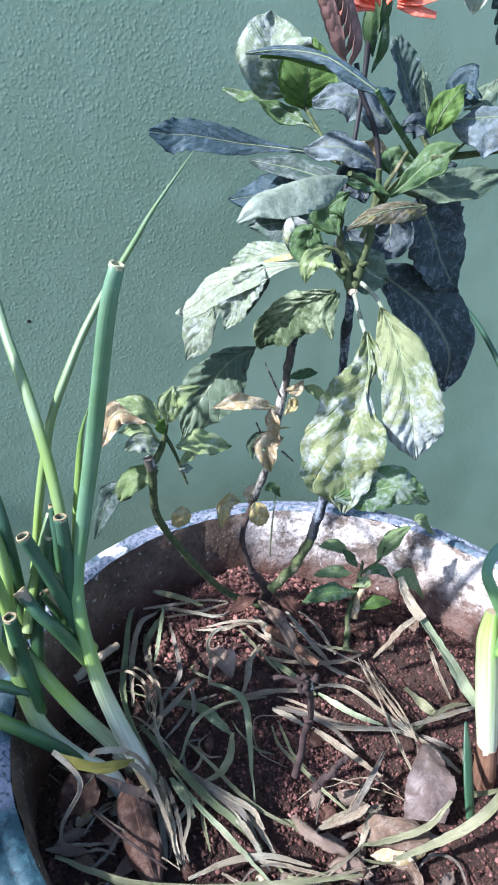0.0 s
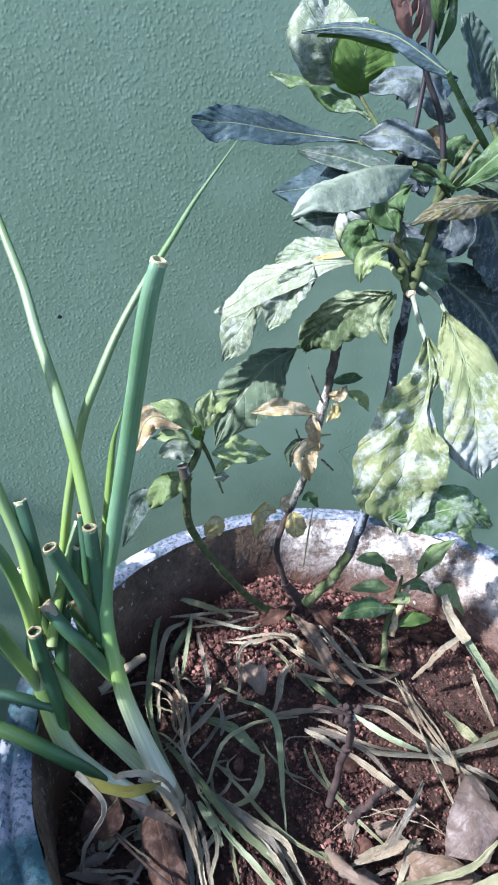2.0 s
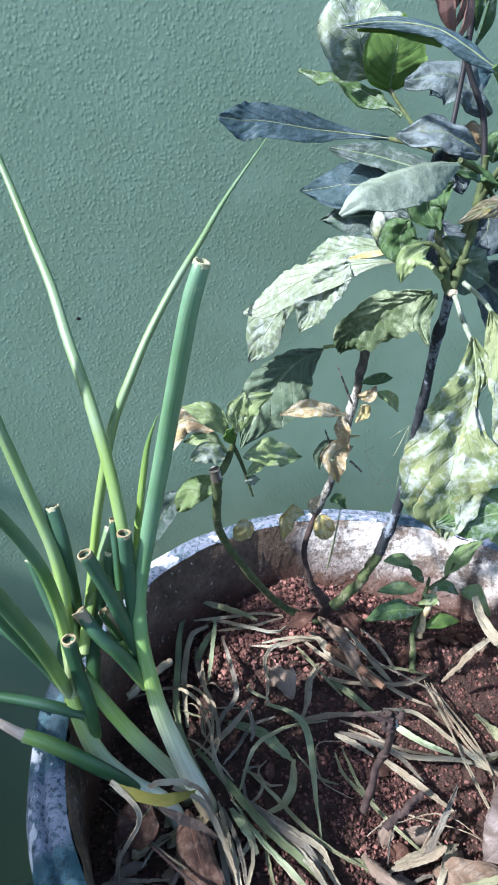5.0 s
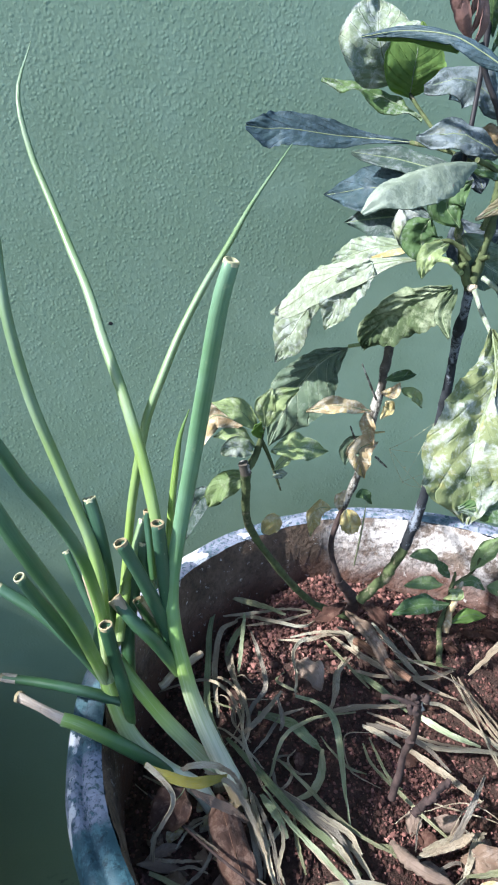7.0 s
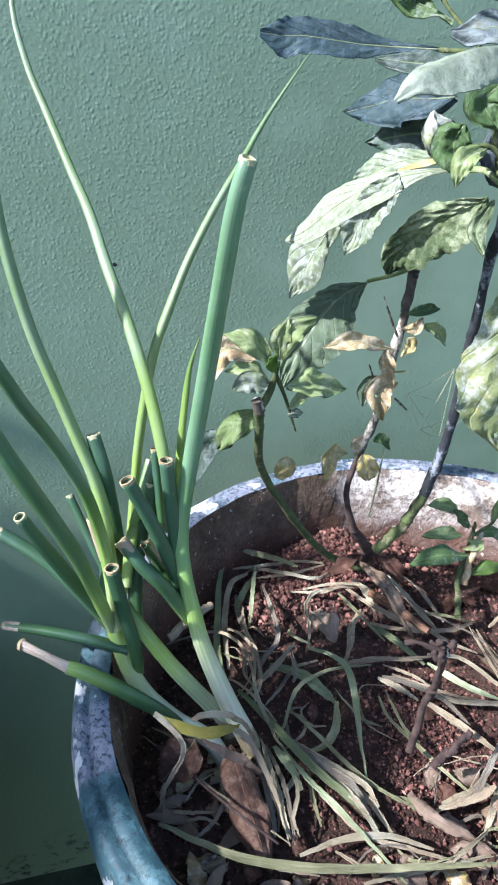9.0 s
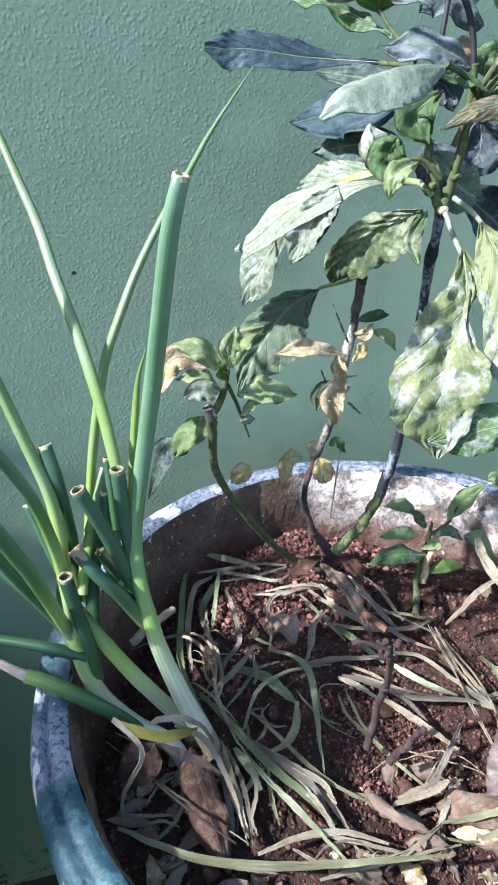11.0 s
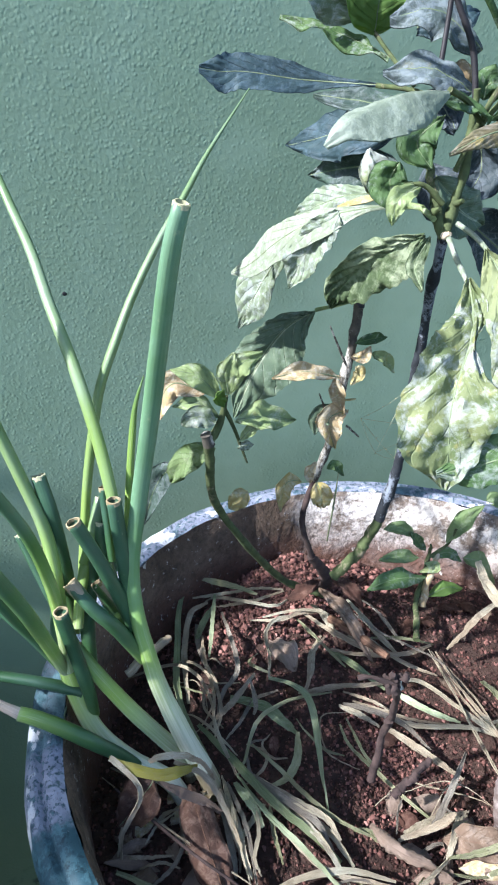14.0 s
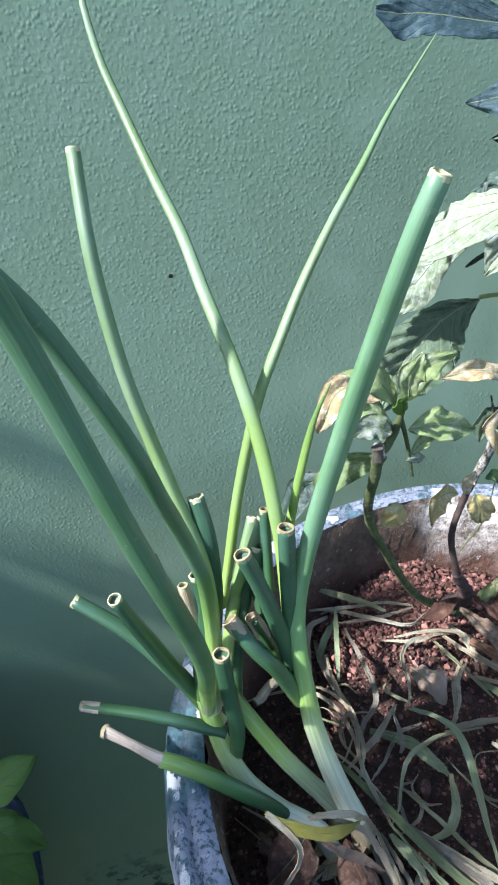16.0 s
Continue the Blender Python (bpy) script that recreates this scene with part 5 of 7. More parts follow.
shaped_leaf(shrub, [(0.034, 0.078, 1.026), (0.038, 0.072, 1.029), (0.044, 0.073, 1.031)], (1.0, 3.6, 2.0), (1.0, 3.6, 2.0), (-0.35, -0.75, 0.55), PETAL, fold=0.1, ripple=0.08, crinkle=0.06, quilt=0.0, seed=705, rib=False, label="orange petal", name="petal", nl=16, nw=10)
shaped_leaf(shrub, [(0.034, 0.078, 1.023), (0.042, 0.072, 1.022), (0.053, 0.070, 1.020)], (1.0, 3.6, 2.0), (1.0, 2.4, 1.3), (-0.35, -0.75, 0.55), PETAL, fold=-0.1, ripple=0.08, crinkle=0.06, quilt=0.0, seed=706, rib=False, label="orange petal", name="petal", nl=16, nw=10)
shaped_leaf(shrub, [(0.028, 0.078, 1.024), (0.029, 0.072, 1.029), (0.033, 0.073, 1.034)], (1.0, 2.4, 1.3), (1.0, 2.4, 1.3), (-0.35, -0.75, 0.55), PETAL, fold=0.1, ripple=0.08, crinkle=0.06, quilt=0.0, seed=707, rib=False, label="orange petal", name="petal", nl=16, nw=10)
shaped_leaf(shrub, [(0.027, 0.082, 1.026), (0.021, 0.078, 1.036), (0.018, 0.076, 1.045)], (0.8, 2.7, 0.6), (0.8, 2.7, 0.6), (0, -0.95, 0.2), BRACT, fold=0.4, ripple=0.05, crinkle=0.05, quilt=0.0, seed=720, rib=False, name="bract", nl=14, nw=8)
shaped_leaf(shrub, [(0.029, 0.082, 1.026), (0.025, 0.078, 1.038), (0.025, 0.076, 1.048)], (0.8, 2.7, 0.6), (0.8, 2.7, 0.6), (0, -0.95, 0.2), BRACT, fold=0.4, ripple=0.05, crinkle=0.05, quilt=0.0, seed=721, rib=False, name="bract", nl=14, nw=8)
shaped_leaf(shrub, [(0.031, 0.082, 1.025), (0.032, 0.078, 1.035), (0.034, 0.076, 1.045)], (0.8, 2.4, 0.6), (0.8, 2.4, 0.6), (0, -0.95, 0.2), BRACT, fold=0.4, ripple=0.05, crinkle=0.05, quilt=0.0, seed=722, rib=False, name="bract", nl=14, nw=8)
# upper tier
leaf(shrub, (0.005, 0.155, 0.978), (-0.008, 0.150, 0.999), (-0.005, 0.165, 1.022), 0.046, (-0.3, -0.9, 0.25), L_FROST, 0.2, 0.03, seed=2, kind="round", crinkle=0.08, curl=0.25)
leaf(shrub, (0.012, 0.145, 0.971), (0.011, 0.140, 0.988), (0.016, 0.150, 1.009), 0.037, (-0.1, -1, 0.1), L_BRIGHT, 0.10, 0.02, seed=4, kind="round", crinkle=0.05, curl=0.1, quilt=0.04, label="backlit bright green leaf")
petiole((0.012, 0.145, 0.972), (0.015, 0.130, 0.962), (0.011, 0.090, 0.948))
leaf(shrub, (0.020, 0.140, 0.959), (-0.005, 0.160, 0.971), (-0.034, 0.175, 0.979), 0.017, UP, L_MILDEW, 0.3, 0.2, seed=5, kind="lance")
leaf(shrub, (0.043, 0.085, 0.963), (0.021, 0.090, 0.980), (-0.001, 0.100, 0.977), 0.024, UPC, L_LILAC, 0.1, 0.1, seed=8)
leaf(shrub, (0.025, 0.120, 0.973), (0.043, 0.120, 0.978), (0.067, 0.130, 0.982), 0.024, UPC, L_DUSTY, 0.1, 0.1, seed=9)
leaf(shrub, (0.026, 0.060, 0.946), (0.006, 0.065, 0.956), (-0.014, 0.075, 0.954), 0.020, UPC, L_LILAC, 0.1, 0.1, seed=10)
leaf(shrub, (0.029, 0.000, 0.973), (0.043, -0.010, 0.977), (0.066, -0.020, 0.972), 0.030, (-0.2, -0.6, 0.75), L_LILAC, -0.35, 0.02, seed=11, crinkle=0.06, quilt=0.01, label="broad bluish leaf with powdery bloom")
leaf(shrub, (0.020, 0.000, 0.968), (0.021, -0.005, 0.979), (0.033, 0.000, 0.989), 0.013, (-0.5, -0.75, 0.2), L_BRIGHT, 0.25, 0.15, seed=12)
leaf(shrub, (0.047, 0.020, 0.978), (0.056, 0.020, 0.983), (0.063, 0.020, 0.992), 0.012, UPC, L_UNDER, 0.1, 0.1, seed=13, kind="lance")
leaf(shrub, (0.037, 0.010, 0.984), (0.039, 0.010, 0.988), (0.039, 0.000, 0.983), 0.018, UPC, L_DUSTY, -0.2, 0.1, seed=14)
leaf(shrub, (0.029, 0.030, 0.941), (0.061, 0.035, 0.941), (0.094, 0.040, 0.947), 0.021, (-0.1, -0.75, 0.6), L_UNDER, 0.12, 0.1, seed=15)
leaf(shrub, (0.013, 0.020, 0.938), (0.027, 0.010, 0.955), (0.038, 0.000, 0.965), 0.016, UPC, L_GREEN, 0.35, 0.1, seed=16, kind="lance")
petiole((0.027, 0.010, 0.957), (0.049, 0.000, 0.961), (0.064, -0.010, 0.966), 0.0018)
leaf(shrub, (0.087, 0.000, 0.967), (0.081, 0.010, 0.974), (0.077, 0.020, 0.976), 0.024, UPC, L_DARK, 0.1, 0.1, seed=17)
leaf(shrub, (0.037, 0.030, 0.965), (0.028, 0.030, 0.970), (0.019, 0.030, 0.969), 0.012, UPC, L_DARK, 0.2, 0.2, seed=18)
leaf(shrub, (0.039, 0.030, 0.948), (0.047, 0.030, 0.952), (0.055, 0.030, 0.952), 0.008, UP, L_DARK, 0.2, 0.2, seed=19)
# middle tier
petiole((-0.014, 0.012, 0.950), (0.001, 0.020, 0.944), (0.019, 0.030, 0.930), 0.0013)
leaf(shrub, (-0.010, 0.080, 0.899), (-0.018, 0.130, 0.884), (-0.025, 0.160, 0.867), 0.024, UPC, L_SLATE, 0.2, 0.2, seed=29)
leaf(shrub, (-0.011, 0.030, 0.911), (-0.027, 0.020, 0.907), (-0.029, 0.020, 0.896), 0.010, UPC, L_YOUNG, 0.3, 0.15, seed=32)
leaf(shrub, (-0.009, 0.020, 0.890), (-0.015, 0.020, 0.877), (-0.015, 0.010, 0.868), 0.008, CAM, L_PATCH, 0.3, 0.15, seed=33)
leaf(shrub, (-0.009, 0.060, 0.902), (-0.018, 0.060, 0.910), (-0.023, 0.065, 0.922), 0.019, CAM, L_MOTTLE, 0.2, 0.1, seed=34)
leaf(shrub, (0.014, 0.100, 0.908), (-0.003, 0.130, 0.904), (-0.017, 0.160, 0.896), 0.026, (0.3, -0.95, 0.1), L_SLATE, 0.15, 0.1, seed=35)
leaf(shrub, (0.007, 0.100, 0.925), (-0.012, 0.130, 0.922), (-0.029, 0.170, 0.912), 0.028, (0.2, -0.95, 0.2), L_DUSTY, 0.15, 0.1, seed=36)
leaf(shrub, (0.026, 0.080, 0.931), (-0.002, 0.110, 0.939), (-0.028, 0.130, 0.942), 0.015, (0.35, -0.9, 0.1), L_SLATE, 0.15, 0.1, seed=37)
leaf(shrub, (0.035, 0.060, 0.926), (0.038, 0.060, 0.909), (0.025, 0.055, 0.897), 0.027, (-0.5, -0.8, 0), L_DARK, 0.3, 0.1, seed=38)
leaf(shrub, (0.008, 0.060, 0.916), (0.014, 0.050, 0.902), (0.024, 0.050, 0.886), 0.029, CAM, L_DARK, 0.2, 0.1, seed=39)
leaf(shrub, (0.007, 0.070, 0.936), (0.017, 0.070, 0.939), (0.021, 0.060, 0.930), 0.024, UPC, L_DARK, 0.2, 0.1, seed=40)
leaf(shrub, (-0.013, 0.050, 0.918), (-0.017, 0.050, 0.909), (-0.013, 0.045, 0.895), 0.021, CAM, L_GREEN, 0.2, 0.1, seed=41)
leaf(shrub, (-0.005, 0.030, 0.914), (0.011, 0.030, 0.898), (0.025, 0.030, 0.891), 0.024, CAM, L_UNDER, 0.2, 0.1, seed=42)
leaf(shrub, (0.033, 0.090, 0.942), (0.034, 0.090, 0.951), (0.028, 0.090, 0.957), 0.019, CAM, L_DRY, 0.2, 0.2, seed=43)
leaf(shrub, (0.033, 0.060, 0.943), (0.035, 0.060, 0.950), (0.048, 0.060, 0.949), 0.016, UPC, L_GREEN, 0.2, 0.2, seed=44)
leaf(shrub, (-0.004, 0.030, 0.939), (-0.016, 0.030, 0.929), (-0.010, 0.025, 0.918), 0.018, CAM, L_GREEN, 0.4, 0.1, seed=45, kind="lance")
leaf(shrub, (0.013, 0.020, 0.938), (-0.000, 0.020, 0.943), (-0.015, 0.015, 0.946), 0.012, UP, L_GREEN, 0.4, 0.1, seed=46, kind="lance")
for i, (a, b) in enumerate((((0.005, 0.030, 0.916), (0.020, 0.020, 0.959)), ((0.008, 0.030, 0.928), (0.032, 0.020, 0.954)), ((-0.005, 0.035, 0.921), (-0.022, 0.030, 0.931)), ((-0.002, 0.025, 0.903), (-0.020, 0.030, 0.911)))):
    petiole(a, tuple((p + q) / 2 + (0.004 if k == 2 else 0) for k, (p, q) in enumerate(zip(a, b))), b, 0.0014)
for i, q in enumerate(((-0.003, 0.019, 0.890), (-0.007, 0.024, 0.900), (0.004, 0.024, 0.903))):
    stem("leaf_scar", shrub, [q, (q[0] + 0.001, q[1] - 0.004, q[2] + 0.002)], [0.0018, 0.0010], SCAR if i == 0 else GREENBARK, n=6, seg=8, lumps=0.2, seed=i)

# flowers
for i in range(9):
    f = i / 8
    q = Vector((-0.003, 0.050, 0.993)) * (1 - f) + Vector((-0.013, 0.050, 1.013)) * f
    s = -1 if i % 2 else 1
    leaf(shrub, q, q + Vector((s * 0.006 - 0.002, -0.003, 0.011)), q + Vector((s * 0.0045 - 0.004, -0.002, 0.024)), 0.0072, (s * 0.6, -0.8, 0.1), BRACT, -0.4, 0.0, seed=60 + i, crinkle=0.03, quilt=0.0, curl=0.0, name="bract", rib=False, nl=10, nw=6, kind="lance", label="brown dried bract" if i == 0 else "")
for i in range(9):
    f = i / 8
    q = Vector((0.027, 0.085, 0.992)) * (1 - f) + Vector((0.023, 0.085, 1.054)) * f
    s = -1 if i % 2 else 1
    leaf(shrub, q, q + Vector((s * 0.005, -0.004, 0.014)), q + Vector((s * 0.003, -0.002, 0.034)), 0.009, (s * 0.5, -0.8, 0.1), L_GREEN if f < 0.5 else BRACT, -0.4, 0.0, seed=80 + i, crinkle=0.03, quilt=0.0, curl=0.0, name="bract", rib=False, nl=10, nw=6, kind="lance")

# sprouting tip of the low side stem
for i, (a, m, b, w, fc, mt, kd) in enumerate((
        ((-0.092, 0.072, 0.796), (-0.093, 0.070, 0.810), (-0.089, 0.068, 0.822), 0.014, CAM, L_YOUNG, "ovate"),
        ((-0.091, 0.072, 0.796), (-0.087, 0.068, 0.814), (-0.074, 0.065, 0.822), 0.015, CAM, L_YOUNG, "ovate"),
        ((-0.095, 0.075, 0.791), (-0.108, 0.075, 0.807), (-0.123, 0.080, 0.811), 0.016, UPC, L_YOUNG, "lance"),
        ((-0.104, 0.075, 0.797), (-0.123, 0.080, 0.802), (-0.134, 0.080, 0.779), 0.018, CAM, L_DRY, "round"),
        ((-0.097, 0.075, 0.780), (-0.109, 0.075, 0.791), (-0.123, 0.078, 0.789), 0.012, UPC, L_YOUNG, "lance"),
        ((-0.100, 0.070, 0.780), (-0.110, 0.070, 0.785), (-0.120, 0.070, 0.781), 0.015, CAM, L_PALE, "round"),
        ((-0.087, 0.075, 0.777), (-0.069, 0.075, 0.777), (-0.049, 0.078, 0.770), 0.021, UPC, L_YOUNG, "ovate"),
        ((-0.085, 0.075, 0.762), (-0.078, 0.075, 0.769), (-0.072, 0.075, 0.771), 0.008, UPC, L_YOUNG, "lance"),
        ((-0.085, 0.078, 0.756), (-0.080, 0.078, 0.757), (-0.075, 0.078, 0.757), 0.007, UPC, L_PALE, "lance"),
        ((-0.098, 0.085, 0.755), (-0.113, 0.100, 0.739), (-0.122, 0.110, 0.717), 0.020, CAM, L_DEEP, "round"),
        ((-0.117, 0.110, 0.730), (-0.129, 0.120, 0.713), (-0.141, 0.125, 0.675), 0.020, (-0.5, -0.8, 0.2), L_SLATE, "ovate"),
        ((-0.095, 0.070, 0.789), (-0.098, 0.068, 0.796), (-0.096, 0.066, 0.802), 0.008, CAM, L_BRIGHT, "ovate"))):
    leaf(shrub, a, m, b, w * 0.85, fc, mt, 0.3, 0.18, seed=200 + i, kind=kd, nl=14, nw=8, rib=i < 11)
stem("side_shoot", shrub, [(-0.104, 0.072, 0.766), (-0.097, 0.073, 0.777), (-0.093, 0.072, 0.795)], [0.0030, 0.0022, 0.0012], GREENBARK, n=10, seg=8)
stem("side_shoot", shrub, [(-0.094, 0.074, 0.786), (-0.088, 0.077, 0.772), (-0.083, 0.079, 0.757), (-0.078, 0.082, 0.742)], [0.0014, 0.0012, 0.0010, 0.0006], GREENBARK, n=12, seg=7)
stem("cut_top", shrub, [(-0.104, 0.071, 0.765), (-0.106, 0.070, 0.773)], [0.0036, 0.0032], BARK, n=5, seg=9, lumps=0.1)
stem("cut_top", shrub, [(0.004, 0.116, 0.824), (0.005, 0.116, 0.829)], [0.0033, 0.0033], DARKBARK, n=5, seg=9, lumps=0.1)
# dry leaves and twigs along the bare stem
for i, (a, m, b, w, fc, mt, kd) in enumerate((
        ((-0.007, 0.110, 0.779), (-0.033, 0.108, 0.787), (-0.054, 0.110, 0.784), 0.015, UPC, L_DRY, "lance"),
        ((-0.011, 0.110, 0.780), (-0.010, 0.108, 0.770), (-0.004, 0.108, 0.752), 0.013, CAM, L_DRY, "lance"),
        ((-0.000, 0.110, 0.754), (-0.015, 0.105, 0.752), (-0.010, 0.105, 0.729), 0.022, CAM, L_DRY, "ovate"),
        ((0.000, 0.112, 0.753), (-0.020, 0.110, 0.752), (-0.023, 0.110, 0.739), 0.018, CAM, L_UNDER, "ovate"),
        ((-0.021, 0.105, 0.703), (-0.019, 0.100, 0.695), (-0.018, 0.100, 0.684), 0.019, CAM, L_YELLOW, "round"),
        ((-0.032, 0.108, 0.704), (-0.044, 0.105, 0.706), (-0.047, 0.105, 0.683), 0.016, CAM, L_YELLOW, "ovate"),
        ((-0.024, 0.110, 0.700), (-0.025, 0.110, 0.710), (-0.020, 0.110, 0.716), 0.009, CAM, L_DRY, "ovate"),
        ((-0.011, 0.112, 0.708), (-0.005, 0.112, 0.710), (0.002, 0.112, 0.700), 0.009, CAM, L_GREEN, "ovate"),
        ((-0.000, 0.112, 0.792), (0.008, 0.110, 0.792), (0.012, 0.110, 0.799), 0.010, CAM, L_DRY, "ovate"),
        ((0.002, 0.112, 0.801), (0.013, 0.110, 0.804), (0.023, 0.110, 0.804), 0.009, CAM, L_GREEN, "ovate"),
        ((0.014, 0.110, 0.794), (0.023, 0.110, 0.789), (0.031, 0.110, 0.778), 0.010, CAM, L_YOUNG, "ovate"),
        ((0.003, 0.110, 0.786), (0.005, 0.108, 0.782), (-0.001, 0.107, 0.774), 0.010, CAM, L_YELLOW, "ovate"),
        ((-0.074, 0.095, 0.711), (-0.080, 0.093, 0.708), (-0.087, 0.093, 0.701), 0.016, CAM, L_YELLOW, "round"))):
    leaf(shrub, a, m, b, w * 0.8, fc, mt, 0.4, 0.3, seed=240 + i, kind=kd, nl=12, nw=8, rib=i in (0, 2, 4, 5), crinkle=0.18, curl=0.2)
for i, (a, b) in enumerate((((-0.003, 0.112, 0.786), (-0.019, 0.105, 0.817)), ((-0.014, 0.112, 0.752), (-0.022, 0.108, 0.770)), ((0.001, 0.112, 0.741), (0.010, 0.110, 0.732)), ((-0.003, 0.110, 0.762), (0.004, 0.108, 0.763)))):
    stem("dead_twig", shrub, [a, tuple((p + q) / 2 for p, q in zip(a, b)), b], [0.0009, 0.0008, 0.0005], L_YELLOW if i == 3 else BARK, n=8, seg=6, lumps=0.2, seed=i)

web = empty("cobweb", (0, 0, 0), "faint white cobweb strung between stem and wall", "cobweb")
WEBS = [(0.035, 0.160, 0.717), (0.095, 0.200, 0.714), (0.092, 0.200, 0.648), (0.153, 0.240, 0.652), (0.056, 0.170, 0.677)]
for i in range(5):
    for j in range(i):
        a, b = Vector(WEBS[i]), Vector(WEBS[j])
        stem("thread", web, [a, (a + b) / 2 - Vector((0, 0, 0.002)), b], [0.00006, 0.00006, 0.00006], CUT, n=6, seg=4, lumps=0.0)
for i in range(12):
    a, b = Vector(WEBS[i % 5]), Vector(WEBS[(i * 2 + 1) % 5])
    q = a.lerp(b, 0.15 + 0.06 * i) + Vector((0, 0, -0.001))
    stem("speck", web, [q, q + Vector((0.0012, 0, 0.0004))], [0.0006, 0.0004], CUT, n=4, seg=6, lumps=0.2, seed=i)

# ---- seedling shrub by the right side ----
seed_plant = empty("seedling", (0, 0, 0), "small green seedling growing out of the soil", "seedling")
stem("stem", seed_plant, [(0.045, 0.052, 0.585), (0.062, 0.085, 0.591), (0.076, 0.100, 0.618), (0.076, 0.100, 0.631)], [0.0024, 0.0022, 0.0016, 0.0010], GREENBARK)
stem("stem", seed_plant, [(0.066, 0.083, 0.585), (0.073, 0.090, 0.609), (0.084, 0.100, 0.620)], [0.0030, 0.0024, 0.0016], L_DRY, "tan bare shoot")
stem("stem", seed_plant, [(0.076, 0.100, 0.618), (0.091, 0.100, 0.628), (0.095, 0.098, 0.644)], [0.0013, 0.0011, 0.0009], GREENBARK)
for i, (a, m, b, w, fc, mt, kd) in enumerate((
        ((0.067, 0.100, 0.620), (0.048, 0.100, 0.626), (0.026, 0.100, 0.626), 0.016, UPC, L_DEEP, "ovate"),
        ((0.069, 0.090, 0.607), (0.035, 0.085, 0.618), (0.008, 0.085, 0.612), 0.024, UP, L_GREEN, "ovate"),
        ((0.071, 0.085, 0.592), (0.089, 0.085, 0.598), (0.108, 0.085, 0.593), 0.017, UP, L_BRIGHT, "ovate"),
        ((0.067, 0.110, 0.634), (0.051, 0.110, 0.647), (0.034, 0.110, 0.648), 0.016, UPC, L_DEEP, "ovate"),
        ((0.090, 0.100, 0.630), (0.102, 0.098, 0.654), (0.121, 0.098, 0.668), 0.022, CAM, L_DEEP, "ovate"),
        ((0.078, 0.100, 0.618), (0.096, 0.100, 0.620), (0.112, 0.100, 0.605), 0.014, UPC, L_GREEN, "ovate"),
        ((0.109, 0.100, 0.610), (0.130, 0.100, 0.600), (0.151, 0.100, 0.568), 0.024, UPC, L_DEEP, "ovate"),
        ((0.127, 0.110, 0.656), (0.135, 0.110, 0.657), (0.157, 0.115, 0.631), 0.016, CAM, L_DEEP, "ovate"),
        ((0.072, 0.100, 0.626), (0.062, 0.100, 0.640), (0.054, 0.100, 0.651), 0.012, UPC, L_GREEN, "ovate"),
        ((0.070, 0.095, 0.618), (0.079, 0.090, 0.615), (0.063, 0.090, 0.613), 0.012, UPC, L_YOUNG, "ovate"))):
    m, b = (tuple(p + (q - p) * 0.84 for p, q in zip(a, e)) for e in (m, b))
    leaf(seed_plant, a, m, b, w * 0.66, fc, mt, 0.25, 0.15, seed=300 + i, kind=kd, nl=14, nw=8, rib=i < 8)
# a blade of grass behind
tagged(blade(None, [(0.016, 0.162, 0.600), (0.000, 0.120, 0.668), (0.002, 0.120, 0.700)], [0.0010, 0.0011, 0.0005], 0.3, 0.5, name="grass_blade", n=12, material=PALEGREEN), "thin green blade of grass standing in soil", "grass")

# ---- dead leaves and straw on the soil ----
STRAW = "withered onion leaves on the soil"
NAMES = {id(TAN): "tan dried onion leaf lying limp on the soil", id(GREY): "grey dried onion leaf lying on the soil", id(CREAM): "cream bleached onion leaf bent over the soil",
         id(FADED): "faded green onion leaf lying across the soil", id(GREENBLADE): "wilting green onion leaf fallen on the soil", id(PALEGREEN): "pale green flattened onion leaf lying over the soil"}


def straw(pts, width, material, seed, twist=0.0, **k):
    ob = tagged(ribbon("dead_onion_leaf", pts, width * 0.72, material, NAMES[id(material)], seed=seed, twist=twist, **k), category="dead leaf", group=STRAW)
    return ob


straw([(-0.096, 0.187, 0.564), (-0.113, 0.163, 0.560), (-0.126, 0.109, 0.560), (-0.132, 0.076, 0.563), (-0.131, 0.043, 0.568), (-0.124, 0.012, 0.566), (-0.120, -0.009, 0.564)], 0.0078, GREENBLADE, 1, 0.0)
straw([(-0.093, 0.183, 0.565), (-0.080, 0.166, 0.572), (-0.066, 0.148, 0.578), (-0.054, 0.135, 0.580)], 0.0082, FADED, 2, 0.5)
straw([(-0.101, 0.171, 0.555), (-0.074, 0.157, 0.566), (-0.050, 0.152, 0.570), (-0.030, 0.140, 0.575)], 0.0051, CREAM, 3, -0.6)
straw([(-0.030, 0.138, 0.575), (-0.054, 0.138, 0.571), (-0.077, 0.142, 0.567), (-0.087, 0.145, 0.565)], 0.0044, TAN, 4, 0.9)
straw([(-0.091, 0.156, 0.561), (-0.106, 0.154, 0.554), (-0.117, 0.123, 0.556), (-0.123, 0.088, 0.558), (-0.126, 0.060, 0.561)], 0.0079, TAN, 5, 0.0)
straw([(-0.084, 0.160, 0.565), (-0.093, 0.129, 0.563), (-0.103, 0.097, 0.562)], 0.0061, PALEGREEN, 6, 0.5)
straw([(-0.088, 0.150, 0.561), (-0.099, 0.140, 0.554), (-0.108, 0.126, 0.549)], 0.0082, GREENBLADE, 7, -0.6)
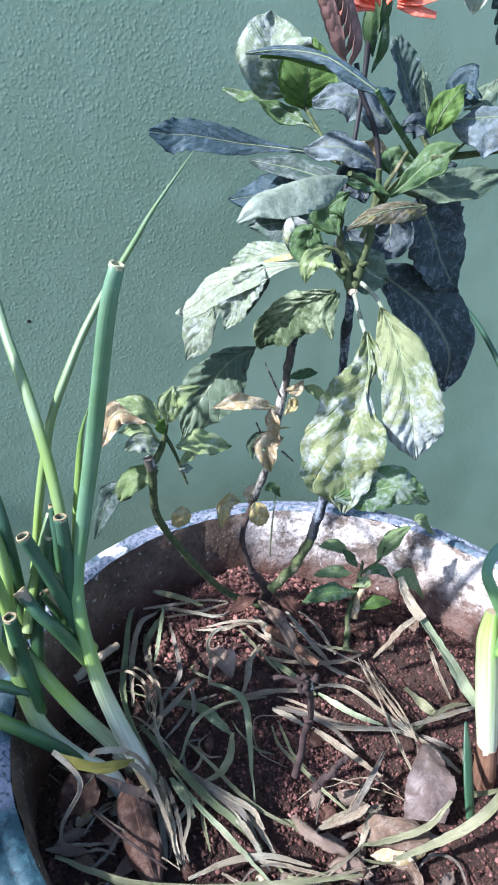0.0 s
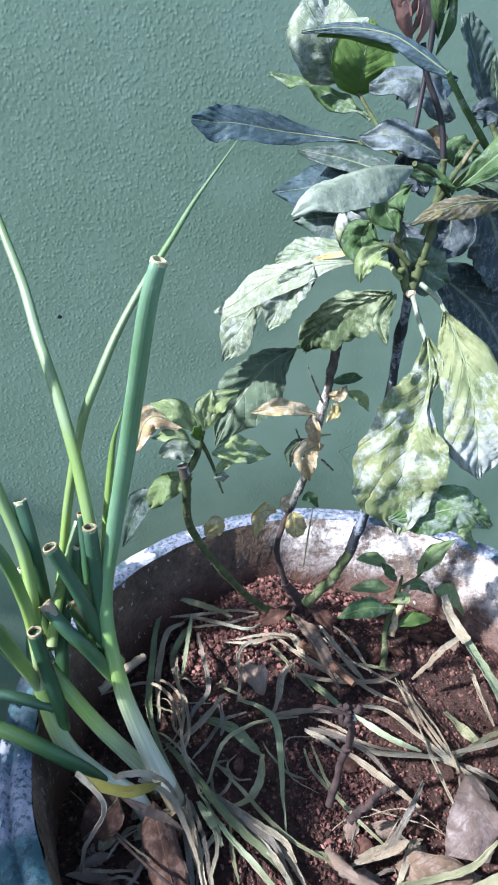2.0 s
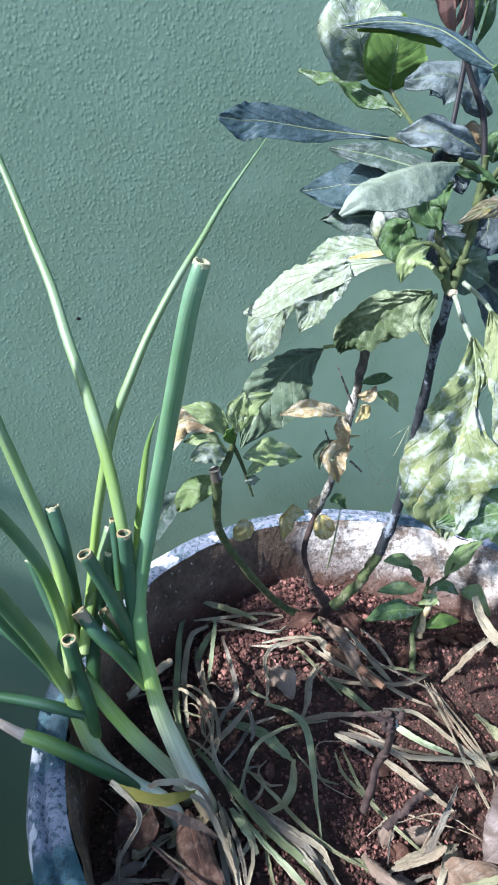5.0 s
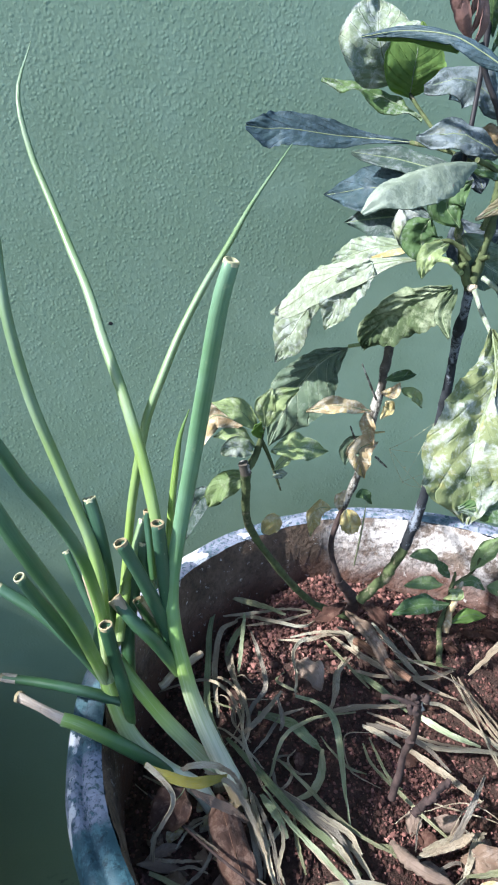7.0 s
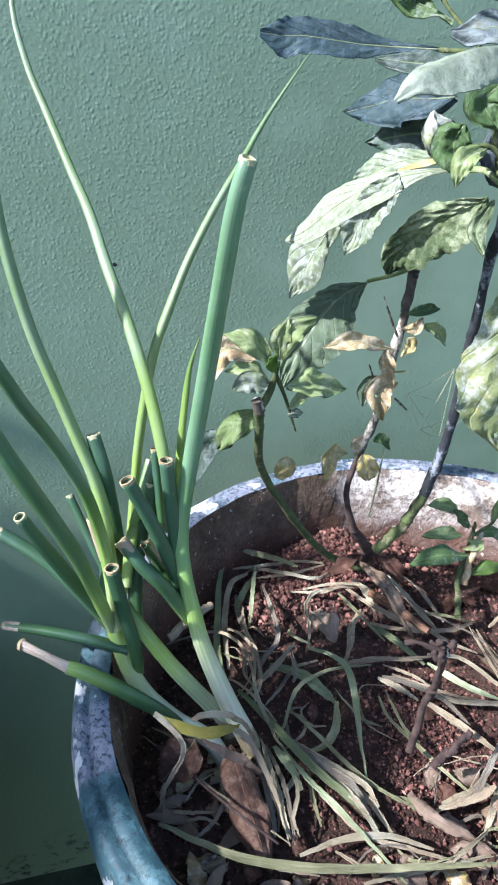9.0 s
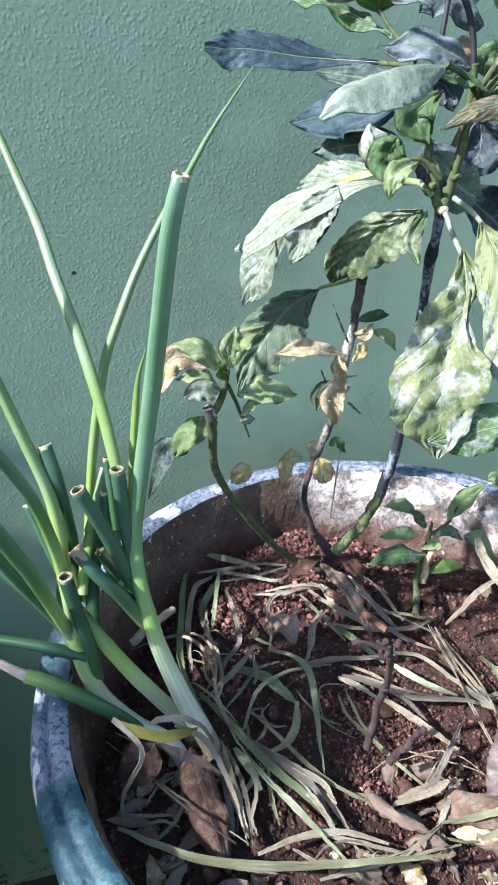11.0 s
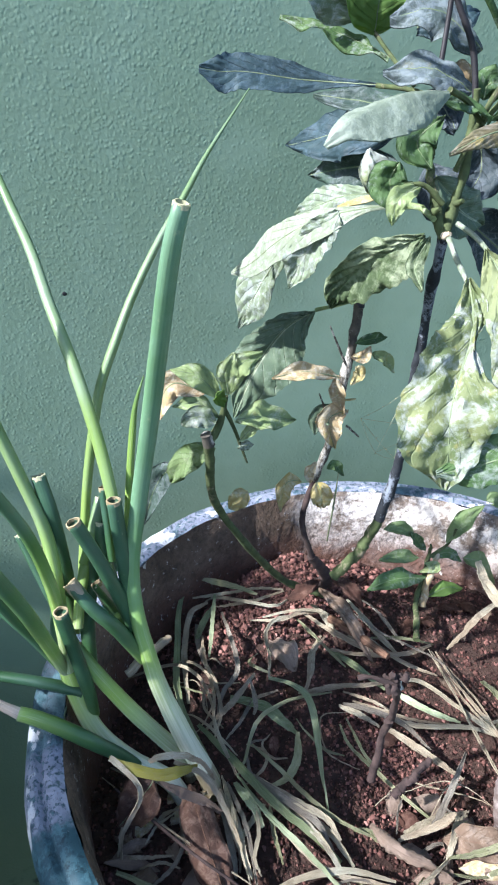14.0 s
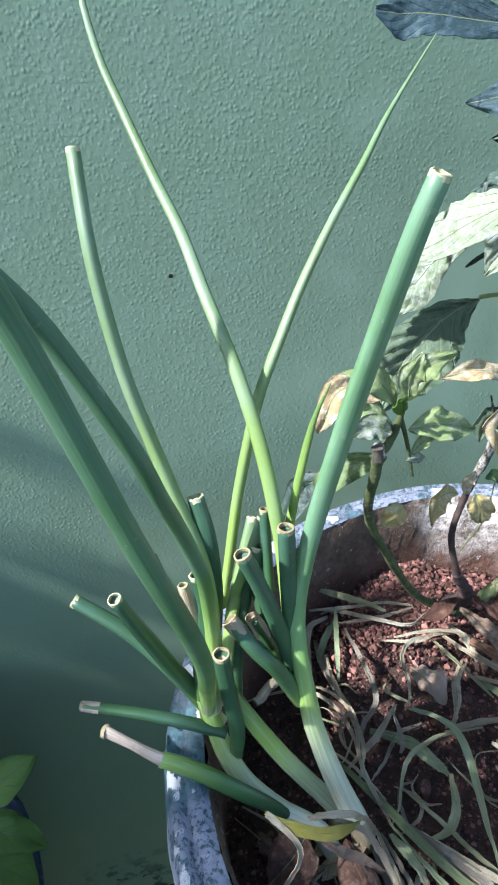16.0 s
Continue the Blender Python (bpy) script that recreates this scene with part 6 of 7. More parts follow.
straw([(-0.176, 0.111, 0.538), (-0.152, 0.108, 0.548), (-0.131, 0.095, 0.564), (-0.118, 0.070, 0.578), (-0.113, 0.044, 0.579), (-0.114, 0.028, 0.577), (-0.111, 0.009, 0.573), (-0.108, -0.005, 0.568)], 0.0036, TAN, 8, 0.9)
straw([(-0.077, 0.063, 0.574), (-0.096, 0.046, 0.573), (-0.107, 0.040, 0.569), (-0.120, 0.033, 0.565)], 0.0063, TAN, 9, 0.0)
straw([(-0.082, 0.057, 0.576), (-0.083, 0.038, 0.573), (-0.086, 0.033, 0.569)], 0.0053, GREY, 10, 0.5)
straw([(-0.027, 0.109, 0.575), (-0.047, 0.106, 0.578), (-0.059, 0.095, 0.577), (-0.061, 0.078, 0.573), (-0.066, 0.063, 0.567)], 0.0047, CREAM, 11, -0.6)
straw([(-0.066, 0.063, 0.566), (-0.053, 0.052, 0.568), (-0.045, 0.038, 0.568), (-0.047, 0.016, 0.567), (-0.052, -0.007, 0.565), (-0.057, -0.029, 0.564), (-0.061, -0.048, 0.562)], 0.0078, PALEGREEN, 12, 0.9)
straw([(-0.010, 0.108, 0.574), (-0.027, 0.108, 0.578), (-0.044, 0.106, 0.577), (-0.065, 0.117, 0.571)], 0.0048, TAN, 13, 0.0)
straw([(-0.016, 0.088, 0.570), (-0.031, 0.071, 0.571), (-0.039, 0.052, 0.568), (-0.045, 0.044, 0.563)], 0.0050, TAN, 14, 0.5)
straw([(-0.025, 0.041, 0.563), (-0.056, 0.039, 0.568), (-0.080, 0.030, 0.571), (-0.092, 0.018, 0.571), (-0.101, 0.002, 0.569), (-0.107, -0.004, 0.565)], 0.0046, FADED, 15, -0.6)
straw([(-0.097, 0.055, 0.564), (-0.078, 0.041, 0.566), (-0.066, 0.024, 0.565), (-0.060, 0.018, 0.561)], 0.0115, GREENBLADE, 16, 0.9)
straw([(-0.059, 0.018, 0.561), (-0.067, -0.003, 0.564), (-0.078, -0.015, 0.565), (-0.089, -0.016, 0.563)], 0.0087, FADED, 17, 0.0)
straw([(-0.124, 0.038, 0.566), (-0.108, 0.001, 0.572), (-0.096, -0.027, 0.574), (-0.078, -0.053, 0.571), (-0.064, -0.071, 0.564)], 0.0083, GREENBLADE, 18, 0.5)
straw([(-0.098, -0.007, 0.565), (-0.086, -0.030, 0.571), (-0.072, -0.047, 0.570), (-0.066, -0.064, 0.564)], 0.0081, GREY, 19, -0.6)
straw([(-0.093, 0.016, 0.564), (-0.080, -0.010, 0.567), (-0.070, -0.031, 0.568), (-0.055, -0.050, 0.565), (-0.032, -0.067, 0.560)], 0.0042, FADED, 20, 0.9)
straw([(-0.110, -0.009, 0.565), (-0.105, -0.029, 0.570), (-0.101, -0.040, 0.564)], 0.0087, PALEGREEN, 21, 0.0)
straw([(-0.123, -0.006, 0.564), (-0.122, -0.031, 0.568), (-0.123, -0.055, 0.568), (-0.124, -0.064, 0.565)], 0.0060, GREY, 22, 0.5)
straw([(-0.121, -0.010, 0.565), (-0.116, -0.033, 0.569), (-0.117, -0.056, 0.570), (-0.115, -0.066, 0.565)], 0.0052, CREAM, 23, -0.6)
straw([(-0.116, -0.006, 0.563), (-0.116, -0.024, 0.566), (-0.117, -0.045, 0.567), (-0.121, -0.061, 0.564)], 0.0040, GREY, 24, 0.9)
straw([(-0.096, -0.026, 0.563), (-0.107, -0.036, 0.566), (-0.116, -0.046, 0.567), (-0.116, -0.055, 0.564)], 0.0049, CREAM, 25, 0.0)
straw([(-0.093, -0.027, 0.562), (-0.096, -0.045, 0.565), (-0.096, -0.063, 0.563)], 0.0041, FADED, 26, 0.5)
straw([(-0.185, 0.037, 0.544), (-0.170, 0.010, 0.562), (-0.174, -0.008, 0.567), (-0.181, -0.018, 0.567), (-0.186, -0.036, 0.567)], 0.0037, TAN, 27, -0.6)
straw([(-0.013, 0.076, 0.567), (0.000, 0.055, 0.566), (0.015, 0.036, 0.559)], 0.0079, GREENBLADE, 28, 0.9)
straw([(-0.023, 0.032, 0.559), (-0.012, 0.021, 0.559), (-0.001, 0.011, 0.555)], 0.0064, CREAM, 31, -0.6)
straw([(-0.028, 0.018, 0.558), (-0.028, 0.001, 0.558), (-0.021, -0.015, 0.557), (-0.010, -0.038, 0.556), (0.003, -0.061, 0.554)], 0.0040, FADED, 33, 0.0)
straw([(-0.013, 0.075, 0.568), (-0.001, 0.065, 0.570), (0.022, 0.058, 0.569), (0.047, 0.056, 0.567), (0.065, 0.060, 0.565)], 0.0057, TAN, 35, -0.6)
straw([(-0.023, 0.110, 0.575), (-0.006, 0.083, 0.574), (0.013, 0.066, 0.570), (0.041, 0.058, 0.564)], 0.0064, TAN, 36, 0.9)
straw([(0.017, 0.116, 0.574), (0.023, 0.090, 0.573), (0.030, 0.069, 0.569), (0.036, 0.061, 0.564)], 0.0070, CREAM, 37, 0.0)
straw([(0.003, 0.101, 0.571), (0.018, 0.078, 0.568), (0.037, 0.053, 0.563), (0.058, 0.037, 0.559)], 0.0052, TAN, 38, 0.5)
straw([(0.019, 0.079, 0.567), (0.043, 0.070, 0.569), (0.067, 0.061, 0.565)], 0.0041, FADED, 39, -0.6)
straw([(-0.014, 0.116, 0.576), (-0.009, 0.098, 0.578), (-0.006, 0.084, 0.570)], 0.0084, CREAM, 40, 0.9)
straw([(-0.049, 0.046, 0.564), (-0.022, 0.043, 0.566), (0.003, 0.039, 0.564), (0.028, 0.041, 0.560)], 0.0050, TAN, 41, 0.0)
straw([(-0.019, -0.062, 0.557), (0.001, -0.060, 0.558), (0.027, -0.059, 0.554)], 0.0060, CREAM, 42, 0.5)
straw([(0.024, -0.060, 0.554), (0.015, -0.070, 0.558), (0.008, -0.079, 0.556)], 0.0078, CREAM, 43, -0.6)
straw([(0.038, -0.037, 0.552), (0.014, -0.051, 0.557), (-0.010, -0.065, 0.556)], 0.0014, TAN, 44, 0.9)
straw([(-0.029, -0.042, 0.557), (-0.005, -0.032, 0.556), (0.010, -0.039, 0.556), (0.030, -0.050, 0.555), (0.046, -0.062, 0.554)], 0.0015, TAN, 45, 0.0)
straw([(-0.024, -0.062, 0.557), (-0.016, -0.048, 0.557), (-0.004, -0.036, 0.553)], 0.0019, GREY, 46, 0.5)
straw([(-0.029, 0.107, 0.573), (-0.019, 0.080, 0.571), (-0.007, 0.059, 0.564)], 0.0047, FADED, 47, -0.6)
straw([(0.014, -0.052, 0.553), (0.020, -0.068, 0.556), (0.028, -0.079, 0.555)], 0.0042, GREY, 48, 0.9)
straw([(-0.092, -0.014, 0.563), (-0.079, -0.035, 0.565), (-0.064, -0.055, 0.564), (-0.057, -0.074, 0.561)], 0.0072, CREAM, 49, 0.0)
straw([(-0.048, -0.053, 0.559), (-0.037, -0.062, 0.562), (-0.022, -0.078, 0.558)], 0.0063, FADED, 50, 0.5)
straw([(-0.062, 0.053, 0.563), (-0.081, 0.048, 0.565), (-0.096, 0.033, 0.565), (-0.108, 0.024, 0.563)], 0.0042, GREY, 51, -0.6)
straw([(-0.102, 0.152, 0.542), (-0.106, 0.117, 0.554), (-0.107, 0.088, 0.561)], 0.0097, GREY, 52, 0.9)
straw([(-0.012, 0.033, 0.559), (0.005, 0.021, 0.558), (0.026, 0.008, 0.556), (0.053, -0.002, 0.554)], 0.0032, TAN, 53, 0.0)
straw([(-0.113, -0.077, 0.566), (-0.087, -0.076, 0.570), (-0.062, -0.079, 0.569), (-0.038, -0.088, 0.562)], 0.0059, CREAM, 133, 0.0)
straw([(-0.120, -0.010, 0.565), (-0.119, -0.043, 0.570), (-0.115, -0.067, 0.565)], 0.0049, CREAM, 134, 0.5)
straw([(-0.115, -0.007, 0.565), (-0.112, -0.042, 0.572), (-0.114, -0.071, 0.566)], 0.0041, GREY, 135, -0.6)
straw([(-0.108, -0.004, 0.566), (-0.098, -0.038, 0.573), (-0.081, -0.068, 0.573), (-0.061, -0.103, 0.565)], 0.0052, PALEGREEN, 136, 0.9)
straw([(-0.089, -0.022, 0.565), (-0.073, -0.058, 0.571), (-0.064, -0.085, 0.564)], 0.0057, CREAM, 137, 0.0)
straw([(-0.103, -0.018, 0.565), (-0.105, -0.044, 0.572), (-0.112, -0.059, 0.572), (-0.110, -0.067, 0.566)], 0.0036, CREAM, 138, 0.5)
straw([(-0.091, -0.045, 0.564), (-0.075, -0.074, 0.568), (-0.048, -0.089, 0.566), (-0.013, -0.103, 0.560)], 0.0043, TAN, 139, -0.6)
straw([(-0.044, -0.053, 0.559), (-0.032, -0.071, 0.562), (-0.008, -0.087, 0.558)], 0.0037, FADED, 140, 0.9)
straw([(-0.092, -0.077, 0.562), (-0.080, -0.090, 0.564), (-0.063, -0.095, 0.561)], 0.0038, TAN, 141, 0.0)
straw([(-0.140, -0.067, 0.564), (-0.128, -0.080, 0.566), (-0.105, -0.088, 0.563)], 0.0030, TAN, 142, 0.5)
straw([(-0.083, -0.097, 0.563), (-0.045, -0.098, 0.565), (0.004, -0.097, 0.558)], 0.0046, CREAM, 143, -0.6)
straw([(-0.046, -0.101, 0.562), (-0.023, -0.094, 0.565), (0.009, -0.078, 0.557)], 0.0039, CREAM, 144, 0.9)
straw([(-0.082, 0.144, 0.559), (-0.085, 0.097, 0.574), (-0.088, 0.069, 0.574), (-0.103, 0.054, 0.571), (-0.112, 0.034, 0.566)], 0.0057, GREY, 200, 0.0)
straw([(-0.102, 0.127, 0.554), (-0.108, 0.091, 0.568), (-0.106, 0.065, 0.572), (-0.107, 0.041, 0.570), (-0.115, 0.026, 0.565)], 0.0046, TAN, 201, 0.5)
straw([(-0.134, 0.107, 0.551), (-0.121, 0.094, 0.566), (-0.111, 0.070, 0.578), (-0.110, 0.048, 0.580), (-0.115, 0.027, 0.578), (-0.113, 0.012, 0.574), (-0.109, -0.006, 0.568)], 0.0034, TAN, 202, -0.6)
straw([(-0.013, 0.086, 0.571), (-0.028, 0.071, 0.574), (-0.035, 0.056, 0.571), (-0.045, 0.046, 0.565)], 0.0041, TAN, 203, 0.9)
straw([(0.006, 0.099, 0.572), (-0.006, 0.089, 0.575), (0.005, 0.074, 0.573), (0.022, 0.061, 0.568), (0.048, 0.057, 0.564)], 0.0043, CREAM, 204, 0.0)
straw([(0.005, 0.084, 0.569), (0.019, 0.064, 0.568), (0.038, 0.057, 0.567), (0.065, 0.061, 0.565)], 0.0053, TAN, 205, 0.5)
straw([(-0.050, 0.044, 0.563), (-0.017, 0.042, 0.565), (0.017, 0.039, 0.563), (0.036, 0.041, 0.560)], 0.0031, TAN, 206, -0.6)
straw([(0.044, 0.066, 0.565), (0.038, 0.087, 0.572), (0.032, 0.104, 0.575), (0.022, 0.120, 0.574)], 0.0045, GREY, 207, 0.9)
straw([(-0.055, 0.116, 0.573), (-0.028, 0.110, 0.579), (-0.007, 0.102, 0.578), (0.002, 0.089, 0.571)], 0.0039, CREAM, 208, 0.0)
straw([(-0.089, 0.175, 0.544), (-0.082, 0.164, 0.557), (-0.066, 0.135, 0.576), (-0.044, 0.118, 0.581), (-0.025, 0.128, 0.578)], 0.0046, CREAM, 209, 0.5)
straw([(-0.117, -0.002, 0.565), (-0.118, -0.020, 0.569), (-0.117, -0.035, 0.569), (-0.115, -0.047, 0.565)], 0.0034, CREAM, 210, -0.6)
straw([(-0.116, -0.006, 0.565), (-0.117, -0.029, 0.571), (-0.118, -0.053, 0.571), (-0.117, -0.071, 0.566)], 0.0028, CREAM, 211, 0.9)
straw([(-0.095, -0.010, 0.565), (-0.078, -0.035, 0.571), (-0.065, -0.048, 0.570), (-0.059, -0.059, 0.563)], 0.0063, CREAM, 212, 0.0)
straw([(-0.020, 0.032, 0.560), (-0.008, 0.023, 0.562), (0.014, 0.007, 0.558), (0.026, -0.014, 0.553)], 0.0058, GREY, 213, 0.5)
straw([(-0.191, 0.030, 0.546), (-0.165, -0.021, 0.574), (-0.143, -0.048, 0.576), (-0.117, -0.071, 0.568)], 0.0020, TAN, 214, -0.6)
straw([(-0.183, -0.035, 0.565), (-0.171, -0.041, 0.568), (-0.155, -0.042, 0.564)], 0.0032, TAN, 215, 0.9)
straw([(-0.162, -0.022, 0.563), (-0.156, -0.018, 0.566), (-0.143, -0.015, 0.563)], 0.0039, TAN, 216, 0.0)
straw([(-0.169, -0.056, 0.566), (-0.157, -0.051, 0.570), (-0.149, -0.040, 0.570), (-0.148, -0.022, 0.565)], 0.0037, GREY, 217, 0.5)
straw([(-0.170, -0.032, 0.565), (-0.162, -0.025, 0.568), (-0.150, -0.017, 0.563)], 0.0025, CREAM, 218, -0.6)
straw([(-0.175, -0.044, 0.564), (-0.162, -0.045, 0.566), (-0.153, -0.050, 0.564)], 0.0028, TAN, 219, 0.9)
straw([(-0.167, -0.072, 0.565), (-0.157, -0.071, 0.567), (-0.148, -0.065, 0.564)], 0.0023, TAN, 220, 0.0)
straw([(0.060, 0.056, 0.567), (0.057, 0.013, 0.568), (0.054, -0.024, 0.565), (0.056, -0.069, 0.558)], 0.0016, CREAM, 240, 0.0)
straw([(0.062, 0.055, 0.565), (0.062, 0.010, 0.565), (0.070, -0.021, 0.564), (0.089, -0.056, 0.559)], 0.0024, TAN, 241, 0.5)
straw([(0.020, 0.043, 0.561), (0.041, 0.031, 0.564), (0.055, 0.007, 0.563), (0.067, -0.016, 0.563), (0.083, -0.041, 0.561), (0.090, -0.054, 0.558)], 0.0057, CREAM, 242, -0.6)
straw([(0.006, 0.018, 0.557), (0.023, 0.003, 0.558), (0.057, -0.008, 0.558), (0.073, -0.018, 0.556)], 0.0053, CREAM, 243, 0.9)
straw([(0.017, 0.036, 0.560), (0.035, 0.010, 0.561), (0.055, -0.002, 0.556)], 0.0071, PALEGREEN, 244, 0.0)
straw([(0.002, 0.011, 0.555), (0.017, -0.013, 0.556), (0.036, -0.038, 0.552)], 0.0076, TAN, 245, 0.5)
straw([(-0.016, 0.041, 0.561), (0.002, 0.025, 0.562), (0.016, 0.013, 0.556)], 0.0034, TAN, 246, -0.6)
straw([(0.060, 0.052, 0.565), (0.057, -0.005, 0.565), (0.054, -0.050, 0.564), (0.056, -0.074, 0.558)], 0.0015, CREAM, 247, 0.9)
straw([(0.066, 0.043, 0.564), (0.070, 0.007, 0.566), (0.069, -0.023, 0.566), (0.059, -0.051, 0.563), (0.053, -0.073, 0.558)], 0.0020, TAN, 248, 0.0)
straw([(0.065, 0.054, 0.565), (0.063, 0.026, 0.567), (0.068, -0.002, 0.565), (0.076, -0.018, 0.558)], 0.0033, TAN, 249, 0.5)
straw([(0.013, 0.106, 0.574), (0.028, 0.077, 0.573), (0.046, 0.058, 0.571), (0.062, 0.042, 0.567), (0.072, 0.015, 0.560)], 0.0031, GREY, 250, -0.6)
straw([(0.072, -0.010, 0.559), (0.090, -0.016, 0.569), (0.114, -0.016, 0.571), (0.134, -0.011, 0.565)], 0.0058, CREAM, 251, 0.9)
straw([(0.076, -0.013, 0.558), (0.090, -0.012, 0.566), (0.107, -0.008, 0.568), (0.125, -0.007, 0.564)], 0.0059, FADED, 252, 0.0)
straw([(0.086, 0.022, 0.561), (0.091, 0.000, 0.564), (0.099, -0.009, 0.560)], 0.0110, FADED, 253, 0.5)
straw([(0.074, -0.016, 0.556), (0.085, -0.028, 0.560), (0.096, -0.036, 0.557)], 0.0061, GREY, 254, -0.6)
straw([(0.125, 0.057, 0.568), (0.114, 0.020, 0.571), (0.115, 0.001, 0.563)], 0.0053, TAN, 255, 0.9)
straw([(-0.008, -0.038, 0.556), (0.019, -0.039, 0.558), (0.033, -0.049, 0.559), (0.043, -0.062, 0.555)], 0.0011, TAN, 256, 0.0)
straw([(-0.001, -0.059, 0.556), (0.019, -0.044, 0.558), (0.033, -0.039, 0.553)], 0.0011, TAN, 257, 0.5)
straw([(-0.023, -0.065, 0.559), (0.000, -0.066, 0.562), (0.019, -0.060, 0.555)], 0.0065, CREAM, 258, -0.6)
straw([(0.019, -0.060, 0.556), (0.005, -0.076, 0.564), (-0.003, -0.084, 0.559)], 0.0063, CREAM, 259, 0.9)
straw([(-0.020, -0.012, 0.556), (-0.011, -0.039, 0.558), (0.002, -0.059, 0.555)], 0.0038, FADED, 260, 0.0)
straw([(-0.022, 0.021, 0.559), (-0.022, -0.010, 0.561), (-0.014, -0.020, 0.555)], 0.0035, FADED, 261, 0.5)
straw([(0.066, 0.049, 0.564), (0.068, -0.003, 0.563), (0.078, -0.038, 0.563), (0.085, -0.048, 0.558)], 0.0020, CREAM, 262, -0.6)
straw([(-0.187, -0.055, 0.587), (-0.164, -0.072, 0.588), (-0.141, -0.086, 0.589), (-0.111, -0.096, 0.589), (-0.083, -0.102, 0.589), (-0.054, -0.107, 0.588), (-0.017, -0.112, 0.585)], 0.0072, FADED, 122)
straw([(0.083, 0.052, 0.652), (0.083, 0.040, 0.643), (0.088, 0.022, 0.634)], 0.0120, CREAM, 134, taper=(0.8, 1.0, 1.0), kinks=0.0005)
straw([(0.089, 0.030, 0.633), (0.095, 0.008, 0.622), (0.102, -0.012, 0.610), (0.106, -0.035, 0.600)], 0.0125, PALEGREEN, 34, taper=(0.9, 1.0, 1.0, 1.0), fold=0.4, kinks=0.0004)
straw([(0.105, 0.047, 0.612), (0.088, 0.043, 0.607), (0.073, 0.040, 0.592), (0.064, 0.040, 0.582)], 0.0070, TAN, 35, 0.8)
tagged(blade(None, [(0.074, -0.089, 0.565), (0.080, -0.070, 0.585), (0.088, -0.048, 0.605)], [0.0062, 0.0068, 0.0064, 0.0020], 0.45, 0.9, seed=77, flat=0.5, name="onion_leaf"), "cut green hollow onion leaf standing in the soil", "onion leaf")
straw([(0.131, -0.072, 0.585), (0.117, -0.079, 0.585), (0.073, -0.098, 0.580), (0.041, -0.102, 0.575), (0.011, -0.102, 0.570)], 0.0100, FADED, 37)
straw([(0.055, -0.088, 0.590), (0.040, -0.091, 0.575), (0.018, -0.089, 0.567), (-0.004, -0.086, 0.565)], 0.0066, FADED, 38)
straw([(0.009, -0.068, 0.575), (-0.001, -0.069, 0.569), (-0.026, -0.067, 0.561)], 0.0070, TAN, 39)
straw([(0.041, -0.029, 0.565), (0.003, -0.063, 0.567), (-0.009, -0.070, 0.565)], 0.0062, GREY, 42, 0.6)
straw([(0.079, -0.071, 0.575), (0.087, -0.075, 0.565), (0.109, -0.077, 0.565)], 0.0060, FADED, 43)
rnd = random.Random(12)
# finer wisps in the tangle
for i in range(18):
    near = i % 3 == 2
    x, y = (rnd.uniform(-0.10, 0.06), rnd.uniform(-0.12, -0.05)) if near else (rnd.uniform(-0.125, -0.02), rnd.uniform(-0.01, 0.125))
    h, ln, c = (rnd.uniform(-0.7, 0.4) if near else rnd.uniform(0.7, 2.4)), rnd.uniform(0.012, 0.036), rnd.uniform(-0.9, 0.9)
    pts = []
    for f in (-1.0, -0.4, 0.3, 1.0):
        px, py = x + math.cos(h + c * f) * ln * f, y + math.sin(h + c * f) * ln * f
        pts.append((px, py, soil_z(px, py) + (0.003 if abs(f) > 0.9 else rnd.uniform(0.005, 0.014))))
    straw(pts, rnd.uniform(0.0014, 0.0042), rnd.choice((TAN, TAN, GREY, CREAM, FADED)), 300 + i, rnd.uniform(-1.5, 1.5), n=22)


def dry_leaf(base, mid, tip, width, material, label, seed, face=(0, -0.3, 1), **k):
    return tagged(leaf(None, base, mid, tip, width, face, material, seed=seed, name="dry_leaf", **k), label, "dry leaf", "dry leaves on the soil")


B = [(-0.131, -0.082, 0.566), (-0.137, -0.048, 0.581), (-0.140, -0.014, 0.582)]
dry_leaf(B[0], B[1], B[2], 0.021, RUSTLEAF, "rust-brown mottled dead leaf arched beside the onions", 400, fold=-0.35, wave=0.06, waves=2.2, crinkle=0.12, kind="strap", curl=0.6, ribmat=DEAD, quilt=0.03)
B = [(-0.160, -0.010, 0.590), (-0.170, -0.018, 0.586), (-0.184, -0.022, 0.572)]
dry_leaf(B[0], B[1], B[2], 0.026, RUSTLEAF, "small orange-brown dead leaf under the onion", 401, fold=0.3, wave=0.15)
tagged(shaped_leaf(None, [(0.069, -0.036, 0.572), (0.063, -0.050, 0.576), (0.056, -0.066, 0.573), (0.049, -0.082, 0.561)], (2.0, 9.0, 15.0, 17.0), (4.0, 13.0, 17.0, 9.0), (-0.15, -0.45, 0.88), GREYLEAF, fold=-0.12, ripple=0.14, crinkle=0.10, quilt=0.01, seed=402, rib=False, name="dry_leaf", nl=30, nw=12), "broad papery grey dead leaf on the soil", "dry leaf", "dry leaves on the soil")
B = [(0.000, -0.073, 0.560), (0.018, -0.083, 0.565), (0.044, -0.091, 0.561)]
dry_leaf(B[0], B[1], B[2], 0.018, L_TAN, "torn flat brown dead leaf among the straw", 403, fold=0.05, wave=0.08, crinkle=0.10, kind="strap", curl=0.2, rib=False)
dry_leaf((-0.012, 0.108, 0.600), (-0.001, 0.079, 0.598), (0.010, 0.049, 0.574), 0.012, L_TAN, "dark brown dead leaf at the foot of the shrub", 404, fold=0.35, wave=0.15, rib=False)
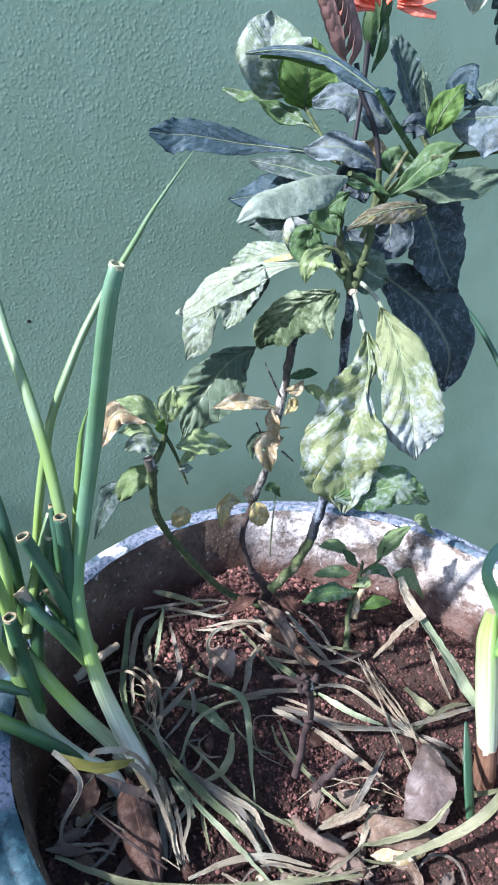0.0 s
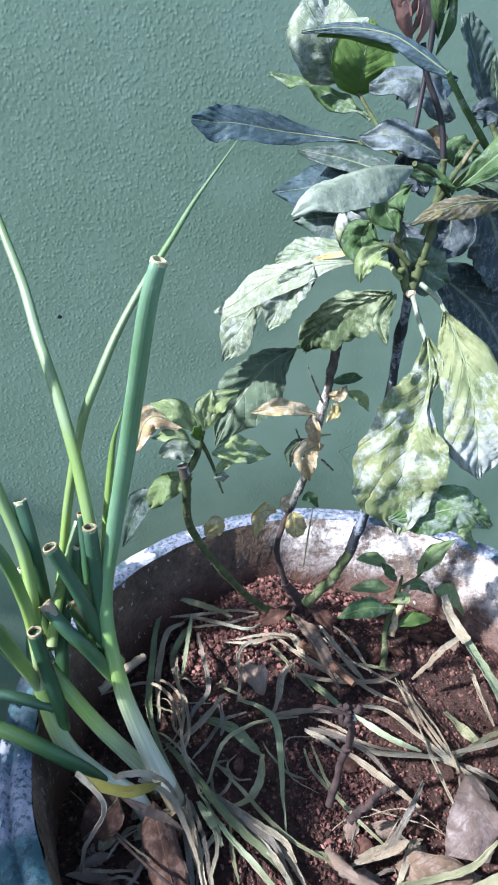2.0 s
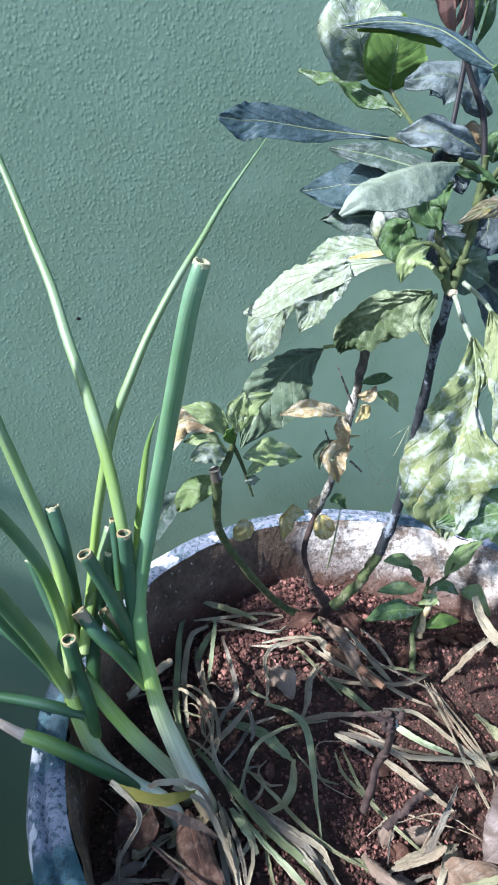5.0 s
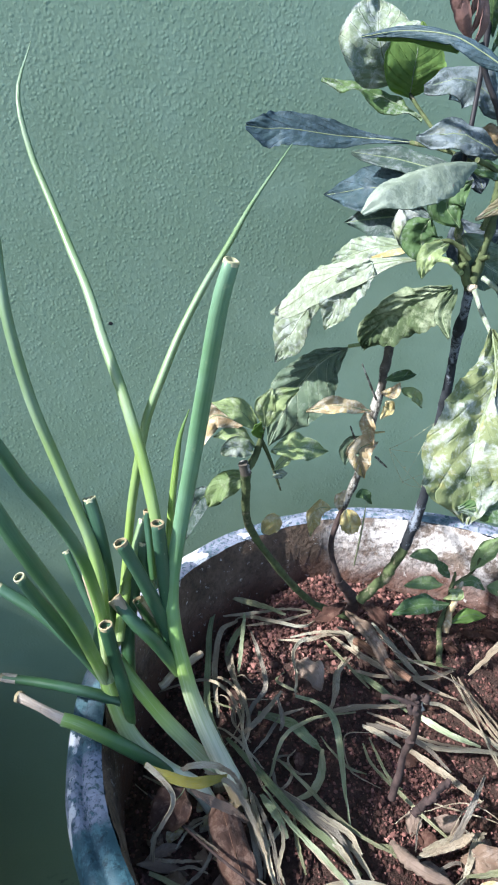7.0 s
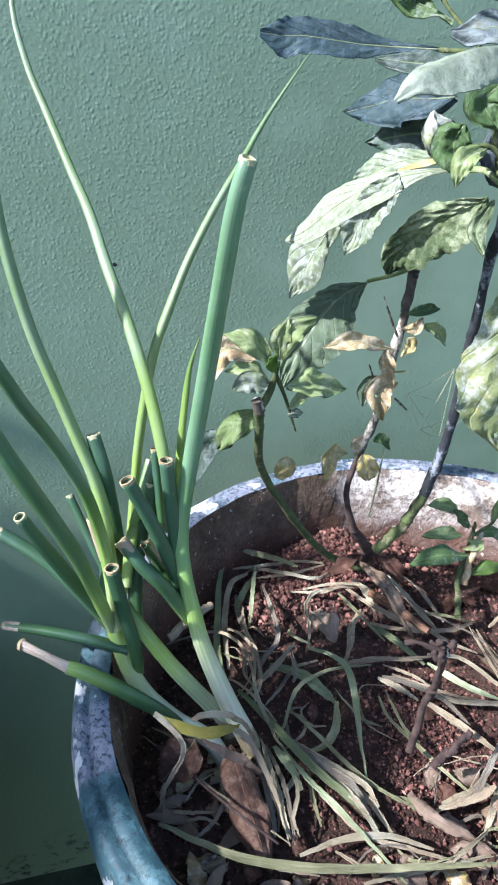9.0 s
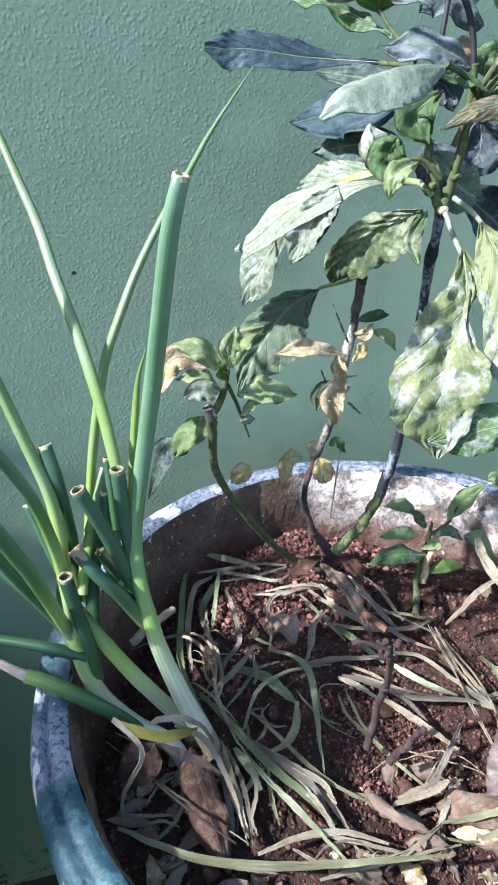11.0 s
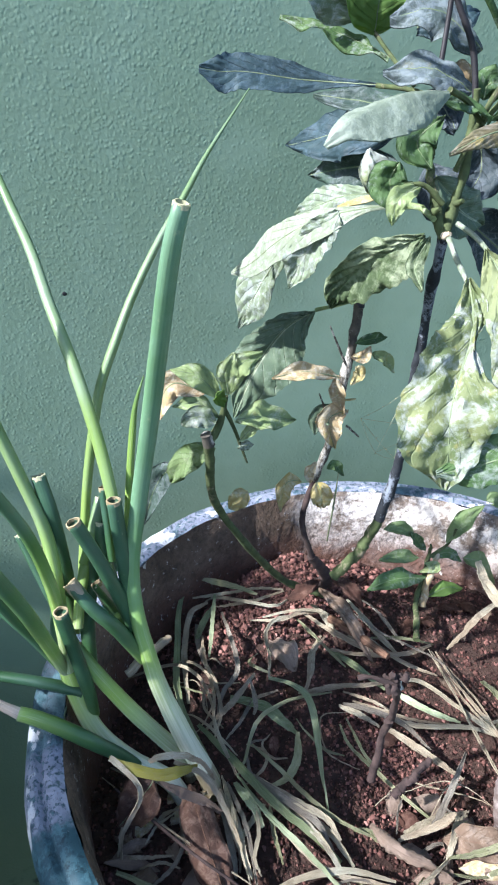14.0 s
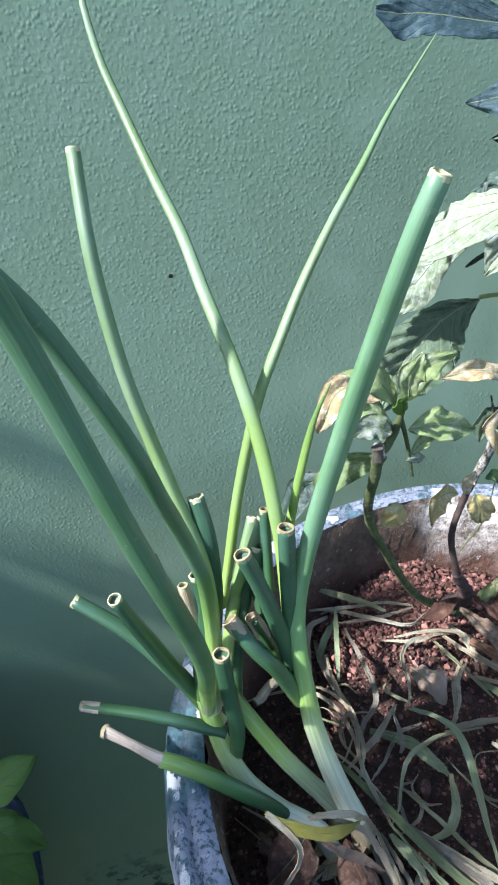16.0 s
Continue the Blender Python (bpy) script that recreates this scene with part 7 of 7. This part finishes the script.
dry_leaf((-0.036, 0.113, 0.590), (-0.022, 0.112, 0.597), (-0.007, 0.118, 0.600), 0.012, L_DEAD, "curled brown dead leaf at the foot of the shrub", 405, fold=0.4, wave=0.2, rib=False)
dry_leaf((0.001, 0.115, 0.602), (0.011, 0.101, 0.600), (0.017, 0.087, 0.592), 0.012, L_DEAD, "curled brown dead leaf at the foot of the shrub", 406, fold=0.4, wave=0.2, rib=False)
dry_leaf((-0.062, 0.077, 0.588), (-0.055, 0.060, 0.592), (-0.051, 0.048, 0.585), 0.018, PALEDEAD, "curled brown dead leaf among the straw", 407, fold=0.4, wave=0.2, rib=False)
rnd = random.Random(5)
for i in range(96):
    r, a = 0.18 * math.sqrt(rnd.random()), rnd.uniform(0, 6.28)
    x, y = r * math.cos(a), r * math.sin(a)
    if (y > 0.06 and x < 0.05) or (i > 47 and y > -0.02):
        continue
    h, ln = rnd.uniform(0, 6.28), rnd.uniform(0.005, 0.013)
    z = soil_z(x, y)
    d = Vector((math.cos(h) * ln, math.sin(h) * ln, rnd.uniform(-0.001, 0.004)))
    q = Vector((x, y, z + 0.004))
    dry_leaf(q - d, q + Vector((0, 0, rnd.uniform(0.001, 0.004))), q + d, rnd.uniform(0.006, 0.014), rnd.choice((L_DEAD, PALEDEAD, L_TAN, L_DEAD)), "scrap of crumbled brown leaf on the soil", 410 + i, fold=rnd.uniform(-0.3, 0.5), wave=0.3, crinkle=0.2, nl=8, nw=4, rib=False, face=(rnd.uniform(-0.5, 0.5), rnd.uniform(-0.6, 0.3), 1))

for i in range(64):
    x, y = (rnd.uniform(-0.185, -0.125), rnd.uniform(-0.10, 0.0)) if i % 2 else (rnd.uniform(-0.12, 0.06), rnd.uniform(-0.15, -0.085))
    h, ln = rnd.uniform(0, 6.28), rnd.uniform(0.006, 0.016)
    if math.hypot(x, y) > 0.185:
        continue
    q = Vector((x, y, soil_z(x, y) + 0.004))
    d = Vector((math.cos(h) * ln, math.sin(h) * ln, rnd.uniform(-0.001, 0.006)))
    dry_leaf(q - d, q + Vector((0, 0, rnd.uniform(0.002, 0.006))), q + d, rnd.uniform(0.005, 0.013), rnd.choice((L_TAN, PALEDEAD, PALEDEAD, L_DRY)), "scrap of crumbled brown leaf on the soil", 800 + i, fold=rnd.uniform(-0.4, 0.6), wave=0.35, crinkle=0.25, nl=8, nw=4, rib=False, face=(rnd.uniform(-0.7, 0.7), rnd.uniform(-0.8, 0.3), 1))

# ---- twigs ----
T = [(-0.029, -0.033, 0.570), (-0.024, -0.031, 0.610), (-0.031, -0.048, 0.660), (-0.043, -0.064, 0.697)]
twig = empty("broken_twig", (0, 0, 0), "short broken twig stuck upright in the soil", "twig")
stem("stem", twig, T, [0.0026, 0.0021, 0.0019, 0.0020], TWIGBARK, n=22, lumps=0.12)
for i in range(9):
    q = Vector(T[3]) + Vector((rnd.uniform(-0.004, 0.004), rnd.uniform(-0.004, 0.004), rnd.uniform(-0.006, 0.003)))
    stem("knot", twig, [q, q + Vector((rnd.uniform(-0.003, 0.003), rnd.uniform(-0.003, 0.003), 0.004))], [0.0022, 0.0012], BARK if i == 0 else TWIGBARK, n=5, seg=7, lumps=0.3, seed=i)
stem("knot", twig, [Vector(T[3]), Vector(T[3]) + Vector((-0.012, 0.004, 0.005)), Vector(T[3]) + Vector((-0.018, 0.006, 0.004))], [0.0015, 0.0011, 0.0014], TWIGBARK, n=8, seg=7, lumps=0.3)
stem("knot", twig, [Vector(T[1]) * 0.6 + Vector(T[2]) * 0.4, Vector(T[1]) * 0.5 + Vector(T[2]) * 0.5], [0.0026, 0.0025], TWIGBARK, n=5, seg=9, lumps=0.25)
tagged(stem("dead_twig", None, [(-0.023, -0.050, 0.577), (-0.011, -0.048, 0.587), (0.003, -0.043, 0.593)], [0.0026, 0.0024, 0.0020], TWIGBARK, "short brown dead twig lying on the soil", lumps=0.2), category="twig")
tagged(stem("dead_twig", None, [(-0.183, -0.002, 0.579), (-0.166, -0.026, 0.581), (-0.147, -0.055, 0.587), (-0.125, -0.075, 0.579)], [0.0008, 0.0009, 0.0009, 0.0007], TWIGBARK, "thin straight dead twig lying on the soil"), category="twig")
tagged(stem("dead_root", None, [(-0.038, -0.055, 0.561), (-0.030, -0.074, 0.565), (-0.012, -0.087, 0.561)], [0.0018, 0.0042, 0.0036, 0.0014], PALEDEAD, "knobbly pinkish root lying on the soil", lumps=0.3), category="root")
for i, (a, b) in enumerate((((-0.166, 0.081, 0.580), (-0.131, 0.102, 0.586)), ((-0.007, 0.094, 0.580), (0.017, 0.042, 0.586)), ((-0.166, -0.072, 0.570), (-0.158, -0.072, 0.575)))):
    tagged(stem("dead_twig", None, [a, tuple((p + q) / 2 + (0.002 if k == 2 else 0) for k, (p, q) in enumerate(zip(a, b))), b], [0.0030, 0.0034, 0.0026] if i < 2 else [0.0015, 0.0015, 0.0012], DEAD if i == 1 else TAN if i == 0 else BARK, "dry tan stalk lying on the soil" if i == 0 else "short brown dead twig lying on the soil", lumps=0.12, seed=i), category="twig")

# ---- neighbouring pot and plant ----
pot2 = empty("plant_pot", (0, 0, 0), "weathered blue painted pot standing beside the planter", "plant pot")
P2 = (-0.508, 0.085)
part("body", lathe([(0.001, GROUND_Z), (0.13, GROUND_Z), (0.165, 0.36), (0.176, 0.37), (0.178, 0.395), (0.170, 0.402), (0.160, 0.398), (0.155, 0.34)], 96, 0.002, P2, 9), POT2, pot2)
part("soil", lathe([(0.158, 0.365), (0.1, 0.372), (0.001, 0.375)], 60, 0.004, P2, 3), SOIL, pot2)
bush = empty("broadleaf_plant", (0, 0, 0), "leafy green plant growing in the neighbouring pot", "potted plant")
rnd = random.Random(8)
for i in range(5):
    a = i * 1.3
    top = Vector((P2[0] - 0.05 + 0.08 * math.cos(a), P2[1] + 0.06 * math.sin(a), 0.50 + 0.02 * i))
    root = Vector((P2[0] + 0.02 * math.cos(a), P2[1] + 0.02 * math.sin(a), 0.37))
    stem("stem", bush, [root, (root + top) / 2 + Vector((0, 0, 0.02)), top], [0.004, 0.003, 0.0015], GREENBARK, n=10, seg=8)
    for j in range(6):
        q = root.lerp(top, 0.4 + 0.12 * j)
        b = j * 2.4 + i
        d = Vector((math.cos(b) * 0.7, math.sin(b) * 0.8, rnd.uniform(0.0, 0.4))) * 0.06
        if q.x + d.x > -0.42:
            d.x = -abs(d.x)
        leaf(bush, q, q + d * 0.55 + Vector((0, 0, 0.006)), q + d, 0.034, (0, -0.2, 1), L_GREEN, 0.2, 0.08, seed=500 + i * 6 + j, kind="ovate", nl=8, nw=4, rib=False)
# Brighter leaf colour stands in for the sun on these three leaves.
for i, (a, m, b, w) in enumerate((
        ((-0.344, 0.060, 0.564), (-0.322, 0.065, 0.578), (-0.301, 0.070, 0.589), 0.024),
        ((-0.347, 0.050, 0.559), (-0.323, 0.050, 0.552), (-0.303, 0.050, 0.526), 0.024),
        ((-0.350, 0.050, 0.529), (-0.328, 0.050, 0.508), (-0.317, 0.050, 0.477), 0.03))):
    leaf(bush, a, m, b, w, (0.1, -0.5, 0.9), L_BRIGHT, 0.2, 0.05, seed=600 + i, kind="ovate", nl=14, nw=8)

# ---- unseen leafy bush further along the wall, added to shade the planter's left ----
shade_hedge = empty("shade_bush", (0, 0, 0), "tall leafy green bush added out of view to cast shade", "bush")
for i in range(9):
    root = Vector((-1.0 + 0.03 * (i % 3), -0.25 + 0.065 * i, GROUND_Z))
    top = Vector((root.x + rnd.uniform(-0.1, 0.1), root.y + rnd.uniform(-0.03, 0.03), 1.30 if i < 5 else 1.0))
    stem("stem", shade_hedge, [root, root.lerp(top, 0.5) + Vector((0.03, 0, 0)), top], [0.010, 0.008, 0.003], BARK, n=14, seg=8)
for i in range(560):
    y = rnd.uniform(-0.30, 0.30)
    zt = 1.24 - max(0.0, min(1.0, (y - 0.02) / 0.16)) * 0.30 + 0.05 * math.sin(y * 40)
    if y > 0.10:
        zt = 0.80 + rnd.uniform(-0.10, 0.04)
    q = Vector((rnd.uniform(-1.14, -0.86), y, rnd.uniform(0.12, zt)))
    b = rnd.uniform(0, 6.28)
    d = Vector((0.3 * math.cos(b), math.sin(b), rnd.uniform(-0.6, 0.5))).normalized() * rnd.uniform(0.06, 0.095)
    if q.y + d.y > 0.32:
        d.y = -d.y
    leaf(shade_hedge, q, q + d * 0.5 + Vector((0, 0, 0.008)), q + d, 0.056, (-0.8, -0.2, 0.6), L_GREEN, 0.2, 0.08, seed=900 + i, nl=8, nw=4, rib=False)

# Smaller leaves on top, added to soften the shade's edge on the wall.
for i in range(280):
    q = Vector((rnd.uniform(-1.12, -0.88), rnd.uniform(0.11, 0.30), 0.74 + 0.44 * (1 - math.sqrt(rnd.random()))))
    b = rnd.uniform(0, 6.28)
    d = Vector((0.3 * math.cos(b), math.sin(b), rnd.uniform(-0.6, 0.5))).normalized() * rnd.uniform(0.025, 0.045)
    if q.y + d.y > 0.325:
        d.y = -d.y
    leaf(shade_hedge, q, q + d * 0.5 + Vector((0, 0, 0.004)), q + d, 0.024, (-0.8, -0.2, 0.6), L_GREEN, 0.2, 0.08, seed=1700 + i, nl=6, nw=2, rib=False)

# ---- hanging sprig above ----
sprig = empty("hanging_sprig", (0, 0, 0), "hanging sprig with small paired oval leaflets", "sprig")
stem("twig", sprig, [(0.234, 0.220, 1.046), (0.209, 0.220, 1.063), (0.184, 0.220, 1.086), (0.164, 0.240, 1.199), (0.207, 0.340, 1.373)], [0.0012, 0.0014, 0.0018, 0.0022, 0.0026], GREENBARK)
stem("twig", sprig, [(0.184, 0.220, 1.086), (0.173, 0.220, 1.068), (0.165, 0.220, 1.051)], [0.0012, 0.0010, 0.0008], GREENBARK)
stem("twig", sprig, [(0.196, 0.220, 1.073), (0.198, 0.220, 1.048), (0.197, 0.220, 1.029)], [0.0010, 0.0009, 0.0007], DARKBARK)
# Sun and shade are put into the leaflets: pale material where lit, dark elsewhere.
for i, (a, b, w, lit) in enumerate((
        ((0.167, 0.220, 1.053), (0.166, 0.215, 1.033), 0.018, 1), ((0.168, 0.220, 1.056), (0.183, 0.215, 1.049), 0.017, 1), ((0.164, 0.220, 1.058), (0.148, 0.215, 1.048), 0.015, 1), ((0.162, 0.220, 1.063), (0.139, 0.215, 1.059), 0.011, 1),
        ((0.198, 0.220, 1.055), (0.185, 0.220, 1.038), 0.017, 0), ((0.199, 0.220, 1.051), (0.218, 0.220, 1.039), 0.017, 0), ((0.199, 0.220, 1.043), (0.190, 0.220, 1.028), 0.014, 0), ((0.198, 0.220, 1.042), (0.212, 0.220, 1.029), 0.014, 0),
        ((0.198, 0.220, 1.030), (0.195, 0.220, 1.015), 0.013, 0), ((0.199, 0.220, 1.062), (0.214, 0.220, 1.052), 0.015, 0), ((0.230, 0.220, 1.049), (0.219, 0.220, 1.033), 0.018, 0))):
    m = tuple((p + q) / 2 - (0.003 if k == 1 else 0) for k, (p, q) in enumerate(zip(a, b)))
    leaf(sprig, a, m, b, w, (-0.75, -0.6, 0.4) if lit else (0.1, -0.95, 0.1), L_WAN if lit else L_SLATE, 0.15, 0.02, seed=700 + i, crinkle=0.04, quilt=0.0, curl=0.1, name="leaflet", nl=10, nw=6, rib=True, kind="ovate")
